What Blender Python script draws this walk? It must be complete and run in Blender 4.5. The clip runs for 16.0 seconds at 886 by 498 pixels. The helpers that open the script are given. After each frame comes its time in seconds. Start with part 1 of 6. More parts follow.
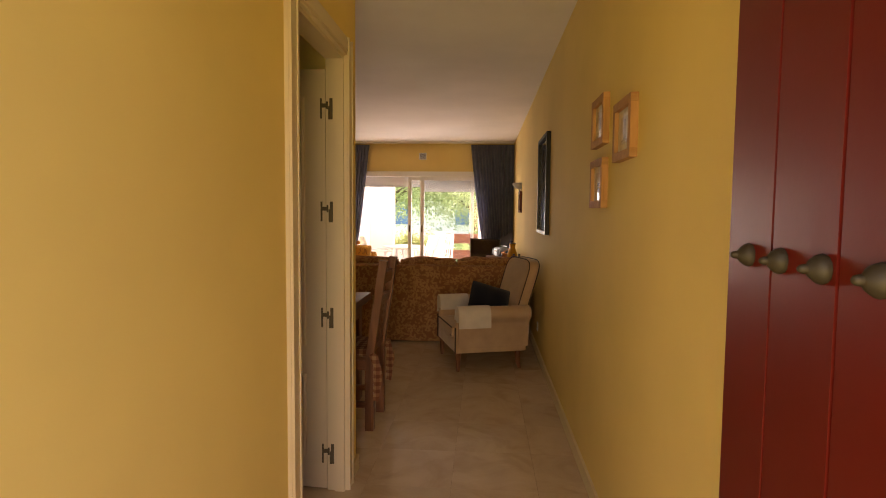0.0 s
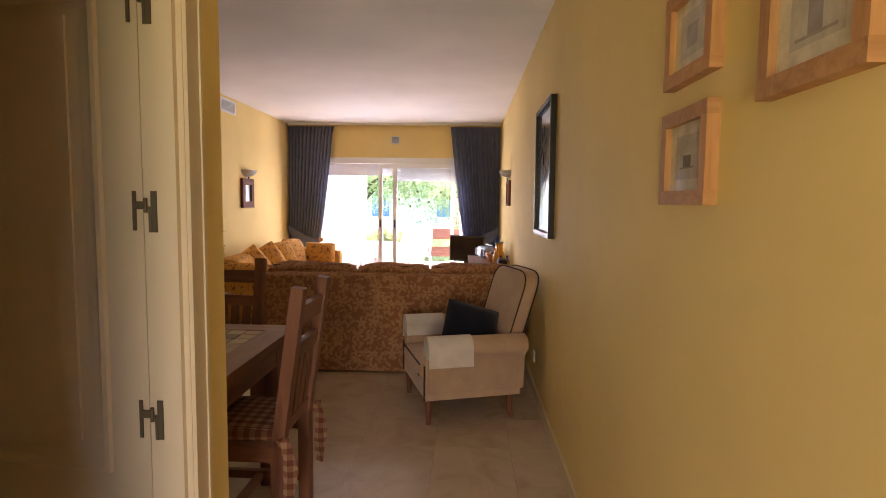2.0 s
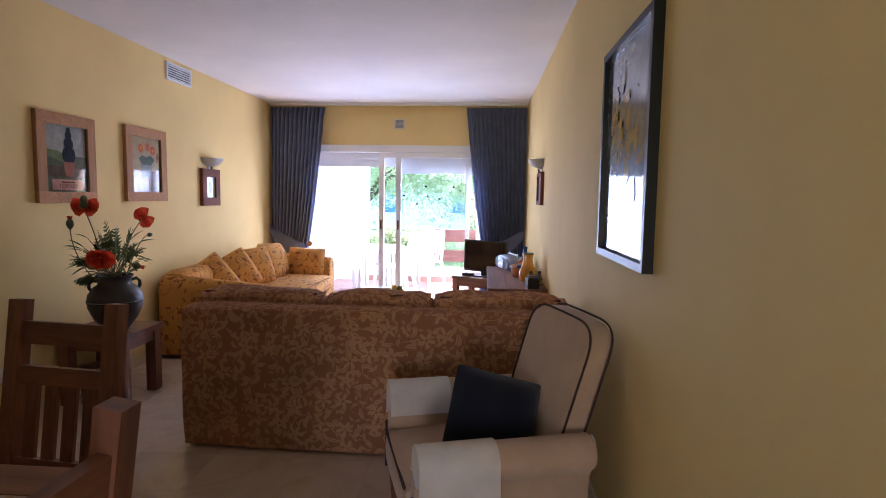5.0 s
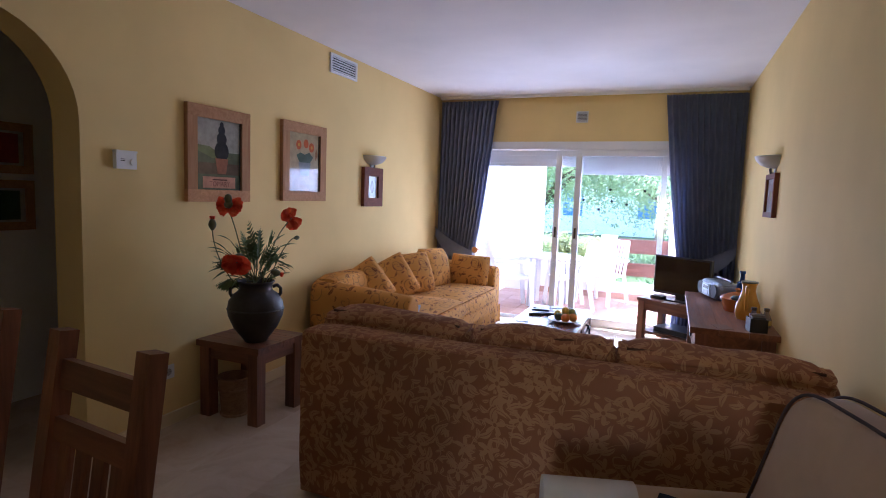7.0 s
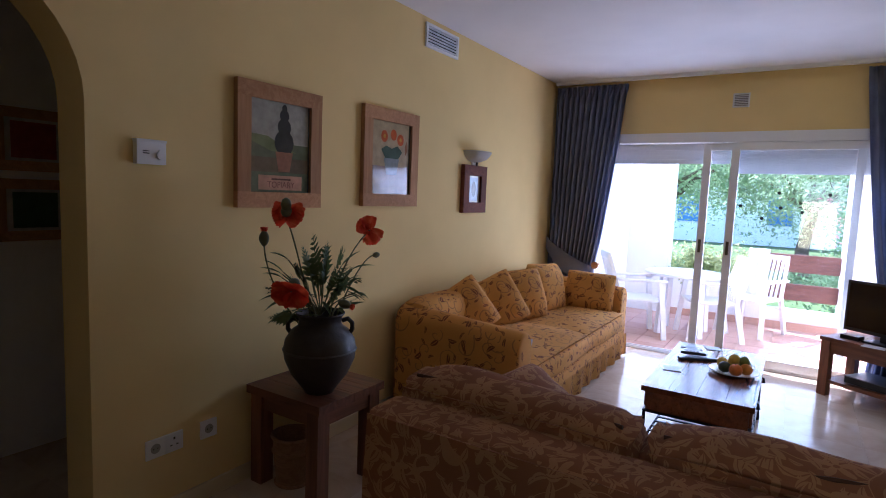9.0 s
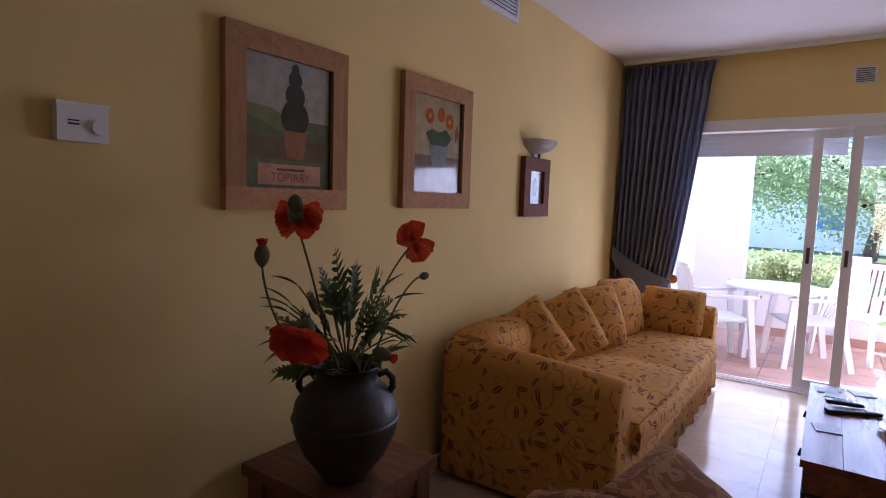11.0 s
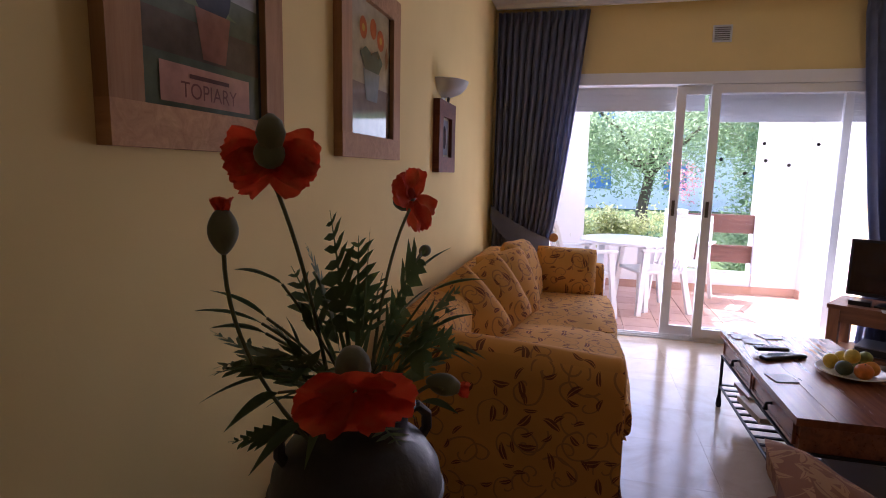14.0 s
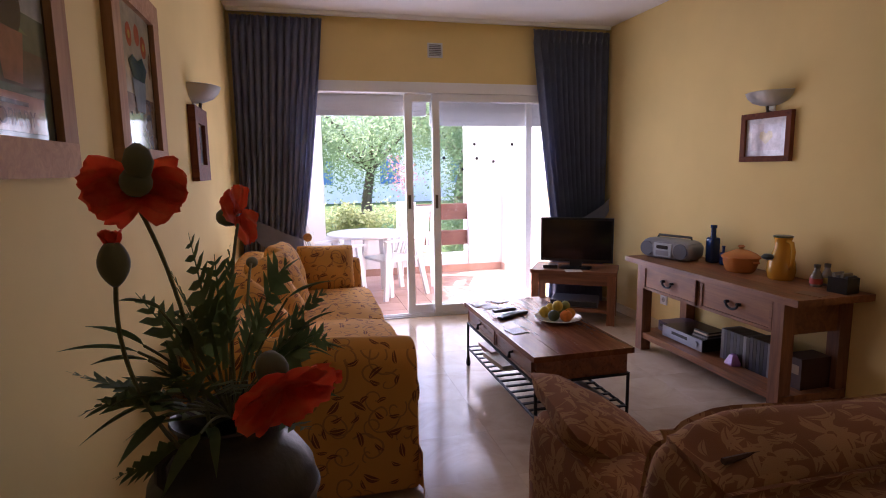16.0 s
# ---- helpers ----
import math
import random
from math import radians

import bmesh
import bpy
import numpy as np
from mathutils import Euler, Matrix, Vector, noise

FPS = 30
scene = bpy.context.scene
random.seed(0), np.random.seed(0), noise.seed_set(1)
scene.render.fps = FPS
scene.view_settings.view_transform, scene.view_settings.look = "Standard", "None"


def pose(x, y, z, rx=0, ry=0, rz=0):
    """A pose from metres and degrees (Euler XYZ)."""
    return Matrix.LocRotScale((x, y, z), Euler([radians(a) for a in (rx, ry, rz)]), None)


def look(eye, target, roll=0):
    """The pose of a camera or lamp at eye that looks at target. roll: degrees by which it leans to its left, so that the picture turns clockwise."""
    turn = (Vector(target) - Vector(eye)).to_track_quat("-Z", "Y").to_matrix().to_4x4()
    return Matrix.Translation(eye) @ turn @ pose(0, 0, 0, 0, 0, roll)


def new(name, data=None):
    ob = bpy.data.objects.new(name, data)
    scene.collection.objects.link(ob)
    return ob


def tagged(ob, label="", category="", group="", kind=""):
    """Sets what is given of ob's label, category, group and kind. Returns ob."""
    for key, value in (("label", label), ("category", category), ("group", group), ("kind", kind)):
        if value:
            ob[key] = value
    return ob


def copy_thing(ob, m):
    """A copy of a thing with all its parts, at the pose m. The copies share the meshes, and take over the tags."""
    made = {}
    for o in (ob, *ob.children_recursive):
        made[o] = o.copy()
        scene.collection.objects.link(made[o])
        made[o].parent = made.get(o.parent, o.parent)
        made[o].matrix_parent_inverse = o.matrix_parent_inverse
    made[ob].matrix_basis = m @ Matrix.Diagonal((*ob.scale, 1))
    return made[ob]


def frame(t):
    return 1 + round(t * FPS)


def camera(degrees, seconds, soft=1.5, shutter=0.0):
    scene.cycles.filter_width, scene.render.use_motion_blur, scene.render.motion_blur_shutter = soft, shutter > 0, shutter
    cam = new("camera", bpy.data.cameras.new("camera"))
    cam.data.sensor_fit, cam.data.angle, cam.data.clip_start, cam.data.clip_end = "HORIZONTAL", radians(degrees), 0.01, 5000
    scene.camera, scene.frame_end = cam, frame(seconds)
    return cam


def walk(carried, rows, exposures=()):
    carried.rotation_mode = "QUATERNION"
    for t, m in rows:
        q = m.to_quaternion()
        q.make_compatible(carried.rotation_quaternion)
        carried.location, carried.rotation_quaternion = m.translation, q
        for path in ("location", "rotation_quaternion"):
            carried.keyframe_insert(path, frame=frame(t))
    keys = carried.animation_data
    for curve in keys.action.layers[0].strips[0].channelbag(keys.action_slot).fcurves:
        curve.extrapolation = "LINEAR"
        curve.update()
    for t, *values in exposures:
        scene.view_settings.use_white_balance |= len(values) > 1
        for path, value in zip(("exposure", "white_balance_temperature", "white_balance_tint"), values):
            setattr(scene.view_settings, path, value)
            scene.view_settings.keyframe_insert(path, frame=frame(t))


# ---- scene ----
cam = camera(77.2, 16.0, 1.0)
PATH = [
    (0, (0.022, 0.328, 1.338), (-0.123, 2.318, 1.206), 0.5),
    (0.5, (0.03, 0.691, 1.33), (-0.098, 2.682, 1.188), 0.5),
    (1, (0.056, 1.027, 1.349), (-0.057, 3.018, 1.196), 0.6),
    (1.5, (0.044, 1.337, 1.359), (-0.06, 3.327, 1.197), 0.6),
    (2, (0.042, 1.606, 1.361), (-0.042, 3.598, 1.198), 0.6),
    (2.5, (0.054, 1.882, 1.364), (-0.018, 3.874, 1.202), 0.6),
    (3, (0.066, 2.141, 1.36), (-0.005, 4.133, 1.194), 0.5),
    (3.2, (0.055, 2.23, 1.351), (-0.009, 4.222, 1.18), 0.5),
    (5.3, (0.003, 3.249, 1.39), (-0.186, 5.232, 1.209), 1.1),
    (5.5, (-0.018, 3.342, 1.392), (-0.268, 5.318, 1.212), 1.3),
    (6, (-0.074, 3.538, 1.407), (-0.47, 5.49, 1.222), 1.5),
    (6.5, (-0.091, 3.674, 1.397), (-0.627, 5.592, 1.211), 1.8),
    (7, (-0.083, 3.902, 1.412), (-0.837, 5.744, 1.22), 2.1),
    (7.5, (-0.156, 4.118, 1.39), (-1.097, 5.872, 1.193), 2.0),
    (8, (-0.332, 4.331, 1.404), (-1.347, 6.043, 1.205), 2.2),
    (8.5, (-0.477, 4.525, 1.412), (-1.51, 6.225, 1.206), 2.5),
    (9, (-0.588, 4.736, 1.419), (-1.651, 6.419, 1.222), 2.3),
    (9.5, (-0.755, 4.93, 1.409), (-1.853, 6.59, 1.21), 2.5),
    (10, (-0.927, 5.094, 1.401), (-2.059, 6.732, 1.213), 2.2),
    (10.2, (-0.963, 5.151, 1.396), (-2.114, 6.776, 1.206), 2.0),
    (12.5, (-1.729, 5.557, 1.295), (-2.78, 7.25, 1.129), 1.7),
    (13, (-1.847, 5.603, 1.259), (-2.806, 7.343, 1.029), 1.7),
    (13.5, (-1.931, 5.627, 1.28), (-2.678, 7.464, 1.019), 1.6),
    (14, (-2.006, 5.634, 1.292), (-2.483, 7.556, 1.013), 1.2),
    (14.5, (-2.116, 5.614, 1.298), (-2.224, 7.591, 1.015), 0.3),
    (15, (-2.172, 5.586, 1.305), (-2.031, 7.561, 1.019), -0.1),
    (15.5, (-2.202, 5.511, 1.316), (-1.873, 7.462, 1.029), -0.5),
    (16, (-2.24, 5.444, 1.329), (-1.756, 7.363, 1.042), -0.8),
]
walk(cam, [(t, look(eye, target, roll)) for t, eye, target, roll in PATH],
     exposures=[(0.0, 2.42, 9000, 30), (0.6, 2.84, 8350, 30), (1.5, 3.06, 7050, 30), (3.0, 3.12, 5700, 30), (5.5, 2.88, 4980, 29), (9.0, 2.1, 4800, 27), (10.1, 1.85, 5050, 31), (12.5, 2.15, 5400, 39), (14.2, 1.83, 5550, 35), (15.2, 1.95, 5700, 36), (16.0, 2.0, 5800, 37)])

# ---- light ----
SUN_EL, SUN_AZ = 58.0, -70.0          # the sun stands high, out over the garden
world = bpy.data.worlds.new("world")
scene.world = world
world.use_nodes = True
wn, wl = world.node_tree.nodes, world.node_tree.links
sky = wn.new("ShaderNodeTexSky")
sky.sky_type, sky.sun_disc = "NISHITA", False
sky.sun_elevation, sky.sun_rotation = radians(SUN_EL), radians(SUN_AZ)
wl.new(sky.outputs["Color"], wn["Background"].inputs["Color"])
wn["Background"].inputs["Strength"].default_value = 0.15
sun = new("sun", bpy.data.lights.new("sun", "SUN"))
sun.data.energy, sun.data.angle, sun.data.color = 5.0, radians(0.5), (1.0, 0.94, 0.84)
sun_dir = Vector((math.sin(radians(SUN_AZ)) * math.cos(radians(SUN_EL)), math.cos(radians(SUN_AZ)) * math.cos(radians(SUN_EL)), math.sin(radians(SUN_EL))))
sun.matrix_world = look(sun_dir * 40, (0, 0, 0))
skylight = new("window_skylight", bpy.data.lights.new("window_skylight", "AREA"))
skylight.data.shape, skylight.data.size, skylight.data.size_y = "RECTANGLE", 1.8, 1.6
skylight.data.energy, skylight.data.color = 9.0, (0.90, 0.96, 1.0)
skylight.matrix_world = look((-1.1, 10.52, 0.95), (-1.1, 5.0, 0.85))

entry = new("doorway_daylight", bpy.data.lights.new("doorway_daylight", "AREA"))
entry.data.shape, entry.data.size, entry.data.size_y = "RECTANGLE", 0.85, 1.3
entry.data.energy, entry.data.color = 5.8, (1.0, 0.80, 0.39)
entry.matrix_world = look((-0.16, -0.55, 0.95), (0.62, 3.0, 1.75))

# ---- materials ----
def mat(name, col, rough=0.6, metal=0.0, spec=0.5):
    m = bpy.data.materials.new(name)
    m.use_nodes = True
    b = m.node_tree.nodes["Principled BSDF"]
    b.inputs["Base Color"].default_value = (*col, 1)
    b.inputs["Roughness"].default_value = rough
    b.inputs["Metallic"].default_value = metal
    b.inputs["Specular IOR Level"].default_value = spec
    return m


class Nodes:
    """Short hand for building a material's nodes."""
    def __init__(self, m):
        self.m, self.t = m, m.node_tree
        self.b = self.t.nodes["Principled BSDF"]

    def add(self, kind, ins=(), **attrs):
        n = self.t.nodes.new(kind)
        for k, v in attrs.items():
            setattr(n, k, v)
        for k, v in dict(ins).items():
            if isinstance(v, bpy.types.NodeSocket):
                self.t.links.new(v, n.inputs[k])
            else:
                n.inputs[k].default_value = v
        return n

    def math(self, op, a, b=0.0, c=0.0):
        return self.add("ShaderNodeMath", {0: a, 1: b, 2: c}, operation=op).outputs[0]

    def mix(self, f, a, b, blend="MIX"):
        n = self.t.nodes.new("ShaderNodeMix")
        n.data_type, n.blend_type = "RGBA", blend
        for k, v in ((0, f), (6, a), (7, b)):
            if isinstance(v, bpy.types.NodeSocket):
                self.t.links.new(v, n.inputs[k])
            else:
                n.inputs[k].default_value = (*v, 1) if isinstance(v, tuple) and len(v) == 3 else v
        return n.outputs[2]

    def noise(self, vec, scale, detail=3.0, rough=0.55, dist=0.0):
        return self.add("ShaderNodeTexNoise", {"Vector": vec, "Scale": scale, "Detail": detail, "Roughness": rough, "Distortion": dist})

    def ramp(self, f, stops):
        n = self.add("ShaderNodeValToRGB", {"Fac": f})
        e = n.color_ramp.elements
        while len(e) < len(stops):
            e.new(0.5)
        for el, (p, c) in zip(e, stops):
            el.position, el.color = p, (*c, 1) if len(c) == 3 else c
        return n.outputs["Color"]

    def coord(self, which="Object", scale=(1, 1, 1), rot=(0, 0, 0)):
        c = self.add("ShaderNodeTexCoord").outputs[which]
        return self.add("ShaderNodeMapping", {"Vector": c, "Scale": scale, "Rotation": rot}).outputs[0]

    def base(self, s):
        self.t.links.new(s, self.b.inputs["Base Color"])

    def rough(self, s):
        self.t.links.new(s, self.b.inputs["Roughness"])

    def bump(self, h, strength=0.2, dist=0.01):
        n = self.add("ShaderNodeBump", {"Height": h, "Strength": strength, "Distance": dist})
        self.t.links.new(n.outputs[0], self.b.inputs["Normal"])


def tint(c, k):
    return tuple(min(1.0, v * k) for v in c)


def paint(name, col, rough=0.7, spread=0.06, grain=90.0, bump=0.08, spec=0.3):
    """Painted plaster or lacquer: slow blotches and a fine roller texture."""
    m = mat(name, col, rough, 0, spec)
    k = Nodes(m)
    v = k.coord()
    big = k.noise(v, 1.1, 4).outputs["Fac"]
    k.base(k.ramp(big, [(0.3, tint(col, 1 - spread)), (0.7, tint(col, 1 + spread))]))
    k.bump(k.noise(v, grain, 3).outputs["Fac"], bump, 0.004)
    return m


def wood(name, dark, light, axis=0, rough=0.45, scale=1.0, bump=0.25, spec=0.5):
    """Stained timber with grain along the given axis, knots and a slight change from board to board."""
    m = mat(name, light, rough, 0, spec)
    k = Nodes(m)
    st = [14.0 * scale] * 3
    st[axis] = 1.1 * scale
    v = k.coord("Object", tuple(st))
    rnd = k.add("ShaderNodeObjectInfo").outputs["Random"]
    off = k.add("ShaderNodeCombineXYZ", {0: k.math("MULTIPLY", rnd, 37.0), 1: k.math("MULTIPLY", rnd, 11.0), 2: k.math("MULTIPLY", rnd, 23.0)})
    v = k.add("ShaderNodeVectorMath", {0: v, 1: off.outputs[0]}, operation="ADD").outputs[0]
    warp = k.noise(v, 1.3, 5, 0.6, 1.2).outputs["Fac"]
    fine = k.noise(v, 6.0, 3, 0.7).outputs["Fac"]
    both = k.math("ADD", k.math("MULTIPLY", warp, 0.75), k.math("MULTIPLY", fine, 0.25))
    c = k.ramp(both, [(0.32, dark), (0.5, tuple((a + b) / 2 for a, b in zip(dark, light))), (0.68, light)])
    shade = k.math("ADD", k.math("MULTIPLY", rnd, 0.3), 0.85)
    k.base(k.mix(1.0, c, k.add("ShaderNodeCombineColor", {0: shade, 1: shade, 2: shade}).outputs[0], "MULTIPLY"))
    k.rough(k.math("ADD", k.math("MULTIPLY", fine, 0.25), rough - 0.12))
    k.bump(both, bump, 0.004)
    return m


def cloth(name, col, rough=0.9, weave=700.0, spread=0.1, bump=0.3):
    m = mat(name, col, rough, 0, 0.15)
    k = Nodes(m)
    v = k.coord()
    f = k.noise(v, 7.0, 4).outputs["Fac"]
    k.base(k.ramp(f, [(0.3, tint(col, 1 - spread)), (0.7, tint(col, 1 + spread))]))
    k.bump(k.noise(v, weave, 2).outputs["Fac"], bump, 0.002)
    k.b.inputs["Sheen Weight"].default_value = 0.25
    k.b.inputs["Sheen Roughness"].default_value = 0.5
    return m


def leaf_layer(k, uv, scale, seed, length, width, keep=1.0):
    """A mask of scattered leaves, one in each cell, each turned its own way."""
    p = k.add("ShaderNodeVectorMath", {0: uv, 1: (seed, seed * 0.37, 0)}, operation="ADD").outputs[0]
    v = k.add("ShaderNodeTexVoronoi", {"Vector": p, "Scale": scale, "Randomness": 0.8}, voronoi_dimensions="2D")
    local = k.add("ShaderNodeVectorMath", {0: p, 1: v.outputs["Position"]}, operation="SUBTRACT").outputs[0]
    local = k.add("ShaderNodeVectorMath", {0: local, 1: (scale, scale, 0)}, operation="MULTIPLY").outputs[0]
    rnd = k.add("ShaderNodeSeparateColor", {0: v.outputs["Color"]})
    turn = k.add("ShaderNodeVectorRotate", {"Vector": local, "Angle": k.math("MULTIPLY", rnd.outputs[0], 6.2832)}, rotation_type="Z_AXIS").outputs[0]
    s = k.add("ShaderNodeSeparateXYZ", {0: turn})
    x, y = s.outputs[0], s.outputs[1]
    y = k.math("ADD", y, k.math("MULTIPLY", k.math("MULTIPLY", x, x), 0.7))
    u = k.math("DIVIDE", x, length)
    half = k.math("MULTIPLY", k.math("SUBTRACT", 1.0, k.math("MULTIPLY", u, u)), width)
    m = k.math("GREATER_THAN", half, k.math("ABSOLUTE", y))
    vein = k.math("GREATER_THAN", k.math("ABSOLUTE", y), width * 0.13)
    m = k.math("MULTIPLY", m, vein)
    return k.math("MULTIPLY", m, k.math("LESS_THAN", rnd.outputs[1], keep))


def vine_layer(k, uv, scale, seed, width):
    p = k.add("ShaderNodeVectorMath", {0: uv, 1: (seed, -seed, 0)}, operation="ADD").outputs[0]
    f = k.noise(p, scale, 0.0, 0.3, 0.6).outputs["Fac"]
    return k.math("LESS_THAN", k.math("ABSOLUTE", k.math("SUBTRACT", f, 0.5)), width)


def curl_layer(k, uv, scale, seed, radius, width, keep):
    """Open rings: the tendrils of the print."""
    p = k.add("ShaderNodeVectorMath", {0: uv, 1: (seed, seed * 0.61, 0)}, operation="ADD").outputs[0]
    v = k.add("ShaderNodeTexVoronoi", {"Vector": p, "Scale": scale, "Randomness": 0.75}, voronoi_dimensions="2D")
    local = k.add("ShaderNodeVectorMath", {0: p, 1: v.outputs["Position"]}, operation="SUBTRACT").outputs[0]
    local = k.add("ShaderNodeVectorMath", {0: local, 1: (scale, scale, 0)}, operation="MULTIPLY").outputs[0]
    rnd = k.add("ShaderNodeSeparateColor", {0: v.outputs["Color"]})
    turn = k.add("ShaderNodeVectorRotate", {"Vector": local, "Angle": k.math("MULTIPLY", rnd.outputs[0], 6.2832)}, rotation_type="Z_AXIS").outputs[0]
    s = k.add("ShaderNodeSeparateXYZ", {0: turn})
    ang = k.math("ARCTAN2", s.outputs[1], s.outputs[0])
    r = k.add("ShaderNodeVectorMath", {0: turn}, operation="LENGTH").outputs["Value"]
    spiral = k.math("ADD", radius, k.math("MULTIPLY", ang, radius * 0.22))
    ring = k.math("LESS_THAN", k.math("ABSOLUTE", k.math("SUBTRACT", r, spiral)), width)
    return k.math("MULTIPLY", ring, k.math("LESS_THAN", rnd.outputs[2], keep))


def flower_layer(k, uv, scale, seed, radius, keep):
    """Open five-petalled blossoms with a bare eye."""
    p = k.add("ShaderNodeVectorMath", {0: uv, 1: (seed, seed * 0.43, 0)}, operation="ADD").outputs[0]
    v = k.add("ShaderNodeTexVoronoi", {"Vector": p, "Scale": scale, "Randomness": 0.7}, voronoi_dimensions="2D")
    local = k.add("ShaderNodeVectorMath", {0: p, 1: v.outputs["Position"]}, operation="SUBTRACT").outputs[0]
    local = k.add("ShaderNodeVectorMath", {0: local, 1: (scale, scale, 0)}, operation="MULTIPLY").outputs[0]
    rnd = k.add("ShaderNodeSeparateColor", {0: v.outputs["Color"]})
    q = k.add("ShaderNodeSeparateXYZ", {0: local})
    ang = k.math("ADD", k.math("ARCTAN2", q.outputs[1], q.outputs[0]), k.math("MULTIPLY", rnd.outputs[0], 6.2832))
    d = k.add("ShaderNodeVectorMath", {0: local}, operation="LENGTH").outputs["Value"]
    rim = k.math("ADD", radius * 0.62, k.math("MULTIPLY", k.math("COSINE", k.math("MULTIPLY", ang, 5.0)), radius * 0.38))
    m = k.math("MULTIPLY", k.math("LESS_THAN", d, rim), k.math("GREATER_THAN", d, radius * 0.16))
    return k.math("MULTIPLY", m, k.math("LESS_THAN", rnd.outputs[1], keep))


def jacquard(name, ground, leafcol):
    """Woven upholstery: pale trailing leaves on a darker ground."""
    m = mat(name, ground, 0.9, 0, 0.15)
    k = Nodes(m)
    uv = k.add("ShaderNodeTexCoord").outputs["UV"]
    wob = k.noise(uv, 9.0, 2).outputs["Color"]
    uv2 = k.add("ShaderNodeVectorMath", {0: uv, 1: k.add("ShaderNodeVectorMath", {0: wob, 1: (0.02, 0.02, 0)}, operation="MULTIPLY").outputs[0]}, operation="ADD").outputs[0]
    mask = flower_layer(k, uv2, 7.5, 1.9, 0.36, 0.8)
    for sc, sd, le, wi, ke in ((13.0, 0.0, 0.50, 0.15, 0.9), (17.0, 3.7, 0.46, 0.15, 0.75), (24.0, 7.9, 0.44, 0.15, 0.6)):
        mask = k.math("MAXIMUM", mask, leaf_layer(k, uv2, sc, sd, le, wi, ke))
    mask = k.math("MAXIMUM", mask, vine_layer(k, uv2, 6.5, 2.0, 0.0075))
    fade = k.noise(uv, 3.0, 3).outputs["Fac"]
    ground2 = k.ramp(fade, [(0.3, tint(ground, 0.85)), (0.7, tint(ground, 1.15))])
    leaf2 = k.ramp(fade, [(0.3, tint(leafcol, 0.85)), (0.7, tint(leafcol, 1.15))])
    k.base(k.mix(k.math("MULTIPLY", mask, 0.66), ground2, leaf2))
    k.bump(k.math("ADD", k.math("MULTIPLY", mask, 0.5), k.noise(uv, 500.0, 2).outputs["Fac"]), 0.35, 0.003)
    k.b.inputs["Sheen Weight"].default_value = 0.02
    return m


def printed(name, ground, motif, tendril):
    """Golden cotton print with small dark leaves and curled tendrils."""
    m = mat(name, ground, 0.88, 0, 0.15)
    k = Nodes(m)
    uv = k.add("ShaderNodeTexCoord").outputs["UV"]
    wob = k.noise(uv, 6.0, 2).outputs["Color"]
    uv2 = k.add("ShaderNodeVectorMath", {0: uv, 1: k.add("ShaderNodeVectorMath", {0: wob, 1: (0.05, 0.05, 0)}, operation="MULTIPLY").outputs[0]}, operation="ADD").outputs[0]
    fade = k.noise(uv, 2.5, 3).outputs["Fac"]
    g = k.ramp(fade, [(0.3, tint(ground, 0.9)), (0.7, tint(ground, 1.1))])
    thin = k.math("MAXIMUM", curl_layer(k, uv2, 6.0, 1.3, 0.28, 0.022, 0.7), curl_layer(k, uv2, 9.0, 5.1, 0.26, 0.028, 0.6))
    c = k.mix(k.math("MULTIPLY", thin, 0.55), g, tendril)
    small = k.math("MAXIMUM", leaf_layer(k, uv2, 9.0, 4.0, 0.34, 0.12, 0.65), leaf_layer(k, uv2, 14.0, 9.0, 0.36, 0.11, 0.5))
    c = k.mix(k.math("MULTIPLY", small, 0.85), c, motif)
    k.base(c)
    k.bump(k.add("ShaderNodeTexNoise", {"Vector": uv, "Scale": 400.0}).outputs["Fac"], 0.25, 0.002)
    k.b.inputs["Sheen Weight"].default_value = 0.02
    return m


def checked(name, a, b, c, size):
    """Woven check in two colours."""
    m = mat(name, a, 0.9, 0, 0.1)
    k = Nodes(m)
    s = k.add("ShaderNodeSeparateXYZ", {0: k.coord("UV", (1 / size, 1 / size, 1))})
    fx = k.math("GREATER_THAN", k.math("FRACT", s.outputs[0]), 0.5)
    fy = k.math("GREATER_THAN", k.math("FRACT", s.outputs[1]), 0.5)
    k.base(k.ramp(k.math("MULTIPLY", k.math("ADD", fx, fy), 0.5), [(0.2, a), (0.5, b), (0.8, c)]))
    k.bump(k.noise(k.coord("UV"), 500.0, 2).outputs["Fac"], 0.3, 0.002)
    return m


def glass_pane(name, col=(1, 1, 1)):
    m = bpy.data.materials.new(name)
    m.use_nodes = True
    t = m.node_tree
    t.nodes.clear()
    out, mixn = t.nodes.new("ShaderNodeOutputMaterial"), t.nodes.new("ShaderNodeMixShader")
    tr, gl, fr = t.nodes.new("ShaderNodeBsdfTransparent"), t.nodes.new("ShaderNodeBsdfGlossy"), t.nodes.new("ShaderNodeFresnel")
    tr.inputs["Color"].default_value = (*col, 1)
    gl.inputs["Roughness"].default_value = 0.01
    fr.inputs["IOR"].default_value = 1.45
    t.links.new(fr.outputs[0], mixn.inputs[0])
    t.links.new(tr.outputs[0], mixn.inputs[1])
    t.links.new(gl.outputs[0], mixn.inputs[2])
    t.links.new(mixn.outputs[0], out.inputs["Surface"])
    return m


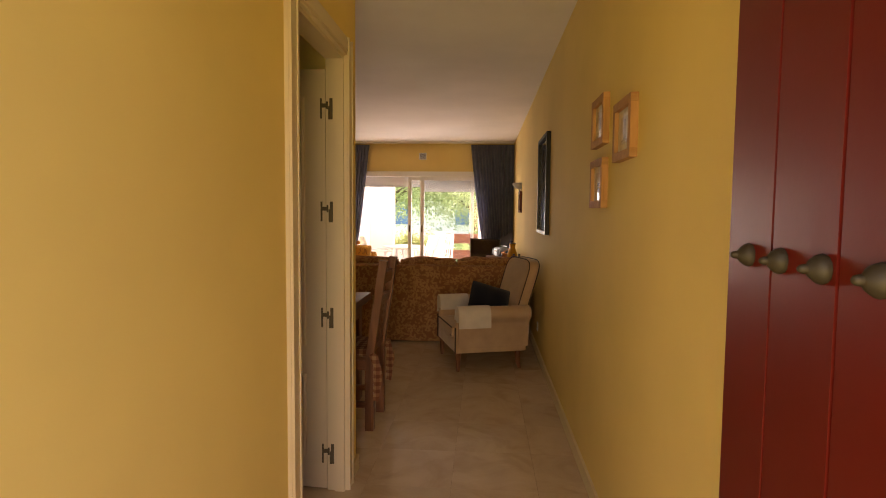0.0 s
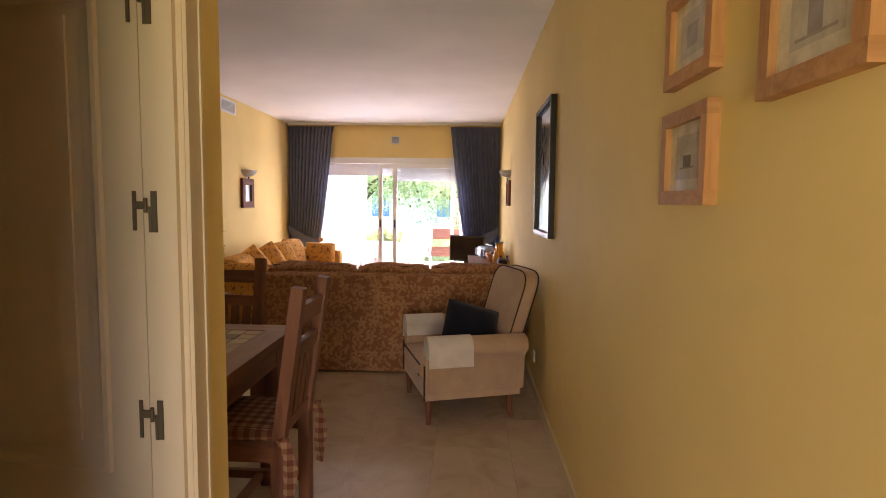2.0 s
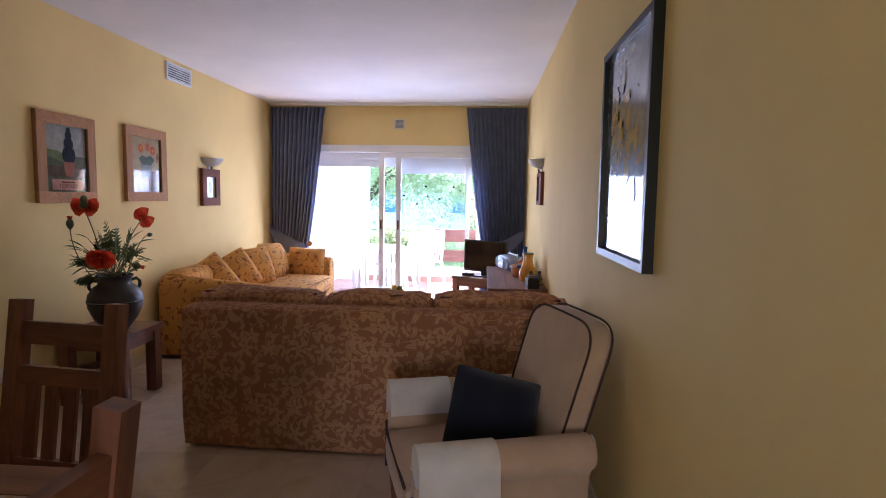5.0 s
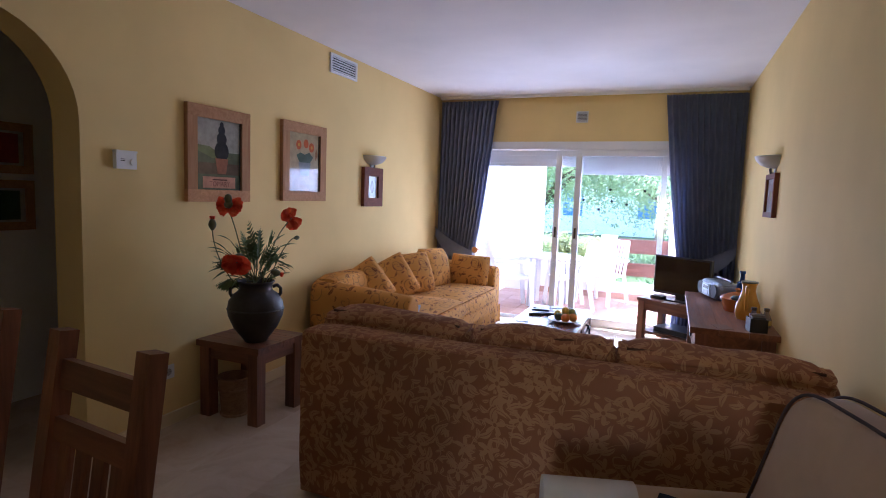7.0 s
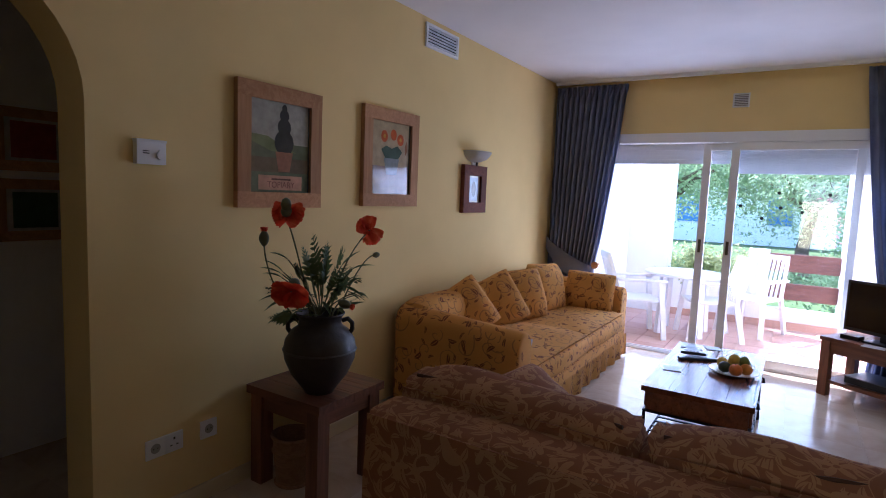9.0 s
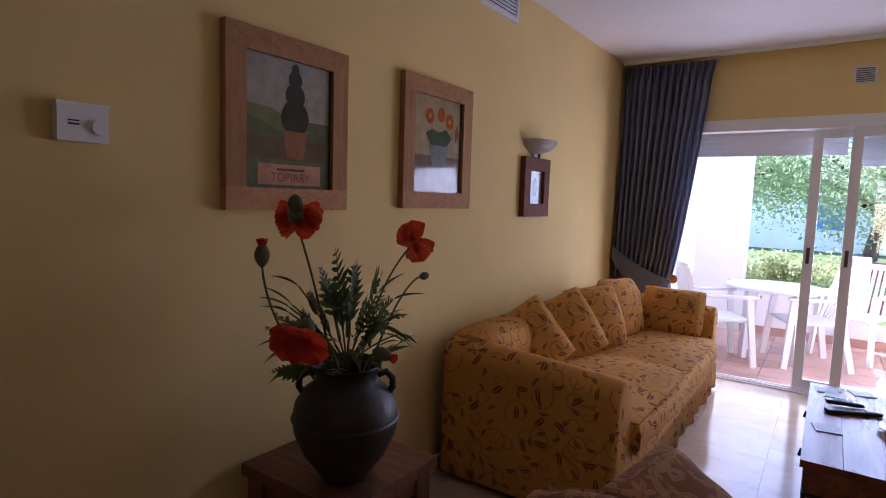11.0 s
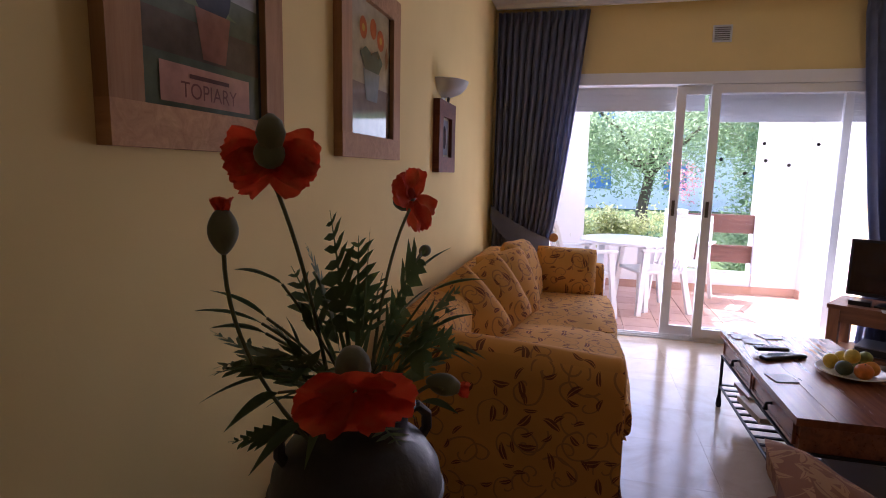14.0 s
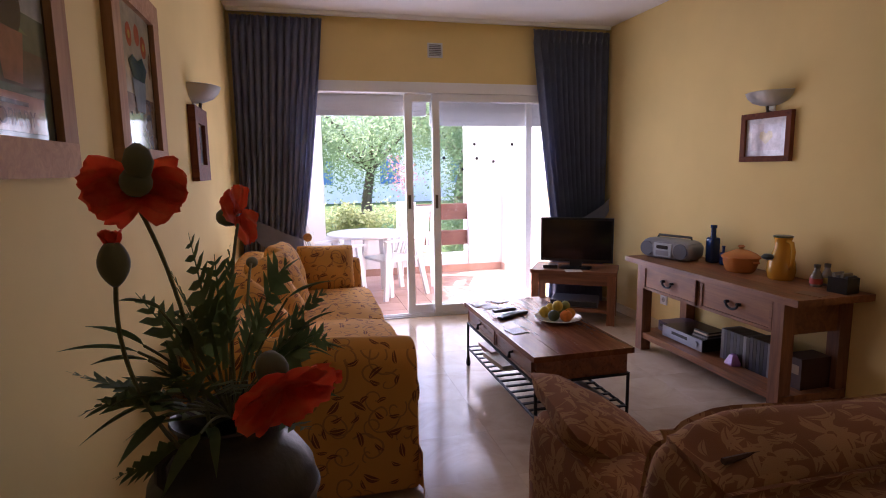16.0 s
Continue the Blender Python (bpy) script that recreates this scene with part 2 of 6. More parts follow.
YELLOW = paint("yellow_wall_paint", (0.81, 0.620, 0.262), 0.8, 0.06, 90.0, 0.08, 0.12)
WHITE_CEIL = paint("white_ceiling_paint", (0.86, 0.83, 0.82), 0.85)
WHITE_PAINT = paint("white_gloss_paint", (0.80, 0.76, 0.70), 0.35, 0.03)
WHITE_ALU = mat("white_aluminium", (0.82, 0.82, 0.82), 0.3)
WHITE_RENDER = paint("white_render", (0.85, 0.85, 0.84), 0.9, 0.04, 60.0, 0.2)
DOOR_CREAM = paint("cream_door_lacquer", (0.66, 0.55, 0.41), 0.4, 0.04)
RED_LACQUER = paint("red_door_lacquer", (0.125, 0.007, 0.004), 0.42, 0.2, 25.0, 0.05, 0.3)
BRONZE = mat("aged_bronze", (0.10, 0.08, 0.05), 0.6, 0.3)
IRON = mat("black_iron", (0.02, 0.02, 0.02), 0.45, 0.7)
RUSTIC = wood("rustic_pine_along_x", (0.13, 0.047, 0.020), (0.34, 0.143, 0.060), 0, 0.45)
PINE_Y = wood("pale_rustic_pine_along_y", (0.13, 0.047, 0.017), (0.34, 0.140, 0.048), 1, 0.45)
RUSTIC_Y = wood("rustic_pine_along_y", (0.11, 0.032, 0.012), (0.30, 0.105, 0.036), 1, 0.3)
VARNISHED = wood("varnished_pine", (0.12, 0.036, 0.014), (0.32, 0.115, 0.042), 1, 0.22, 1.0, 0.06, 0.28)
RUSTIC_Z = wood("rustic_pine_along_z", (0.13, 0.047, 0.020), (0.34, 0.143, 0.060), 2, 0.45)
DARKW = wood("dark_oak_along_x", (0.095, 0.033, 0.018), (0.26, 0.104, 0.054), 0, 0.4)
DARKW_Y = wood("dark_oak_along_y", (0.095, 0.033, 0.018), (0.26, 0.104, 0.054), 1, 0.4)
DARKW_Z = wood("dark_oak_along_z", (0.095, 0.033, 0.018), (0.26, 0.104, 0.054), 2, 0.4)
PALEW = wood("limed_oak", (0.35, 0.168, 0.064), (0.53, 0.295, 0.128), 1, 0.7, 1.5, 0.25, 0.2)
PALEW_Z = wood("limed_oak_upright", (0.35, 0.168, 0.064), (0.53, 0.295, 0.128), 2, 0.7, 1.5, 0.25, 0.2)
BLUE_CURTAIN = cloth("slate_blue_curtain_cloth", (0.265, 0.29, 0.405))
NAVY = cloth("navy_cloth", (0.008, 0.010, 0.020))
CREAM_CLOTH = cloth("cream_upholstery", (0.49, 0.335, 0.215))
WHITE_CLOTH = cloth("white_cotton", (0.64, 0.58, 0.52))
BROWN_JAC = jacquard("brown_leaf_jacquard", (0.30, 0.132, 0.064), (0.55, 0.314, 0.136))
WELT = cloth("brown_welt", (0.085, 0.038, 0.022))
GOLD_PRINT = printed("gold_tendril_print", (0.62, 0.305, 0.060), (0.13, 0.040, 0.026), (0.20, 0.10, 0.055))
CHECK = checked("rust_check_cloth", (0.34, 0.21, 0.12), (0.24, 0.11, 0.065), (0.15, 0.055, 0.035), 0.045)
PIPING = mat("dark_piping", (0.04, 0.02, 0.018), 0.8)
GLASS = glass_pane("clear_glass")
PLASTIC_WHITE = mat("white_plastic", (0.80, 0.80, 0.80), 0.35)
PLASTIC_BLACK = mat("black_plastic", (0.010, 0.010, 0.011), 0.3)
SCREEN = mat("dark_screen", (0.006, 0.006, 0.008), 0.12)


def marble():
    m = mat("polished_cream_marble", (0.58, 0.47, 0.36), 0.14, 0, 0.26)
    k = Nodes(m)
    rnd = k.add("ShaderNodeObjectInfo").outputs["Random"]
    off = k.add("ShaderNodeCombineXYZ", {0: k.math("MULTIPLY", rnd, 17.0), 1: k.math("MULTIPLY", rnd, 31.0), 2: 0.0})
    v = k.add("ShaderNodeVectorMath", {0: k.coord(), 1: off.outputs[0]}, operation="ADD").outputs[0]
    f = k.noise(v, 3.0, 6, 0.6, 1.5).outputs["Fac"]
    c = k.ramp(f, [(0.25, (0.47, 0.355, 0.245)), (0.5, (0.575, 0.455, 0.33)), (0.75, (0.64, 0.525, 0.40))])
    sh = k.math("ADD", k.math("MULTIPLY", rnd, 0.10), 0.95)
    k.base(k.mix(1.0, c, k.add("ShaderNodeCombineColor", {0: sh, 1: sh, 2: sh}).outputs[0], "MULTIPLY"))
    k.rough(k.math("ADD", k.math("MULTIPLY", k.noise(v, 9.0, 4).outputs["Fac"], 0.10), 0.10))
    return m


def terracotta():
    m = mat("terracotta_tile", (0.45, 0.20, 0.12), 0.7)
    k = Nodes(m)
    rnd = k.add("ShaderNodeObjectInfo").outputs["Random"]
    f = k.math("ADD", k.math("MULTIPLY", rnd, 0.5), k.math("MULTIPLY", k.noise(k.coord(), 8.0, 4).outputs["Fac"], 0.5))
    k.base(k.ramp(f, [(0.2, (0.46, 0.27, 0.20)), (0.8, (0.60, 0.40, 0.32))]))
    k.bump(k.noise(k.coord(), 60.0, 3).outputs["Fac"], 0.2, 0.003)
    return m


MARBLE, TERRACOTTA = marble(), terracotta()
GROUT = mat("floor_grout", (0.55, 0.45, 0.35), 0.8)


# ---- building helpers ----
def box(bm, x0, x1, y0, y1, z0, z1):
    vs = [bm.verts.new(p) for p in ((x0, y0, z0), (x1, y0, z0), (x1, y1, z0), (x0, y1, z0), (x0, y0, z1), (x1, y0, z1), (x1, y1, z1), (x0, y1, z1))]
    for f in ((3, 2, 1, 0), (4, 5, 6, 7), (0, 1, 5, 4), (1, 2, 6, 5), (2, 3, 7, 6), (3, 0, 4, 7)):
        bm.faces.new([vs[i] for i in f])
    return vs


def boxes(*rows):
    bm = bmesh.new()
    for r in rows:
        box(bm, *r)
    return bm


def beam(bm, a, b, w, h, up=(0, 0, 1)):
    """A square bar from a to b."""
    a, b, up = Vector(a), Vector(b), Vector(up)
    d = (b - a).normalized()
    s = d.cross(up)
    if s.length < 1e-4:
        s = d.cross(Vector((0, 1, 0)))
    s.normalize()
    u = s.cross(d)
    vs = []
    for p in (a, b):
        for i, j in ((-1, -1), (1, -1), (1, 1), (-1, 1)):
            vs.append(bm.verts.new(p + s * (i * w / 2) + u * (j * h / 2)))
    for f in ((3, 2, 1, 0), (4, 5, 6, 7), (0, 1, 5, 4), (1, 2, 6, 5), (2, 3, 7, 6), (3, 0, 4, 7)):
        bm.faces.new([vs[i] for i in f])


def beams(*rows):
    bm = bmesh.new()
    for r in rows:
        beam(bm, *r)
    return bm


def tube(bm, pts, rad, n=8):
    """A round bar along points; rad is one number or one for each point."""
    pts = [Vector(p) for p in pts]
    rads = rad if isinstance(rad, (list, tuple)) else [rad] * len(pts)
    rings = []
    side = None
    for i, p in enumerate(pts):
        d = (pts[min(i + 1, len(pts) - 1)] - pts[max(i - 1, 0)]).normalized()
        if side is None:
            side = d.orthogonal().normalized()
        side = (side - d * side.dot(d)).normalized()
        o = d.cross(side)
        rings.append([bm.verts.new(p + (side * math.cos(2 * math.pi * j / n) + o * math.sin(2 * math.pi * j / n)) * rads[i]) for j in range(n)])
    for r0, r1 in zip(rings, rings[1:]):
        for j in range(n):
            bm.faces.new((r0[j], r0[(j + 1) % n], r1[(j + 1) % n], r1[j]))
    bm.faces.new(rings[0][::-1])
    bm.faces.new(rings[-1])
    return bm


def lathe(bm, prof, n=32, at=(0, 0, 0)):
    """A turned shape from (radius, height) pairs, bottom to top."""
    at = Vector(at)
    rings = [[bm.verts.new(at + Vector((r * math.cos(2 * math.pi * j / n), r * math.sin(2 * math.pi * j / n), z))) for j in range(n)] for r, z in prof]
    for r0, r1 in zip(rings, rings[1:]):
        for j in range(n):
            bm.faces.new((r0[j], r0[(j + 1) % n], r1[(j + 1) % n], r1[j]))
    bm.faces.new(rings[0][::-1])
    bm.faces.new(rings[-1])
    return bm


def soft(bm, x0, x1, y0, y1, z0, z1, r=0.05, bulge=0.0, n=12, wob=0.0, seed=0.0):
    """An upholstered block: rounded edges, swollen faces, small unevenness."""
    c = Vector(((x0 + x1) / 2, (y0 + y1) / 2, (z0 + z1) / 2))
    h = Vector(((x1 - x0) / 2, (y1 - y0) / 2, (z1 - z0) / 2))
    r = min(r, *h)
    made = {}

    def vert(p):
        key = tuple(round(v, 5) for v in p)
        if key not in made:
            q = Vector([math.copysign(abs(v) ** 0.6, v) if abs(v) < 1 else v for v in p])
            q = Vector((q.x * h.x, q.y * h.y, q.z * h.z))
            inner = Vector([max(-(h[i] - r), min(h[i] - r, q[i])) for i in range(3)])
            d = q - inner
            out = d.normalized() if d.length > 1e-9 else Vector((0, 0, 0))
            w = inner + out * r
            g = 1.0
            for i in range(3):
                if abs(p[i]) < 0.999:
                    g *= 1 - p[i] ** 2
            w += out * bulge * g
            if wob:
                w += out * wob * noise.noise(w * 5 + Vector((seed, seed * 2, 0)))
            made[key] = bm.verts.new(c + w)
        return made[key]

    st = [-1 + 2 * i / n for i in range(n + 1)]
    for ax in range(3):
        for s in (-1, 1):
            for i in range(n):
                for j in range(n):
                    quad = []
                    for a, b in ((st[i], st[j]), (st[i + 1], st[j]), (st[i + 1], st[j + 1]), (st[i], st[j + 1])):
                        p = [0, 0, 0]
                        p[ax], p[(ax + 1) % 3], p[(ax + 2) % 3] = s, a, b
                        quad.append(vert(p))
                    bm.faces.new(quad if s > 0 else quad[::-1])
    return bm


def pillow(w, h, d, seed=0.0, n=14):
    """A stuffed cushion standing in the xz plane, with drawn-out corners and creases."""
    bm = bmesh.new()
    grid = {}
    for s in (1, -1):
        for i in range(n + 1):
            for j in range(n + 1):
                u, v = -1 + 2 * i / n, -1 + 2 * j / n
                edge = max(abs(u), abs(v)) > 0.999
                if edge and s < 0:
                    grid[(s, i, j)] = grid[(1, i, j)]
                    continue
                pinch = 1 - 0.05 * ((1 - u * u) * abs(v) ** 3 + (1 - v * v) * abs(u) ** 3) - 0.06 * (u * v) ** 4
                t = max(0.0, (1 - abs(u) ** 2.6) * (1 - abs(v) ** 2.6)) ** 0.5
                cr = 0.012 * noise.noise(Vector((u * 2.3 + seed, v * 2.3, seed * 3 + s)))
                grid[(s, i, j)] = bm.verts.new((u * w / 2 * pinch, s * (t * d / 2 + cr * (t > 0)), v * h / 2 * pinch))
    for s in (1, -1):
        for i in range(n):
            for j in range(n):
                q = [grid[(s, i, j)], grid[(s, i + 1, j)], grid[(s, i + 1, j + 1)], grid[(s, i, j + 1)]]
                bm.faces.new(q[::-1] if s > 0 else q)
    return bm


def prism(outline, axis, a, b):
    """An outline in the plane across the axis, drawn out from a to b. axis 0: points are (y, z); 1: (x, z); 2: (x, y)."""
    bm = bmesh.new()

    def at(p, v):
        return {0: (v, p[0], p[1]), 1: (p[0], v, p[1]), 2: (p[0], p[1], v)}[axis]
    lo, hi = [bm.verts.new(at(p, a)) for p in outline], [bm.verts.new(at(p, b)) for p in outline]
    bm.faces.new(lo)
    bm.faces.new(hi[::-1])
    for i in range(len(outline)):
        j = (i + 1) % len(outline)
        bm.faces.new((lo[i], hi[i], hi[j], lo[j]))
    bmesh.ops.recalc_face_normals(bm, faces=bm.faces)
    return bm


def mesh_of(name, bm, material, bevel=0.0, segs=2, angle=40.0):
    if bevel:
        sharp = [e for e in bm.edges if len(e.link_faces) == 2 and e.calc_face_angle(0) > 0.6]
        bmesh.ops.bevel(bm, geom=sharp, offset=bevel, segments=segs, affect="EDGES", profile=0.6, clamp_overlap=True)
    bmesh.ops.recalc_face_normals(bm, faces=bm.faces)
    uv = bm.loops.layers.uv.verify()
    for f in bm.faces:
        n = f.normal
        ax = max(range(3), key=lambda i: abs(n[i]))
        for lp in f.loops:
            c = lp.vert.co
            lp[uv].uv = {0: (c.y, c.z), 1: (c.x, c.z), 2: (c.x, c.y)}[ax]
        f.smooth = True
    me = bpy.data.meshes.new(name)
    bm.to_mesh(me)
    bm.free()
    me.set_sharp_from_angle(angle=radians(angle))
    me.materials.append(material)
    return me


def part(name, bm, material, parent, label="", bevel=0.0, segs=2, angle=40.0):
    ob = new(name, mesh_of(name, bm, material, bevel, segs, angle))
    ob.parent = parent
    return tagged(ob, label)


def thing(name, m, label, category, group="", kind=""):
    ob = new(name)
    ob.empty_display_size = 0.1
    ob.matrix_world = m
    return tagged(ob, label, category, group, kind)


def single(name, bm, material, m, label, category, group="", kind="", bevel=0.0, segs=2, angle=40.0):
    ob = new(name, mesh_of(name, bm, material, bevel, segs, angle))
    ob.matrix_world = m
    return tagged(ob, label, category, group, kind)


HERE = pose(0, 0, 0)


def structure(name, bm, material, label, category, bevel=0.0):
    return single(name, bm, material, HERE, label, category, "", "structure", bevel)


# ---- the setting ----
XR, XL, XC, YF, H = 0.55, -2.75, -0.625, 10.25, 2.575
YE, CT = 3.10, 0.085                    # where the corridor wall ends, and its thickness
Y0 = 0.42                               # the entrance wall
floor = structure("floor", boxes((XL - 1.4, XR + 0.15, Y0 - 0.2, YF + 0.12, -0.2, -0.008)), GROUT, "cream marble tile floor, polished and reflective", "floor")
structure("wall_right", boxes((XR, XR + 0.15, Y0, YF + 0.28, -0.1, H)), YELLOW, "long yellow painted plaster wall", "wall")
arch = [(5.74, 0.0), (5.74, 1.70)] + [(5.29 + 0.45 * math.cos(a), 1.70 + 0.45 * math.sin(a)) for a in [math.pi * i / 20 for i in range(1, 20)]] + [(4.84, 1.70), (4.84, 0.0)]
structure("wall_left", prism([(YF + 0.28, 0.0), (YF + 0.28, H), (YE, H), (YE, 0.0)] + arch[::-1], 0, XL - 0.2, XL), YELLOW, "yellow plaster wall with an arched opening", "wall")
structure("wall_far", prism([(XL - 0.2, H), (XR, H), (XR, 0.0), (0.10, 0.0), (0.10, 2.06), (-2.30, 2.06), (-2.30, 0.0), (XL - 0.2, 0.0)], 1, YF, YF + 0.28), YELLOW, "yellow plaster wall round the terrace window", "wall")
structure("wall_corridor", prism([(Y0, 0.0), (2.185, 0.0), (2.185, 2.05), (2.875, 2.05), (2.875, 0.0), (YE, 0.0), (YE, H), (Y0, H)], 0, XC - CT, XC), YELLOW, "yellow corridor wall with a doorway", "wall")
structure("wall_dining", boxes((XL, XC - CT, YE - 0.12, YE, 0, H)), YELLOW, "yellow wall behind the dining table", "wall")
structure("wall_entrance", prism([(-1.6, 0.0), (-0.55, 0.0), (-0.55, 2.1), (0.37, 2.1), (0.37, 0.0), (XR + 0.15, 0.0), (XR + 0.15, H), (-1.6, H)], 1, Y0 - 0.2, Y0), YELLOW, "yellow wall round the front doorway", "wall")
structure("ceiling", boxes((XL - 1.4, XR + 0.15, Y0 - 0.2, YF + 0.28, H, H + 0.15)), WHITE_CEIL, "white painted ceiling", "ceiling")
for row in ((XC - 1.32, XC - CT, 1.0, 1.1, 0, H), (XC - 1.42, XC - 1.32, 1.0, YE - 0.12, 0, H)):
    structure("wall_side_room", boxes(row), YELLOW, "yellow wall of the unlit side room", "wall")
for row in ((-4.0, -3.88, 3.6, 7.6, 0, H), (-4.0, XL - 0.2, 3.5, 3.6, 0, H), (-4.0, XL - 0.2, 7.6, 7.7, 0, H)):
    structure("wall_hall", boxes(row), WHITE_CEIL, "white wall of the unlit inner hall", "wall")
SKIRT = paint("skirting_paint", (0.72, 0.60, 0.38), 0.5)
for i, row in enumerate(((XR - 0.014, XR, Y0, YF, 0, 0.075), (XL, XL + 0.014, 5.74, YF, 0, 0.075), (XL, XL + 0.014, YE, 4.84, 0, 0.075),
                         (XC, XC + 0.014, Y0, 2.10, 0, 0.075), (XC, XC + 0.014, 2.96, YE + 0.014, 0, 0.075), (0.10, XR - 0.014, YF - 0.014, YF, 0, 0.075), (XL + 0.014, -2.30, YF - 0.014, YF, 0, 0.075))):
    structure("baseboard", boxes(row), SKIRT, "low cream stone skirting", "baseboard", 0.004)

# ---- corridor door ----
def casing():
    d = thing("door_1", pose(XC, 2.53, 0), "cream panelled interior door standing open, with dark hinges", "door", "", "structure")
    for y in (-0.345 - 0.04, 0.345 + 0.04):
        bm = boxes((0.0, 0.014, y - 0.04, y + 0.04, 0, 2.13), (0.014, 0.020, y - 0.026, y + 0.026, 0, 2.11), (0.014, 0.024, y - 0.038, y - 0.026, 0, 2.13), (0.014, 0.024, y + 0.026, y + 0.038, 0, 2.13))
        part("casing", bm, DOOR_CREAM, d, "cream moulded casing", 0.003)
    bm = boxes((0.0, 0.014, -0.345, 0.345, 2.05, 2.13), (0.014, 0.020, -0.345, 0.345, 2.064, 2.116))
    part("casing", bm, DOOR_CREAM, d, "cream moulded casing", 0.003)
    part("jamb", boxes((-CT, 0.0, -0.345, -0.329, 0, 2.05), (-0.045, 0.0, 0.329, 0.345, 0, 2.05), (-CT, -0.045, 0.3415, 0.345, 0, 2.05), (-CT, 0.0, -0.329, 0.329, 2.032, 2.05)), DOOR_CREAM, d, "cream door lining", 0.002)
    leaf = new("door_leaf")
    leaf.parent = d
    leaf.matrix_basis = pose(-0.079, 0.378, 0, 0, 0, -5)
    part("slab", boxes((-0.655, -0.006, -0.036, 0.0, 0.008, 1.99)), DOOR_CREAM, leaf, "", 0.002)
    for z0, z1 in ((0.16, 0.565), (0.695, 1.865)):
        for side, o in ((-0.036, -1), (0.0, 1)):
            rim = bmesh.new()
            loops = []
            for inset, rise in ((0.0, -0.001), (0.004, 0.010), (0.014, 0.013), (0.022, 0.006), (0.038, 0.004), (0.056, -0.001)):
                y = side + o * rise
                loops.append([rim.verts.new(p) for p in ((-0.58 + inset, y, z0 + inset), (-0.105 - inset, y, z0 + inset), (-0.105 - inset, y, z1 - inset), (-0.58 + inset, y, z1 - inset))])
            for a, b in zip(loops, loops[1:]):
                for n in range(4):
                    rim.faces.new((a[n], a[(n + 1) % 4], b[(n + 1) % 4], b[n]))
            bmesh.ops.recalc_face_normals(rim, faces=rim.faces)
            part("panel_moulding", rim, DOOR_CREAM, leaf)
            part("panel", boxes((-0.50, -0.185, *sorted((side, side + o * 0.007)), z0 + 0.08, z1 - 0.08)), DOOR_CREAM, leaf, "", 0.004)
    part("handle", tube(bmesh.new(), [(-0.64, -0.036, 1.0), (-0.64, -0.085, 1.0), (-0.53, -0.09, 1.0)], 0.009), BRONZE, leaf, "bronze lever handle")
    for z in (0.18, 0.838, 1.337, 1.810):
        h = bmesh.new()
        tube(h, [(-0.077, 0.334, z - 0.004), (-0.077, 0.334, z + 0.030)], 0.0045)
        tube(h, [(-0.069, 0.340, z - 0.050), (-0.069, 0.340, z + 0.010)], 0.0045)
        box(h, -0.111, -0.103, 0.338, 0.3415, z - 0.046, z + 0.046)
        box(h, -0.103, -0.079, 0.336, 0.341, z + 0.004, z + 0.022)
        box(h, -0.067, -0.053, 0.338, 0.3412, z - 0.050, z + 0.046)
        part("hinge", h, BRONZE, d, "dark bronze hinge", 0.001)


casing()


def front_door():
    m = pose(0.311, 0.425, 0, 0, 0, -5.2)
    d = tagged(thing("door_2", m, "", "door", "", "structure"), "red lacquered plank front door with bronze studs, standing open", "door")
    w = 0.74
    n = 5
    for i in range(n):
        part("plank", boxes((0.0, 0.045, i * w / n + 0.003, (i + 1) * w / n - 0.003, 0.01, 2.06)), RED_LACQUER, d, "", 0.004)
    part("backing", boxes((0.008, 0.04, 0.0, w, 0.012, 2.055)), RED_LACQUER, d)
    for z in (0.41, 0.85, 1.286, 1.73):
        for j in range(7):
            y = w - 0.085 - j * 0.094
            if y < 0.03:
                continue
            s = bmesh.new()
            lathe(s, [(0.002, -0.025), (0.004, -0.023), (0.005, -0.020), (0.005, -0.017), (0.010, -0.013), (0.014, -0.008), (0.0155, -0.003), (0.014, 0.002)], 12)
            bmesh.ops.rotate(s, verts=s.verts, matrix=Matrix.Rotation(radians(90), 3, "Y"))
            bmesh.ops.translate(s, verts=s.verts, vec=(0.0, y, z))
            part("stud", s, STUD_BRONZE, d, "pointed bronze stud", 0, 2, 50)


STUD_BRONZE = mat("aged_bronze", (0.035, 0.027, 0.017), 0.6, 0.4)
front_door()
part_f = thing("door_frame", HERE, "dark red frame of the front doorway", "door frame", "", "structure")
part("jamb", boxes((-0.55, -0.50, Y0 - 0.2, Y0 - 0.02, 0, 2.1)), RED_LACQUER, part_f, "", 0.004)
part("jamb", boxes((0.32, 0.37, Y0 - 0.2, Y0 - 0.02, 0, 2.1)), RED_LACQUER, part_f, "", 0.004)
part("head", boxes((-0.50, 0.32, Y0 - 0.2, Y0 - 0.02, 2.05, 2.1)), RED_LACQUER, part_f, "", 0.004)


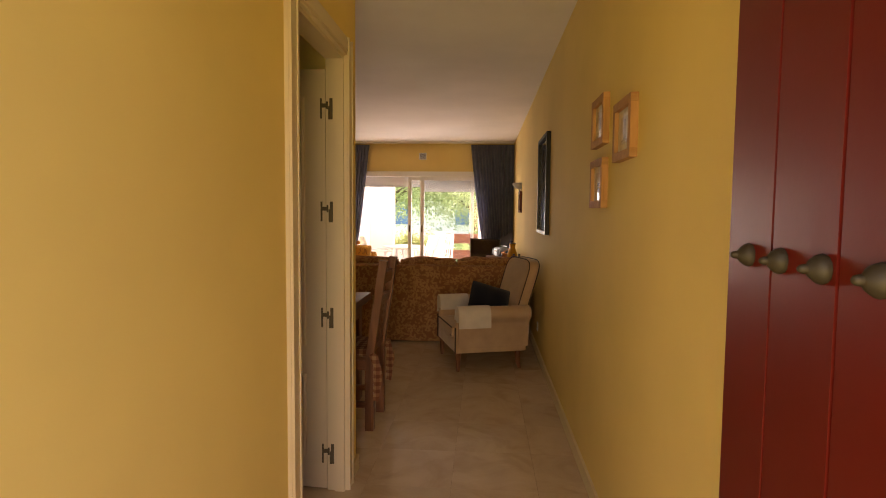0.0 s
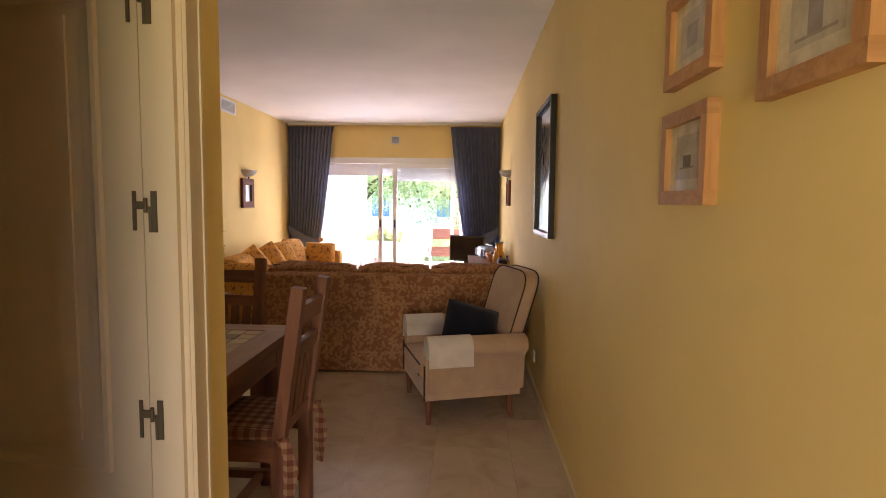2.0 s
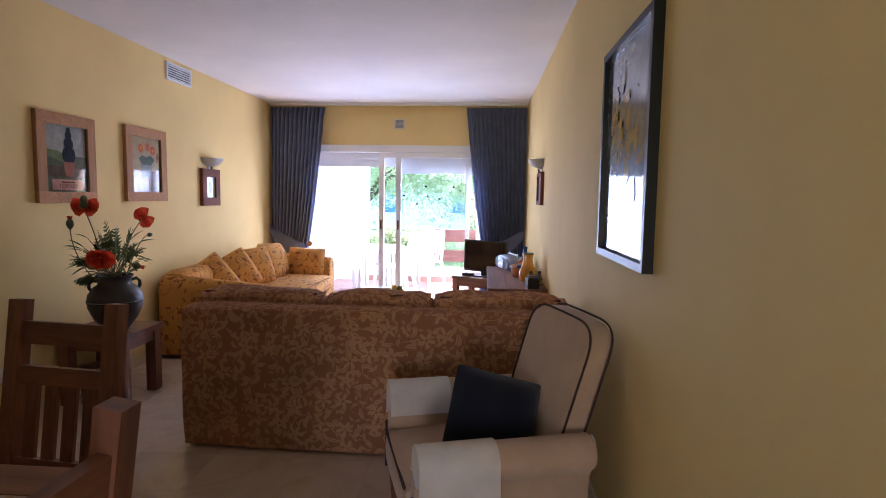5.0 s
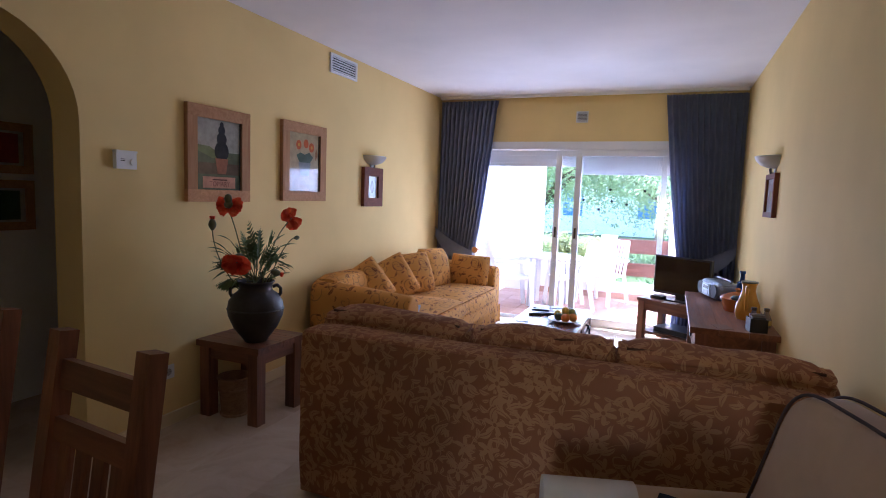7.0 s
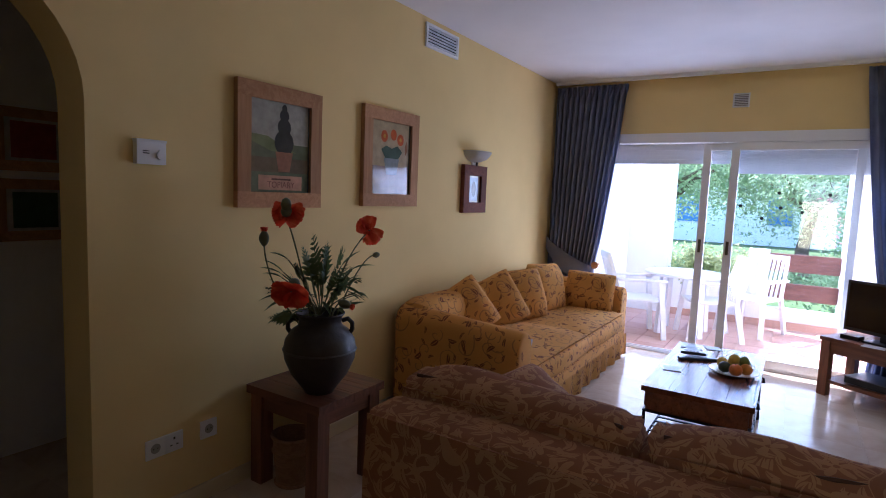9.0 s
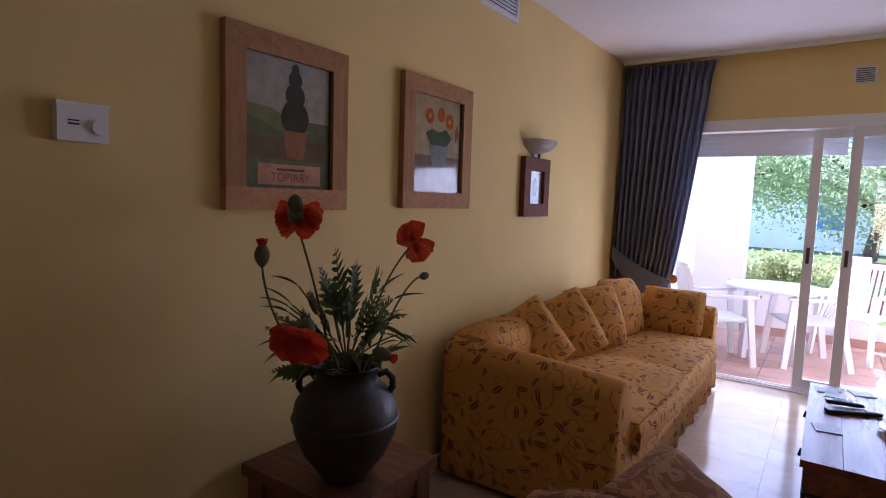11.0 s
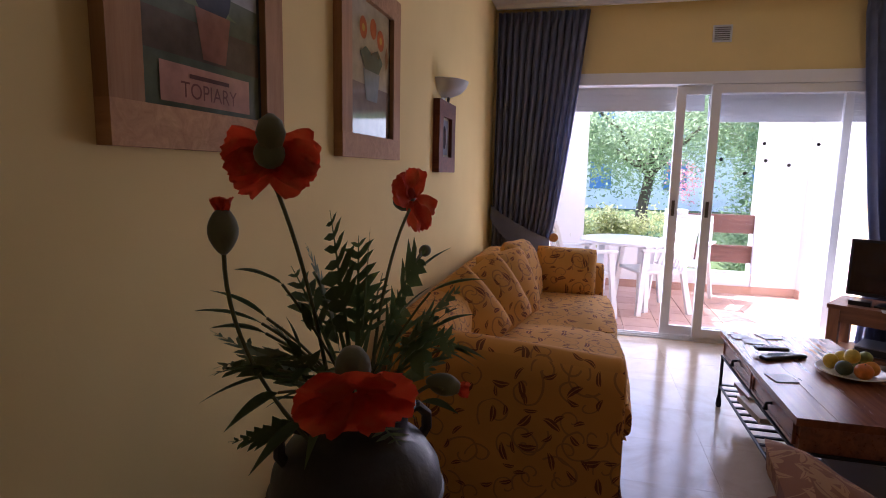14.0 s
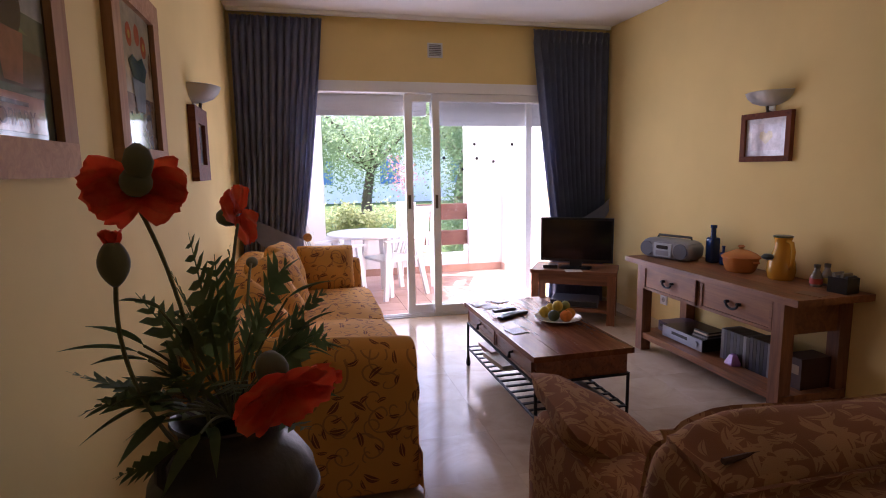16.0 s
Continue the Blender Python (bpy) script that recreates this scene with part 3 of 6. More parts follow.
# ---- terrace window ----
def window():
    w = thing("window_1", HERE, "white aluminium sliding terrace door, one leaf slid open, with a half-raised roller shutter", "window", "", "structure")
    x0, x1 = -2.30, 0.10
    part("window_frame", boxes((x0, x1, YF - 0.03, YF + 0.12, 1.972, 2.06), (x0, x0 + 0.05, YF - 0.03, YF + 0.12, 0, 1.972), (x1 - 0.04, x1, YF - 0.03, YF + 0.12, 0, 1.972)), WHITE_ALU, w, "", 0.003)
    part("track", boxes((x0 + 0.05, x1 - 0.04, YF - 0.02, YF + 0.11, -0.008, 0.012), (x0 + 0.05, x1 - 0.04, YF - 0.004, YF + 0.004, 0.012, 0.024), (x0 + 0.05, x1 - 0.04, YF + 0.054, YF + 0.062, 0.012, 0.024)), WHITE_ALU, w, "aluminium floor track", 0.002)
    for a, b, y in ((-1.112, 0.07, YF), (-1.345, -0.160, YF + 0.058)):
        leaf = new("sliding_leaf")
        leaf.parent = w
        part("stile", boxes((a, a + 0.065, y - 0.02, y + 0.02, 0.03, 1.967)), WHITE_ALU, leaf, "", 0.004)
        part("stile", boxes((b - 0.055, b, y - 0.02, y + 0.02, 0.03, 1.967)), WHITE_ALU, leaf, "", 0.004)
        part("rail", boxes((a + 0.065, b - 0.055, y - 0.018, y + 0.018, 1.905, 1.967)), WHITE_ALU, leaf, "", 0.004)
        part("rail", boxes((a + 0.065, b - 0.055, y - 0.018, y + 0.018, 0.03, 0.10)), WHITE_ALU, leaf, "", 0.004)
        g = part("pane", boxes((a + 0.06, b - 0.05, y - 0.003, y + 0.003, 0.095, 1.91)), GLASS, leaf, "clear glass")
        g.visible_shadow = False
        part("latch", boxes((a + 0.018, a + 0.040, y - 0.030, y - 0.02, 0.98, 1.10)), BRONZE, leaf, "small dark latch", 0.003)
    for sx, sz in ((-0.726, 1.540), (-0.37, 1.536), (-0.705, 1.415), (-0.549, 1.385), (-1.009, 1.421), (-0.838, 1.32)):
        s = bmesh.new()
        tube(s, [(sx, YF - 0.0045, sz), (sx, YF - 0.003, sz)], 0.014, 16)
        part("sticker", s, PLASTIC_BLACK, w, "round black safety dot")
    for a, b, low in ((x0 + 0.06, -1.13, 1.80), (-1.10, x1 - 0.05, 1.745)):
        sh = new("roller_shutter")
        sh.parent = w
        tagged(sh, "half-raised grey-white roller shutter")
        z = 2.0
        while z > low:
            part("slat", boxes((a, b, YF + 0.135, YF + 0.147, z - 0.0415, z - 0.0005)), SHUTTER, sh, "", 0.0025, 2)
            z -= 0.042


SHUTTER = mat("grey_shutter_plastic", (0.66, 0.67, 0.69), 0.5)
window()
vg = thing("wall_vent", HERE, "square grey-white ventilation grille above the window", "vent")
part("frame", boxes((-1.140, -1.010, YF - 0.010, YF, 2.377, 2.39), (-1.140, -1.010, YF - 0.010, YF, 2.270, 2.283), (-1.140, -1.127, YF - 0.010, YF, 2.283, 2.377), (-1.023, -1.010, YF - 0.010, YF, 2.283, 2.377)), SHUTTER, vg, "", 0.002)
part("backing", boxes((-1.127, -1.023, YF - 0.002, YF, 2.283, 2.377)), mat("vent_shade", (0.16, 0.15, 0.15), 0.7), vg)
for i in range(6):
    part("slat", beams(((-1.127, YF - 0.006, 2.292 + i * 0.0148), (-1.023, YF - 0.006, 2.292 + i * 0.0148), 0.009, 0.003, (0, 0.6, 1))), SHUTTER, vg)


def curtain(side):
    """A gathered curtain held back by a tie at sill height. side -1: by the left wall."""
    outer, inner_top, inner_tie = (XL + 0.03, -2.012, -2.245) if side < 0 else (XR - 0.02, -0.21, 0.03)
    c = thing("curtain", HERE, "slate-blue pleated curtain held back with a tie, beside the terrace window", "curtain", "terrace curtains")
    bm = bmesh.new()
    nu, nz = 150, 46
    rows = []
    for j in range(nz + 1):
        z = 0.02 + (H - 0.055 - 0.02) * j / nz
        if z > 0.72:
            f = ((z - 0.72) / (H - 0.775)) ** 0.75
            inn = inner_tie + (inner_top - inner_tie) * f
            out = outer
        else:
            f = (0.72 - z) / 0.72
            inn = inner_tie + (inner_top - inner_tie) * 0.25 * f
            out = outer
        amp = 0.028 + 0.016 * (1 - abs(z - 0.72) / 2.0)
        row = []
        for i in range(nu + 1):
            u = i / nu
            x = out + (inn - out) * u
            ph = u * 2 * math.pi * 12.5 + 0.6 * math.sin(u * 9 + side)
            y = 10.15 + amp * math.sin(ph) + 0.012 * noise.noise(Vector((u * 9, z * 0.8, side * 3)))
            if z > H - 0.16:
                y = 10.15 + 0.018 * math.sin(ph * 2)
            row.append(bm.verts.new((x + 0.008 * math.cos(ph), y, z)))
        rows.append(row)
    for r0, r1 in zip(rows, rows[1:]):
        for i in range(nu):
            bm.faces.new((r0[i], r0[i + 1], r1[i + 1], r1[i]))
    bmesh.ops.solidify(bm, geom=bm.faces, thickness=0.003)
    part("cloth", bm, BLUE_CURTAIN, c, "", 0, 2, 80)
    t = bmesh.new()
    a, b = (outer, inner_tie)
    strip = []
    for i in range(25):
        u = i / 24
        x = a + (b - a) * u
        z = 0.98 - 0.26 * math.sin(u * math.pi * 0.5) ** 0.8
        y = 10.075 - 0.03 * math.sin(u * math.pi)
        hgt = 0.06 + 0.04 * math.sin(u * math.pi)
        strip.append([t.verts.new((x, y + 0.012 * (k == 1), z - hgt + k * hgt)) for k in range(3)])
    for s0, s1 in zip(strip, strip[1:]):
        for k in range(2):
            t.faces.new((s0[k], s1[k], s1[k + 1], s0[k + 1]))
    bmesh.ops.solidify(t, geom=t.faces, thickness=0.008)
    part("tie_back", t, BLUE_CURTAIN, c, "matching cloth tie", 0, 2, 80)
    k = bmesh.new()
    tube(k, [(b - side * 0.035, 10.21, 0.785), (b - side * 0.035, 10.10, 0.785)], 0.012, 10)
    tube(k, [(b - side * 0.035, 10.10, 0.785), (b - side * 0.035, 10.085, 0.785)], 0.035, 16)
    part("holdback_knob", k, PALEW, c, "pale wooden holdback knob")


curtain(-1)
curtain(1)
rail = thing("curtain_rail", HERE, "white curtain rail under the ceiling", "curtain rail")
part("rail", boxes((XL + 0.02, XR - 0.02, 10.13, 10.165, H - 0.03, H)), WHITE_ALU, rail, "", 0.003)

# ---- sofas and armchair ----
def brown_sofa():
    s = thing("sofa", pose(-0.565, 6.445, 0), "three-seat sofa in brown leaf jacquard, its back towards the hall", "sofa")
    hx = 1.04
    part("back", soft(bmesh.new(), -hx, hx, -0.50, -0.30, 0.015, 0.782, 0.035, 0.012, 14, 0.006, 3), BROWN_JAC, s)
    part("base", soft(bmesh.new(), -hx + 0.2, hx - 0.2, -0.3, 0.47, 0.015, 0.33, 0.03, 0.005, 8, 0.004, 5), BROWN_JAC, s)
    for sx in (-1, 1):
        bm = bmesh.new()
        a, b = sorted((sx * hx, sx * (hx - 0.21)))
        soft(bm, a, b, -0.31, 0.50, 0.015, 0.60, 0.06, 0.012, 12, 0.008, sx)
        part("arm", bm, BROWN_JAC, s)
    edges = (-hx - 0.02, -0.305, 0.303, hx + 0.03)
    for i in range(3):
        part("seat_cushion", soft(bmesh.new(), max(edges[i], -hx + 0.2) + 0.005, min(edges[i + 1], hx - 0.2) - 0.005, -0.28, 0.50, 0.32, 0.46, 0.05, 0.025, 10, 0.01, i), BROWN_JAC, s)
        c = soft(bmesh.new(), edges[i] + 0.008, edges[i + 1] - 0.008, -0.12, 0.10, 0.0, 0.385, 0.075, 0.025, 14, 0.018, i * 3 + 1)
        bmesh.ops.rotate(c, verts=c.verts, matrix=Matrix.Rotation(radians(9), 3, "X"))
        bmesh.ops.translate(c, verts=c.verts, vec=(0, -0.155, 0.455))
        part("back_cushion", c, BROWN_JAC, s, "plump loose back cushion")
        lo, hi = edges[i] + 0.05, edges[i + 1] - 0.05
        p = bmesh.new()
        tube(p, [(lo + (hi - lo) * k / 10, -0.27 + 0.006 * math.sin(k * 1.7), 0.835 + 0.008 * noise.noise(Vector((k * 0.6, i, 2)))) for k in range(11)], 0.006, 6)
        part("piping", p, WELT, s, "dark brown piping")


brown_sofa()
single("scatter_cushion", pillow(0.48, 0.46, 0.15, 4.2), BROWN_JAC, pose(-1.40, 6.81, 0.545, -56, 0, 82), "brown leaf jacquard scatter cushion leaning on the sofa arm", "cushion", "brown scatter cushions")


def gold_sofa():
    s = thing("sofa", pose(XL + 0.03, 8.70, 0), "gold print cotton sofa with rolled arms against the wall", "sofa")
    hy = 1.23
    # x runs from the wall (0) to the front (0.92)
    part("back", soft(bmesh.new(), 0.0, 0.26, -hy + 0.1, hy - 0.1, 0.03, 0.74, 0.10, 0.01, 12, 0.01, 1), GOLD_PRINT, s)
    part("base", soft(bmesh.new(), 0.2, 0.90, -hy + 0.2, hy - 0.2, 0.17, 0.34, 0.02, 0.0, 8), GOLD_PRINT, s)
    for sy in (-1, 1):
        out = [(0.02 + 0.105 * math.cos(a), 0.545 + 0.105 * math.sin(a)) for a in [math.pi * i / 16 for i in range(17)]]
        prof = [(-0.085, 0.03), (0.125, 0.03)] + out
        prof = [(sy * (hy - 0.13 - p[0]), p[1]) for p in prof]
        bm = prism(prof, 0, 0.03, 0.895)
        for v in bm.verts:                                  # the roll rises towards the wall
            k = 1 - (v.co.x - 0.03) / 0.865
            if v.co.z > 0.3:
                v.co.z += 0.06 * k
        part("arm", bm, GOLD_PRINT, s, "rolled arm", 0.03, 4)
    for i, (a, b) in enumerate(((-hy + 0.25, 0.0), (0.0, hy - 0.25))):
        part("seat_cushion", soft(bmesh.new(), 0.22, 0.93, a + 0.004, b - 0.004, 0.29, 0.445, 0.055, 0.03, 12, 0.012, i), GOLD_PRINT, s, "loose seat cushion")
    def skirt(name, line, nrm):
        bm = bmesh.new()
        rows = []
        for j in range(5):
            z = 0.012 + 0.20 * j / 4
            row = []
            for i in range(121):
                u = i / 120
                p = Vector(line[0]).lerp(Vector(line[1]), u)
                fl = (1 - j / 4) * (0.012 * math.sin(u * 70) + 0.006 * math.sin(u * 31))
                row.append(bm.verts.new((p.x + nrm[0] * (0.012 + fl), p.y + nrm[1] * (0.012 + fl), z)))
            rows.append(row)
        for r0, r1 in zip(rows, rows[1:]):
            for i in range(120):
                bm.faces.new((r0[i], r0[i + 1], r1[i + 1], r1[i]))
        bmesh.ops.solidify(bm, geom=bm.faces, thickness=0.004)
        part(name, bm, GOLD_PRINT, s, "gathered skirt", 0, 2, 70)
    skirt("skirt", ((0.885, -hy, 0), (0.885, hy, 0)), (1, 0))
    part("front_rail", soft(bmesh.new(), 0.80, 0.89, -hy + 0.2, hy - 0.2, 0.18, 0.33, 0.02, 0.0, 6), GOLD_PRINT, s)


gold_sofa()
for i, (x, y, z, w, h, rx, rz) in enumerate(((-2.51, 8.10, 0.605, 0.42, 0.40, -26, 58), (-2.45, 8.48, 0.615, 0.43, 0.42, -24, 56), (-2.40, 8.83, 0.63, 0.42, 0.44, -20, 58),
                                             (-2.37, 9.26, 0.64, 0.50, 0.45, -16, 80), (-2.09, 9.60, 0.60, 0.44, 0.37, -14, 12))):
    single("scatter_cushion", pillow(w, h, 0.22, i * 2.3 + 1), GOLD_PRINT, pose(x, y, z, rx, (-30, -24, -4, 3, 3)[i], rz), "gold print scatter cushion leaning on the sofa back", "cushion", "gold scatter cushions")
mag = bmesh.new()
for j in range(6):
    box(mag, -0.10, 0.10, -0.14, 0.14, j * 0.003, j * 0.003 + 0.0022)
single("magazine", mag, mat("blue_grey_paper", (0.25, 0.33, 0.45), 0.4), pose(-2.03, 7.93, 0.472, 3, 4, 20), "thin blue magazine lying on the sofa seat", "magazine")


def armchair():
    s = thing("armchair", pose(-0.008, 5.295, 0, 0, 0, 107.15), "cream upholstered armchair with dark piping and wooden legs", "armchair")
    # y points forward, x to the chair's own right
    part("seat_box", soft(bmesh.new(), -0.335, 0.335, -0.29, 0.30, 0.155, 0.30, 0.025, 0.004, 8), CREAM_CLOTH, s)
    part("seat_cushion", soft(bmesh.new(), -0.255, 0.255, -0.25, 0.315, 0.27, 0.375, 0.04, 0.02, 10, 0.006, 2), CREAM_CLOTH, s)
    for sx in (-1, 1):
        prof = [(0.255, 0.20), (0.345, 0.20), (0.36, 0.40)] + [(0.345 + 0.068 * math.cos(a), 0.490 + 0.065 * math.sin(a)) for a in [math.pi * (-0.35 + 1.5 * i / 14) for i in range(15)]] + [(0.255, 0.44)]
        bm = prism([(sx * p[0], p[1]) for p in prof], 1, -0.34, 0.285)
        part("arm", bm, CREAM_CLOTH, s, "rolled arm", 0.012, 3)
        ang = [math.pi * (-0.05 + 1.1 * i / 16) for i in range(17)]
        outer = [(0.424, 0.385), (0.422, 0.44)] + [(0.345 + 0.075 * math.cos(a), 0.492 + 0.071 * math.sin(a)) for a in ang] + [(0.244, 0.43)]
        inner = [(0.250, 0.43)] + [(0.345 + 0.069 * math.cos(a), 0.491 + 0.066 * math.sin(a)) for a in ang[::-1]] + [(0.416, 0.44), (0.418, 0.385)]
        cov = prism([(sx * p[0], p[1]) for p in outer + inner], 1, 0.02, 0.297)
        cap = prism([(sx * p[0], p[1]) for p in [(0.345 + 0.073 * math.cos(a), 0.492 + 0.070 * math.sin(a)) for a in [2 * math.pi * i / 20 for i in range(20)]]], 1, 0.285, 0.297)
        part("arm_cover", cov, WHITE_CLOTH, s, "white cotton arm cover", 0.002)
        part("arm_cover_end", cap, WHITE_CLOTH, s, "white cotton arm cover", 0.004)
        side = prism([(-0.32, 0.16), (0.30, 0.16), (0.30, 0.44), (-0.32, 0.46)], 0, *sorted((sx * 0.27, sx * 0.342)))
        part("side_panel", side, CREAM_CLOTH, s, "", 0.01, 3)
        for y in (0.27, -0.26):
            lg = bmesh.new()
            yy = y + (0.0 if y > 0 else -0.02)
            tube(lg, [(sx * 0.30, yy, 0.0), (sx * 0.30, y + 0.0, 0.06), (sx * 0.30, y, 0.17)], [0.014, 0.019, 0.027], 8)
            part("leg", lg, DARKW_Z, s, "tapered dark wood leg")
        pi = bmesh.new()
        tube(pi, [(sx * 0.338, 0.306, 0.165), (sx * 0.338, 0.306, 0.38)], 0.006, 6)
        part("piping", pi, PIPING, s, "dark piping")
    n = 18
    outline = []
    for i in range(n + 1):
        a = math.pi * i / n
        x = 0.285 * math.copysign(abs(math.cos(a)) ** 0.38, math.cos(a))
        z = 0.80 + 0.125 * abs(math.sin(a)) ** 0.8
        outline.append((x, z))
    outline = [(0.275, 0.34)] + outline + [(-0.275, 0.34)]
    bk = prism(outline, 1, -0.068, 0.035)
    for v in bk.verts:
        v.co.y += -0.235 - (v.co.z - 0.34) * 0.30
    part("backrest", bk, CREAM_CLOTH, s, "tall rounded backrest", 0.03, 4)
    for y in (0.028, -0.061):
        pi = bmesh.new()
        tube(pi, [(x * 1.012, y - 0.235 - (z - 0.34) * 0.30, z + 0.004) for x, z in outline], 0.0045, 6)
        part("piping", pi, PIPING, s, "dark piping")
    pi = bmesh.new()
    tube(pi, [(-0.255, 0.318, 0.30), (0.255, 0.318, 0.30)], 0.006, 6)
    tube(pi, [(-0.255, 0.318, 0.37), (0.255, 0.318, 0.37)], 0.006, 6)
    part("piping", pi, PIPING, s, "dark piping")


armchair()
single("scatter_cushion", pillow(0.39, 0.36, 0.16, 8.8), NAVY, pose(0.075, 5.245, 0.525, -20, 17, 16), "navy blue cushion propped on the armchair seat", "cushion")


# ---- dining set ----
def dining_table():
    t = thing("dining_table", pose(-1.525, 3.83, 0), "rustic dark wood dining table inlaid with stone tiles", "dining table")
    hx, hy = 0.74, 0.44
    part("border", boxes((-hx, hx, -hy, -hy + 0.12, 0.705, 0.755)), DARKW, t, "", 0.006)
    part("border", boxes((-hx, hx, hy - 0.12, hy, 0.705, 0.755)), DARKW, t, "", 0.006)
    part("border", boxes((-hx, -hx + 0.12, -hy + 0.12, hy - 0.12, 0.705, 0.755)), DARKW_Y, t, "", 0.006)
    part("border", boxes((hx - 0.12, hx, -hy + 0.12, hy - 0.12, 0.705, 0.755)), DARKW_Y, t, "", 0.006)
    part("bed", boxes((-hx + 0.12, hx - 0.12, -hy + 0.12, hy - 0.12, 0.70, 0.745)), DARKW, t)
    nx, ny = 16, 8
    dx, dy = 2 * (hx - 0.12) / nx, 2 * (hy - 0.12) / ny
    me = mesh_of("stone_tile", boxes((-dx / 2 + 0.003, dx / 2 - 0.003, -dy / 2 + 0.003, dy / 2 - 0.003, 0, 0.009)), STONE_PALE, 0.002)
    me2 = mesh_of("stone_tile", boxes((-dx / 2 + 0.003, dx / 2 - 0.003, -dy / 2 + 0.003, dy / 2 - 0.003, 0, 0.009)), STONE_DARK, 0.002)
    for i in range(nx):
        for j in range(ny):
            dark = (i in (1, nx - 2) or j in (1, ny - 2)) and (i + j) % 2 == 0
            o = new("stone_tile", me2 if dark else me)
            o.parent = t
            o.location = (-hx + 0.12 + (i + 0.5) * dx, -hy + 0.12 + (j + 0.5) * dy, 0.745)
    part("apron", boxes((-hx + 0.06, hx - 0.06, -hy + 0.05, -hy + 0.08, 0.59, 0.705)), DARKW, t, "", 0.003)
    part("apron", boxes((-hx + 0.06, hx - 0.06, hy - 0.08, hy - 0.05, 0.59, 0.705)), DARKW, t, "", 0.003)
    part("apron", boxes((-hx + 0.06, -hx + 0.09, -hy + 0.08, hy - 0.08, 0.59, 0.705)), DARKW_Y, t, "", 0.003)
    part("apron", boxes((hx - 0.09, hx - 0.06, -hy + 0.08, hy - 0.08, 0.59, 0.705)), DARKW_Y, t, "", 0.003)
    for sx in (-1, 1):
        for sy in (-1, 1):
            part("leg", boxes((sx * (hx - 0.10) - 0.045, sx * (hx - 0.10) + 0.045, sy * (hy - 0.09) - 0.045, sy * (hy - 0.09) + 0.045, 0, 0.70)), DARKW_Z, t, "", 0.006)


def stone(name, a, b):
    m = mat(name, a, 0.4)
    k = Nodes(m)
    rnd = k.add("ShaderNodeObjectInfo").outputs["Random"]
    f = k.math("ADD", k.math("MULTIPLY", rnd, 0.6), k.math("MULTIPLY", k.noise(k.coord(), 25.0, 5).outputs["Fac"], 0.4))
    k.base(k.ramp(f, [(0.2, a), (0.8, b)]))
    return m


STONE_PALE, STONE_DARK = stone("pale_slate", (0.26, 0.17, 0.09), (0.44, 0.32, 0.19)), stone("dark_slate", (0.09, 0.055, 0.035), (0.17, 0.11, 0.07))
dining_table()


def dining_chair(m, hw, cushion=True, arms=False):
    """Rustic ladder-and-slat chair; it faces along its own -y, the back stands at +y."""
    c = thing("dining_chair", m, "dark wood slat-back dining chair" + (" with a checked seat pad" if cushion else " at the table"), "chair", "chairs round the table")
    for sx in (-1, 1):
        part("back_post", beams(((sx * hw, 0.20, 0.0), (sx * hw, 0.20, 0.46), 0.05, 0.05, (0, 1, 0)), ((sx * hw, 0.20, 0.44), (sx * hw, 0.285, 1.045), 0.05, 0.048, (0, 1, 0))), DARKW_Z, c, "", 0.009, 2)
        part("front_leg", boxes((sx * hw - 0.025, sx * hw + 0.025, -0.225, -0.175, 0, 0.44 if not arms else 0.64)), DARKW_Z, c, "", 0.006)
        part("side_rail", boxes((sx * hw - 0.015, sx * hw + 0.015, -0.175, 0.175, 0.375, 0.435)), DARKW_Y, c, "", 0.003)
        part("stretcher", boxes((sx * hw - 0.013, sx * hw + 0.013, -0.175, 0.175, 0.14, 0.175)), DARKW_Y, c, "", 0.003)
        if arms:
            part("armrest", soft(bmesh.new(), sx * hw - 0.032, sx * hw + 0.032, -0.27, 0.21, 0.635, 0.672, 0.016, 0, 8), DARKW_Y, c, "rounded wooden armrest")
    def lean(z):
        return 0.20 + (z - 0.44) * 0.1466
    for z, hgt in ((0.935, 0.075), (0.795, 0.06), (0.50, 0.05)):
        y = lean(z)
        part("back_rail", beams(((-hw + 0.02, y, z), (hw - 0.02, y, z), 0.026, hgt, (0, 0.14, 1))), DARKW, c, "", 0.005)
    for i in range(4):
        x = (-1.5 + i) * hw * 0.40
        part("slat", beams(((x, lean(0.52), 0.515), (x, lean(0.77), 0.775), 0.045, 0.014, (0, 1, 0))), DARKW_Z, c, "", 0.003)
    part("stretcher", boxes((-hw + 0.02, hw - 0.02, -0.015, 0.015, 0.145, 0.17)), DARKW, c, "", 0.003)
    part("front_rail", boxes((-hw + 0.02, hw - 0.02, -0.215, -0.19, 0.375, 0.435)), DARKW, c, "", 0.003)
    part("seat", boxes((-hw - 0.01, hw + 0.01, -0.235, 0.185, 0.435, 0.455)), DARKW_Y, c, "", 0.006)
    if cushion:
        pad = part("seat_pad", soft(bmesh.new(), -hw - 0.005, hw + 0.005, -0.22, 0.20, 0.452, 0.505, 0.025, 0.012, 10, 0.006, 3), CHECK, c, "rust checked seat pad")
        for sx in (-1, 1):
            b = bmesh.new()
            for k in range(3):
                pts = [(sx * (hw + 0.03) + 0.01 * k * sx, 0.215 + 0.012 * k, 0.48), (sx * (hw + 0.045), 0.25 + 0.01 * k, 0.42 - 0.03 * k), (sx * (hw + 0.03 + 0.012 * k), 0.245, 0.30 - 0.05 * k)]
                for q, r in zip(pts, pts[1:]):
                    beam(b, q, r, 0.035, 0.004, (sx, 0.3, 0))
            part("tie", b, CHECK, c, "knotted checked tie")
    return c


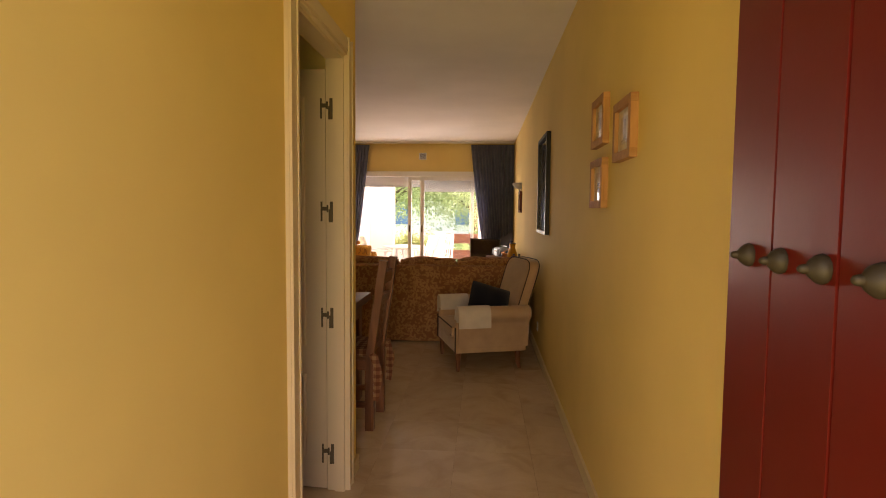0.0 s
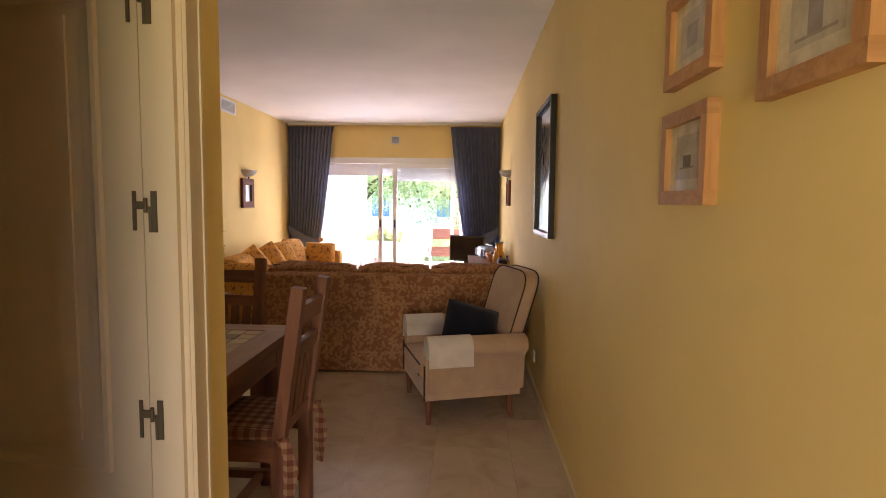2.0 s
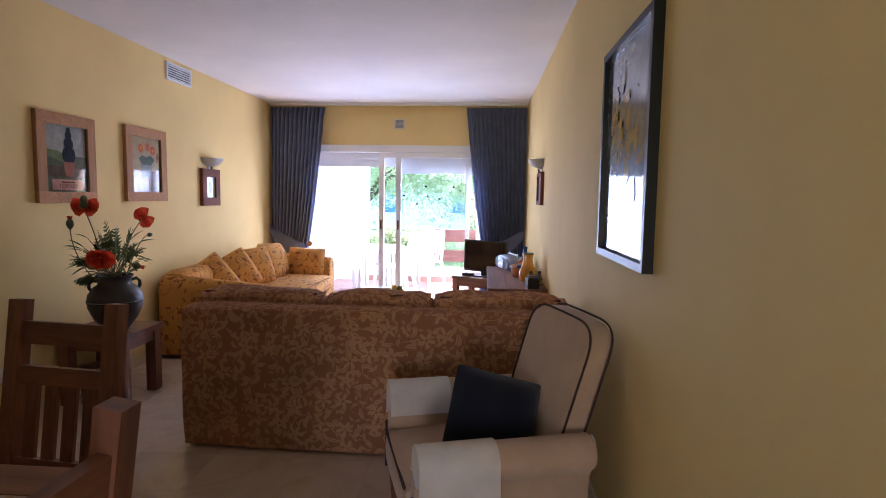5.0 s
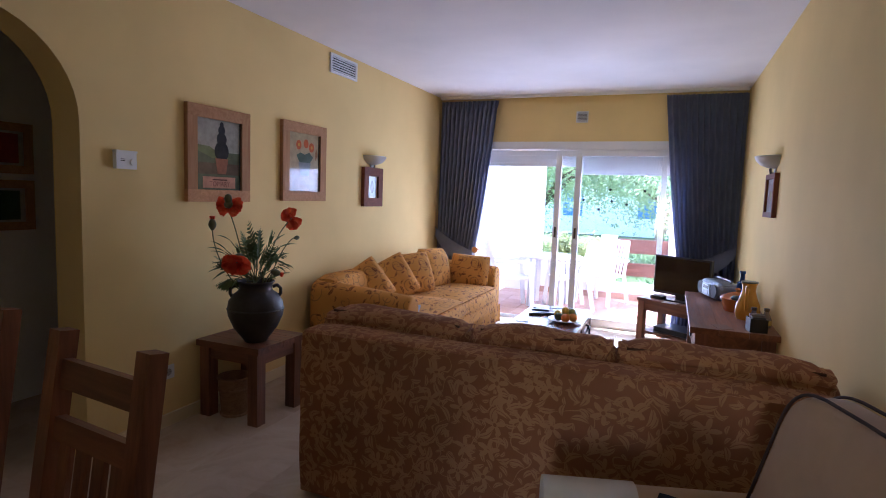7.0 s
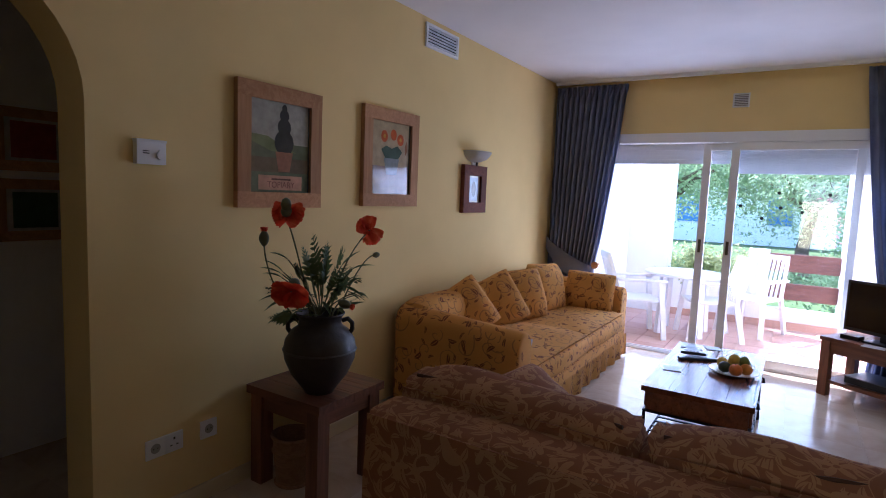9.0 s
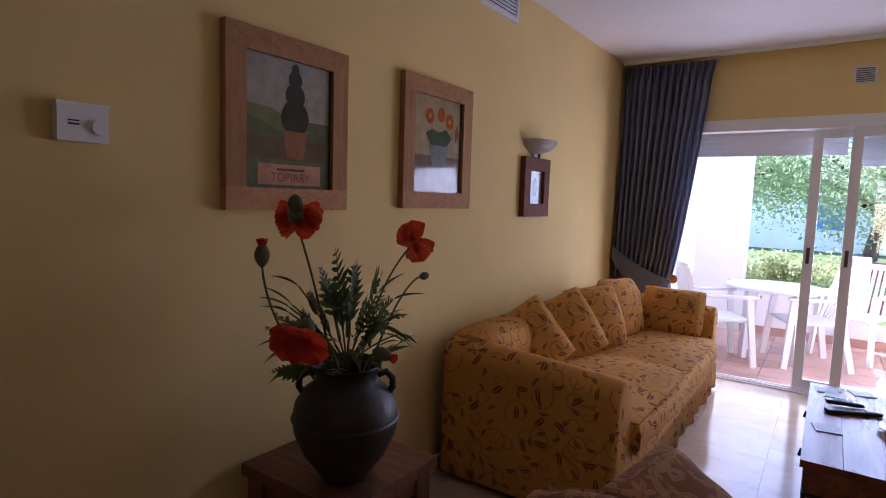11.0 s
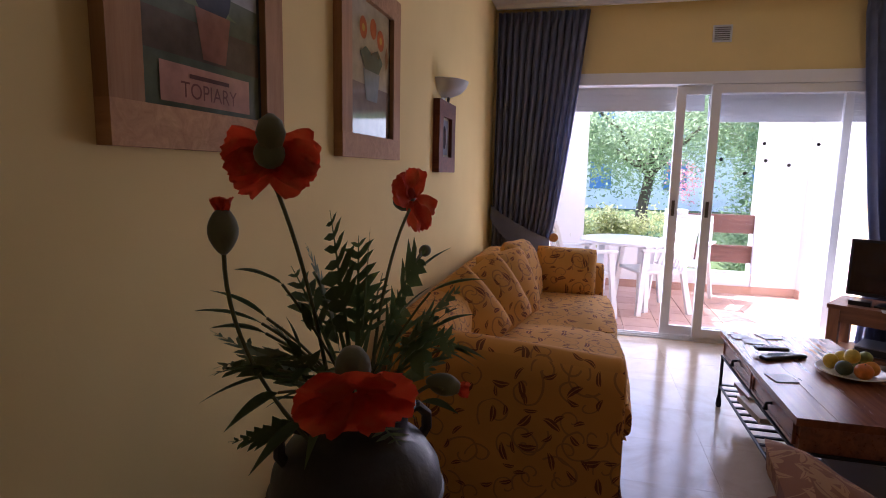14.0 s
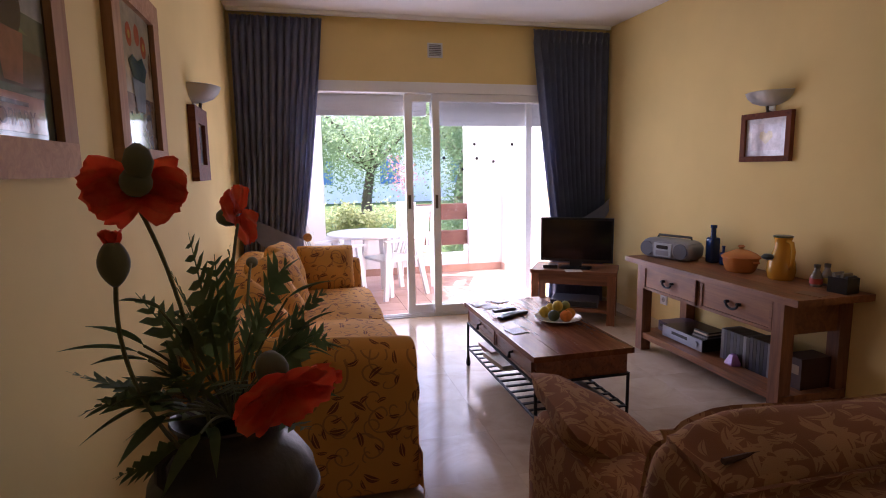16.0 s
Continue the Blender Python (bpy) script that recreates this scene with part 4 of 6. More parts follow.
dining_chair(pose(-0.856, 3.785, 0, 0, 0, -91), 0.162)
dining_chair(pose(-1.374, 4.541, 0, 0, 0, -6) @ Matrix.Diagonal((1, 1, 0.985, 1)), 0.182, False)
dining_chair(pose(-2.02, 4.60, 0, 0, 0, -3), 0.19, False)


# ---- side table with the vase ----
def side_table():
    t = thing("side_table", pose(-2.49, 6.645, 0) @ Matrix.Diagonal((1, 1, 1.062, 1)), "heavy rustic dark wood side table", "side table")
    hx, hy = 0.24, 0.225
    for i in range(4):
        a = -hy + i * hy / 2
        part("plank", boxes((-hx, hx, a + 0.001, a + hy / 2 - 0.001, 0.415, 0.452)), DARKW, t, "", 0.004)
    part("apron", boxes((-hx + 0.03, hx - 0.03, -hy + 0.03, -hy + 0.055, 0.345, 0.415)), DARKW, t, "", 0.003)
    part("apron", boxes((-hx + 0.03, hx - 0.03, hy - 0.055, hy - 0.03, 0.345, 0.415)), DARKW, t, "", 0.003)
    part("apron", boxes((-hx + 0.03, -hx + 0.055, -hy + 0.055, hy - 0.055, 0.345, 0.415)), DARKW_Y, t, "", 0.003)
    part("apron", boxes((hx - 0.055, hx - 0.03, -hy + 0.055, hy - 0.055, 0.345, 0.415)), DARKW_Y, t, "", 0.003)
    for sx in (-1, 1):
        for sy in (-1, 1):
            part("leg", boxes((sx * (hx - 0.055) - 0.036, sx * (hx - 0.055) + 0.036, sy * (hy - 0.05) - 0.036, sy * (hy - 0.05) + 0.036, 0, 0.415)), DARKW_Z, t, "", 0.007)


side_table()
bk = thing("basket", pose(-2.545, 6.55, 0), "small woven wicker waste basket on the floor", "basket")
WICKER = wood("wicker", (0.20, 0.09, 0.045), (0.42, 0.23, 0.12), 0, 0.6, 3.0, 0.8)
bmk = bmesh.new()
lathe(bmk, [(0.078, 0.0), (0.080, 0.02), (0.088, 0.10), (0.096, 0.2), (0.098, 0.24), (0.090, 0.24), (0.086, 0.2), (0.070, 0.02)], 32)
part("bowl", bmk, WICKER, bk)
for z in (0.0, 0.16, 0.23):
    r = bmesh.new()
    rr = 0.082 + z * 0.075
    tube(r, [(rr * math.cos(a), rr * math.sin(a), z + 0.008) for a in [2 * math.pi * i / 32 for i in range(33)]], 0.008, 6)
    part("woven_band", r, WICKER, bk)


# ---- coffee table ----
def coffee_table():
    t = thing("coffee_table", pose(-0.945, 8.365, 0) @ Matrix.Diagonal((1, 1, 1.153, 1)), "reddish pine coffee table with two drawers on black iron legs", "coffee table")
    hx, hy = 0.27, 0.58
    for i in range(4):
        a = -hx + i * hx / 2
        part("plank", boxes((a + 0.0006, a + hx / 2 - 0.0006, -hy, hy, 0.355, 0.38)), VARNISHED, t, "", 0.002)
    part("case", boxes((-hx + 0.025, hx - 0.025, -hy + 0.025, hy - 0.025, 0.262, 0.355)), RUSTIC_Y, t, "", 0.003)
    for sx in (-1, 1):
        for y0, y1 in ((-0.52, -0.02), (0.02, 0.52)):
            x = sx * (hx - 0.025)
            dr = part("drawer", boxes((*sorted((x, x + sx * 0.008)), y0, y1, 0.275, 0.345)), RUSTIC_Y, t, "", 0.003)
            rim = boxes((*sorted((x, x + sx * 0.014)), y0, y1, 0.272, 0.281), (*sorted((x, x + sx * 0.014)), y0, y1, 0.339, 0.348), (*sorted((x, x + sx * 0.014)), y0 - 0.006, y0, 0.272, 0.348), (*sorted((x, x + sx * 0.014)), y1, y1 + 0.006, 0.272, 0.348))
            part("drawer_rim", rim, RUSTIC_Y, t)
            kb = bmesh.new()
            yc = (y0 + y1) / 2
            tube(kb, [(x + sx * 0.006, yc, 0.318), (x + sx * 0.028, yc, 0.316), (x + sx * 0.030, yc, 0.292)], [0.006, 0.006, 0.011], 8)
            part("pull", kb, IRON, t, "small iron drop pull")
    fr = beams(((-hx + 0.02, -hy + 0.02, 0.258), (hx - 0.02, -hy + 0.02, 0.258), 0.02, 0.008), ((-hx + 0.02, hy - 0.02, 0.258), (hx - 0.02, hy - 0.02, 0.258), 0.02, 0.008),
               ((-hx + 0.02, -hy + 0.02, 0.258), (-hx + 0.02, hy - 0.02, 0.258), 0.02, 0.008), ((hx - 0.02, -hy + 0.02, 0.258), (hx - 0.02, hy - 0.02, 0.258), 0.02, 0.008))
    part("iron_frame", fr, IRON, t, "black iron band")
    for sx in (-1, 1):
        for sy in (-1, 1):
            lg = bmesh.new()
            tube(lg, [(sx * (hx - 0.02), sy * (hy - 0.02), z) for z in (0.0, 0.012, 0.04, 0.06, 0.26)], [0.012, 0.016, 0.013, 0.0085, 0.0085], 10)
            part("leg", lg, IRON, t, "slim iron leg")
    for x in (-hx + 0.02, hx - 0.02):
        part("shelf_rail", tube(bmesh.new(), [(x, -hy + 0.02, 0.105), (x, hy - 0.02, 0.105)], 0.007), IRON, t)
    for i in range(15):
        y = -hy + 0.02 + (2 * hy - 0.04) * i / 14
        part("shelf_bar", beams(((-hx + 0.02, y, 0.112), (hx - 0.02, y, 0.112), 0.018, 0.006)), IRON, t)


coffee_table()


# ---- television and its stand ----
def tv_stand():
    ang = math.degrees(math.atan2(-0.40, 0.60))
    t = thing("tv_stand", pose(0.06, 9.82, 0, 0, 0, ang), "rustic pine television stand with an open shelf", "tv stand")
    hx, hy = 0.35, 0.20
    for i in range(3):
        a = -hy - 0.01 + i * (2 * hy + 0.02) / 3
        part("plank", boxes((-hx - 0.01, hx + 0.01, a + 0.0008, a + (2 * hy + 0.02) / 3 - 0.0008, 0.425, 0.455)), RUSTIC, t, "", 0.004)
    part("apron", boxes((-hx + 0.05, hx - 0.05, -hy + 0.012, -hy + 0.035, 0.335, 0.425)), RUSTIC, t, "", 0.003)
    part("apron", boxes((-hx + 0.05, hx - 0.05, hy - 0.035, hy - 0.012, 0.335, 0.425)), RUSTIC, t, "", 0.003)
    part("apron", boxes((-hx + 0.012, -hx + 0.035, -hy + 0.05, hy - 0.05, 0.335, 0.425)), PINE_Y, t, "", 0.003)
    part("apron", boxes((hx - 0.035, hx - 0.012, -hy + 0.05, hy - 0.05, 0.335, 0.425)), PINE_Y, t, "", 0.003)
    part("shelf", boxes((-hx + 0.02, hx - 0.02, -hy + 0.02, hy - 0.02, 0.10, 0.125)), RUSTIC, t, "", 0.003)
    for sx in (-1, 1):
        for sy in (-1, 1):
            part("leg", boxes((sx * (hx - 0.032) - 0.032, sx * (hx - 0.032) + 0.032, sy * (hy - 0.03) - 0.03, sy * (hy - 0.03) + 0.03, 0, 0.425)), RUSTIC_Z, t, "", 0.005)
    tv = thing("television", pose(0.042, 9.777, 0.455, 0, 0, -36), "black flat-screen television on a low foot, switched off", "television")
    part("housing", boxes((-0.308, 0.308, 0.0, 0.035, 0.055, 0.438)), PLASTIC_BLACK, tv, "", 0.006)
    part("back_bulge", boxes((-0.2, 0.2, 0.03, 0.065, 0.11, 0.33)), PLASTIC_BLACK, tv, "", 0.012)
    part("screen", boxes((-0.292, 0.292, -0.0015, 0.001, 0.080, 0.420)), SCREEN, tv, "dark glossy screen")
    part("neck", boxes((-0.05, 0.05, 0.005, 0.03, 0.01, 0.07)), PLASTIC_BLACK, tv, "", 0.004)
    part("foot", soft(bmesh.new(), -0.13, 0.13, -0.075, 0.085, 0.0, 0.014, 0.006, 0, 8), PLASTIC_BLACK, tv)
    dvd = thing("set_top_box", pose(-0.155, 9.86, 0.455, 0, 0, -30), "small black receiver box beside the television", "receiver")
    part("case", boxes((-0.06, 0.06, -0.045, 0.045, 0.002, 0.032)), PLASTIC_BLACK, dvd, "", 0.004)
    single("paper", boxes((-0.07, 0.07, -0.05, 0.05, 0, 0.002)), mat("paper", (0.7, 0.68, 0.64), 0.6), pose(-0.04, 9.66, 0.456, 0, 0, -20), "white sheet of paper on the television stand", "paper")
    box2 = thing("video_recorder", pose(0.06, 9.81, 0.126, 0, 0, ang), "silver disc player on the stand's shelf", "disc player")
    part("case", boxes((-0.20, 0.20, -0.13, 0.13, 0.004, 0.060)), mat("dark_silver", (0.20, 0.21, 0.24), 0.35, 0.6), box2, "", 0.004)
    part("front", boxes((-0.195, 0.195, -0.134, -0.13, 0.010, 0.054)), PLASTIC_BLACK, box2, "", 0.001)


tv_stand()


# ---- sideboard ----
def sideboard():
    t = thing("sideboard", pose(0.315, 8.31, 0) @ Matrix.Diagonal((1, 1, 1.047, 1)), "rustic pine console sideboard with two drawers and a low shelf", "sideboard")
    hy = 0.745
    for i in range(3):
        a = -0.25 + i * 0.485 / 3
        part("plank", boxes((a + 0.0008, a + 0.485 / 3 - 0.0008, -hy, hy, 0.605, 0.640)), PINE_Y, t, "", 0.006)
    part("case", boxes((-0.195, 0.215, -hy + 0.13, hy - 0.13, 0.43, 0.605)), PINE_Y, t, "", 0.003)
    part("shelf", boxes((-0.20, 0.22, -hy + 0.10, hy - 0.10, 0.085, 0.125)), PINE_Y, t, "", 0.005)
    for sy in (-1, 1):
        for x in (-0.175, 0.195):
            part("leg", beams(((x, sy * (hy - 0.145), 0.0), (x, sy * (hy - 0.145), 0.605), 0.075, 0.07)), RUSTIC_Z, t, "", 0.006)
        y0, y1 = sorted((sy * 0.03, sy * 0.555))
        part("drawer", boxes((-0.207, -0.195, y0, y1, 0.445, 0.590)), PINE_Y, t, "", 0.004)
        rim = boxes((-0.214, -0.195, y0, y1, 0.440, 0.455), (-0.214, -0.195, y0, y1, 0.582, 0.597), (-0.214, -0.195, y0 - 0.008, y0 + 0.01, 0.44, 0.597), (-0.214, -0.195, y1 - 0.01, y1 + 0.008, 0.44, 0.597))
        part("drawer_rim", rim, PINE_Y, t, "", 0.003)
        h = bmesh.new()
        yc = (y0 + y1) / 2
        tube(h, [(-0.225, yc + 0.045 * math.cos(a), 0.525 - 0.03 * math.sin(a)) for a in [math.pi * i / 10 for i in range(11)]], 0.007, 8)
        for o in (-0.045, 0.045):
            tube(h, [(-0.205, yc + o, 0.527), (-0.232, yc + o, 0.527)], 0.009, 8)
        part("handle", h, IRON, t, "black iron bail handle")


sideboard()

# ---- terrace ----
ZT = -0.03
terrace = structure("terrace_floor", boxes((-2.65, 0.5, YF + 0.12, 12.75, -0.25, ZT - 0.008)), GROUT, "terracotta tiled terrace floor in sun and shade", "floor")
structure("terrace_wall_right", boxes((0.36, 0.56, YF + 0.28, 12.75, -0.25, 2.9)), WHITE_RENDER, "white rendered terrace side wall", "wall")
structure("terrace_wall_left", boxes((-2.70, -2.50, YF + 0.28, 12.75, -0.25, 2.9)), WHITE_RENDER, "white rendered terrace side wall", "wall")
structure("terrace_pier", boxes((-0.10, 0.36, 12.50, 12.75, -0.25, 2.9)), WHITE_RENDER, "white rendered pier", "wall")
structure("terrace_pier", boxes((-2.50, -1.97, 12.50, 12.75, -0.25, 2.9)), WHITE_RENDER, "white rendered pier", "wall")
structure("facade", boxes((-9.0, XL - 0.2, YF + 0.14, YF + 0.28, -0.3, 6.0), (XR + 0.15, 9.0, YF + 0.14, YF + 0.28, -0.3, 6.0), (XL - 0.2, XR + 0.15, YF + 0.14, YF + 0.28, H + 0.15, 6.0)), WHITE_RENDER, "white rendered house front", "facade")
structure("parapet", boxes((-1.97, -1.04, 12.50, 12.70, -0.25, 0.50)), WHITE_RENDER, "low white rendered parapet", "parapet", 0.01)
structure("parapet", boxes((-0.82, -0.10, 12.52, 12.68, -0.25, 0.20)), WHITE_RENDER, "low white rendered parapet", "parapet", 0.01)
structure("parapet_post", boxes((-1.04, -0.82, 12.48, 12.72, -0.25, 0.90)), WHITE_RENDER, "short white rendered post", "post", 0.01)
for z0, z1 in ((0.655, 0.865), (0.315, 0.51)):
    single("fence_rail", boxes((-0.84, -0.08, 12.57, 12.62, z0, z1)), wood("rail_timber", (0.10, 0.04, 0.03), (0.22, 0.10, 0.075), 0, 0.6), HERE, "brown timber board across the parapet gap", "fence rail", "parapet boards", "", 0.004)
for row in ((0.345, 0.36, YF + 0.28, 12.50, ZT, 0.06), (-0.10, 0.345, 12.485, 12.50, ZT, 0.06), (-1.97, -0.10, 12.465, 12.48, ZT, 0.06)):
    structure("baseboard", boxes(row), TERRACOTTA, "terracotta skirting tiles", "baseboard", 0.002)


def plastic_chair(m):
    c = thing("garden_chair", m, "white plastic garden armchair with a slatted back", "garden chair", "garden chairs")
    part("seat", soft(bmesh.new(), -0.22, 0.22, -0.24, 0.20, 0.39, 0.42, 0.014, 0.004, 8), PLASTIC_WHITE, c)
    for sx in (-1, 1):
        part("leg", beams(((sx * 0.255, -0.27, 0), (sx * 0.225, -0.21, 0.62), 0.05, 0.035, (1, 0, 0))), PLASTIC_WHITE, c, "", 0.006)
        part("leg", beams(((sx * 0.25, 0.27, 0), (sx * 0.215, 0.19, 0.42), 0.05, 0.035, (1, 0, 0))), PLASTIC_WHITE, c, "", 0.006)
        part("armrest", soft(bmesh.new(), sx * 0.245 - 0.03, sx * 0.245 + 0.03, -0.27, 0.24, 0.61, 0.638, 0.012, 0, 6), PLASTIC_WHITE, c)
        part("back_post", beams(((sx * 0.215, 0.19, 0.40), (sx * 0.19, 0.33, 0.86), 0.035, 0.03, (1, 0, 0))), PLASTIC_WHITE, c, "", 0.006)
    part("top_rail", beams(((-0.20, 0.335, 0.87), (0.20, 0.335, 0.87), 0.028, 0.055)), PLASTIC_WHITE, c, "", 0.012)
    for i in range(7):
        x = -0.15 + i * 0.05
        part("slat", beams(((x, 0.195, 0.41), (x * 0.95, 0.33, 0.85), 0.028, 0.012, (0, 1, 0))), PLASTIC_WHITE, c, "", 0.003)
    return c


ch = plastic_chair(pose(-1.30, 11.38, ZT, 0, 0, -66))
copy_thing(ch, pose(-0.93, 11.98, ZT, 0, 0, -24))
copy_thing(ch, pose(-2.02, 10.98, ZT, 0, 0, 118))
gt = thing("garden_table", pose(-1.58, 11.42, ZT), "round white plastic garden table", "garden table")
part("top", lathe(bmesh.new(), [(0.40, 0.655), (0.425, 0.665), (0.425, 0.685), (0.41, 0.69)], 40), PLASTIC_WHITE, gt)
for a in (45, 135, 225, 315):
    ca, sa = math.cos(radians(a)), math.sin(radians(a))
    part("leg", beams(((0.30 * ca, 0.30 * sa, 0), (0.27 * ca, 0.27 * sa, 0.655), 0.06, 0.05)), PLASTIC_WHITE, gt, "", 0.01)


# ---- garden ----
def leafmat(name, a, b):
    m = mat(name, a, 0.6, 0, 0.3)
    k = Nodes(m)
    r = k.add("ShaderNodeNewGeometry").outputs["Random Per Island"]
    k.base(k.ramp(r, [(0.1, a), (0.9, b)]))
    tr = k.add("ShaderNodeBsdfTranslucent", {"Color": (*tint(b, 1.6), 1)})
    mx = k.add("ShaderNodeMixShader", {0: 0.45})
    out = k.t.nodes["Material Output"]
    k.t.links.new(k.b.outputs[0], mx.inputs[1])
    k.t.links.new(tr.outputs[0], mx.inputs[2])
    k.t.links.new(mx.outputs[0], out.inputs["Surface"])
    return m


LEAF = leafmat("sunlit_leaf", (0.12, 0.19, 0.09), (0.31, 0.40, 0.22))
HEDGE = leafmat("hedge_leaf", (0.05, 0.10, 0.05), (0.14, 0.22, 0.10))
LIME = leafmat("yellow_green_leaf", (0.15, 0.18, 0.06), (0.30, 0.33, 0.15))
PINK = leafmat("pink_blossom", (0.55, 0.12, 0.14), (0.75, 0.30, 0.32))
BARK = wood("bark", (0.06, 0.045, 0.035), (0.20, 0.16, 0.12), 2, 0.9, 2.0, 1.0)


def foliage(rng, centres, count, spread, size):
    """Many small pointed leaves in clumps round the given centres."""
    verts, faces = [], []
    for c, s in centres:
        c = Vector(c)
        for _ in range(int(count)):
            d = Vector((rng.gauss(0, 1), rng.gauss(0, 1), rng.gauss(0, 0.75)))
            p = c + d * spread * s * 0.5
            a = Vector((rng.gauss(0, 1), rng.gauss(0, 1), rng.gauss(-0.4, 0.6))).normalized()
            b = a.orthogonal().normalized()
            L = size * rng.uniform(0.6, 1.4)
            i = len(verts)
            verts += [tuple(p), tuple(p + a * L * 0.5 + b * L * 0.22), tuple(p + a * L), tuple(p + a * L * 0.5 - b * L * 0.22)]
            faces.append((i, i + 1, i + 2, i + 3))
    return verts, faces


def foliage_mesh(name, data, material):
    me = bpy.data.meshes.new(name)
    me.from_pydata(data[0], [], data[1])
    me.materials.append(material)
    return me


def tree(x, y, z, trunk_h, reach, seed, leaf=LEAF, count=240):
    rng = random.Random(seed)
    t = thing("tree", pose(x, y, z), "spreading garden tree with feathery green foliage", "tree", "garden trees")
    bm = bmesh.new()
    fork = Vector((0.12, 0, trunk_h))
    tube(bm, [(0, 0, 0), (-0.04, 0.02, trunk_h * 0.4), (0.05, 0, trunk_h * 0.75), fork], [0.20, 0.16, 0.14, 0.13], 10)
    centres = []
    for i in range(7):
        a = 2 * math.pi * i / 7 + rng.uniform(-0.3, 0.3)
        up = rng.uniform(0.5, 1.3)
        tip = fork + Vector((math.cos(a) * reach * 0.7, math.sin(a) * reach * 0.7, up * reach * 0.55))
        mid = fork.lerp(tip, 0.5) + Vector((0, 0, 0.25))
        tube(bm, [fork, mid, tip], [0.09, 0.06, 0.02], 7)
        for _ in range(7):
            u = rng.uniform(0.35, 1.15)
            centres.append((fork.lerp(tip, u) + Vector((rng.gauss(0, 0.25), rng.gauss(0, 0.25), rng.gauss(0.1, 0.3))) * reach * 0.5, rng.uniform(0.6, 1.2)))
    part("trunk", bm, BARK, t, "grey-brown forked trunk")
    c = new("crown", foliage_mesh("crown", foliage(rng, centres, count * 3, 0.35 * reach, 0.105), leaf))
    c.parent = t
    return t


def bush(name, label, centres, count, spread, size, leaf, seed):
    me = foliage_mesh(name, foliage(random.Random(seed), centres, count, spread, size), leaf)
    return tagged(new(name, me), label, "shrub" if "hedge" not in name else "hedge")


grass = paint("garden_grass", (0.09, 0.14, 0.04), 0.9, 0.3, 40.0, 0.4)
structure("ground", boxes((-300, 300, 12.75, 900, -0.6, -0.35), (-300, 300, -300, 12.75, -0.8, -0.45)), grass, "sunlit lawn beyond the terrace", "ground")
tree(-0.35, 22.0, -0.35, 1.65, 3.3, 5, LEAF, 150)
tree(-3.9, 20.5, -0.35, 1.5, 2.7, 11, LEAF, 130)
tree(3.2, 24.5, -0.35, 1.8, 3.2, 23, LEAF, 130)
rb = random.Random(3)
bush("planter_shrub", "bushy yellow-green shrub growing over the parapet", [((-1.62 + rb.gauss(0, 0.26), 12.86 + rb.gauss(0, 0.10), 0.66 + rb.gauss(0, 0.10)), 1.0) for _ in range(26)], 110, 0.16, 0.055, LIME, 4)
bush("clipped_hedge", "clipped dark green hedge behind the parapet", [((x * 0.22 - 2.4 + rb.gauss(0, 0.05), 14.1 + rb.gauss(0, 0.2), 0.1 + rb.random() * 0.45), 1.0) for x in range(24) for _ in range(4)], 70, 0.26, 0.06, HEDGE, 6)
bush("climbing_ivy", "tall column of climbing ivy", [((0.02 + rb.gauss(0, 0.07), 13.5 + rb.gauss(0, 0.07), -0.2 + k * 0.09), 1.0) for k in range(36)], 90, 0.2, 0.06, HEDGE, 9)
bush("rose_bush", "pink flowering shrub in the garden", [((0.1 + rb.gauss(0, 0.16), 18.0 + rb.gauss(0, 0.2), 1.15 + rb.gauss(0, 0.2)), 1.0) for _ in range(12)], 30, 0.22, 0.06, PINK, 12)
PALEBLUE = paint("pale_blue_render", (0.84, 0.88, 0.82), 0.9)
bl = thing("house", pose(0, 0, 0), "pale blue two-storey house beyond the trees", "house")
part("wall", boxes((-14, 14, 34, 42, -0.4, 6.2)), PALEBLUE, bl)
part("roof", prism([(33.4, 6.2), (38, 7.8), (42.6, 6.2)], 0, -14.5, 14.5), TERRACOTTA, bl, "terracotta roof")
BLUE = mat("blue_awning", (0.10, 0.24, 0.45), 0.7)
for x in (-9, -5, -1.2, 2.2, 6, 10):
    for z in (0.6, 3.6):
        w = part("window", boxes((x - 0.5, x + 0.5, 33.93, 34.02, z, z + 1.3)), BLUE, bl, "blue shuttered window")

# ---- pictures, lamps and fittings on the walls ----
def flat(bm, pts, d):
    bm.faces.new([bm.verts.new((p[0], d, p[1])) for p in pts])


def disc(cx, cz, rx, rz, n=24):
    return [(cx + rx * math.cos(2 * math.pi * i / n), cz + rz * math.sin(2 * math.pi * i / n)) for i in range(n)]


def rect(x0, x1, z0, z1):
    return [(x0, z0), (x1, z0), (x1, z1), (x0, z1)]


INKS = {}


def ink(col, rough=0.06):
    """Printed paper behind glass."""
    if col not in INKS:
        m = mat("print", col, rough, 0, 0.5)
        k = Nodes(m)
        f = k.noise(k.coord(), 22.0, 5).outputs["Fac"]
        k.base(k.ramp(f, [(0.3, tint(col, 0.8)), (0.7, tint(col, 1.2))]))
        INKS[col] = m
    return INKS[col]


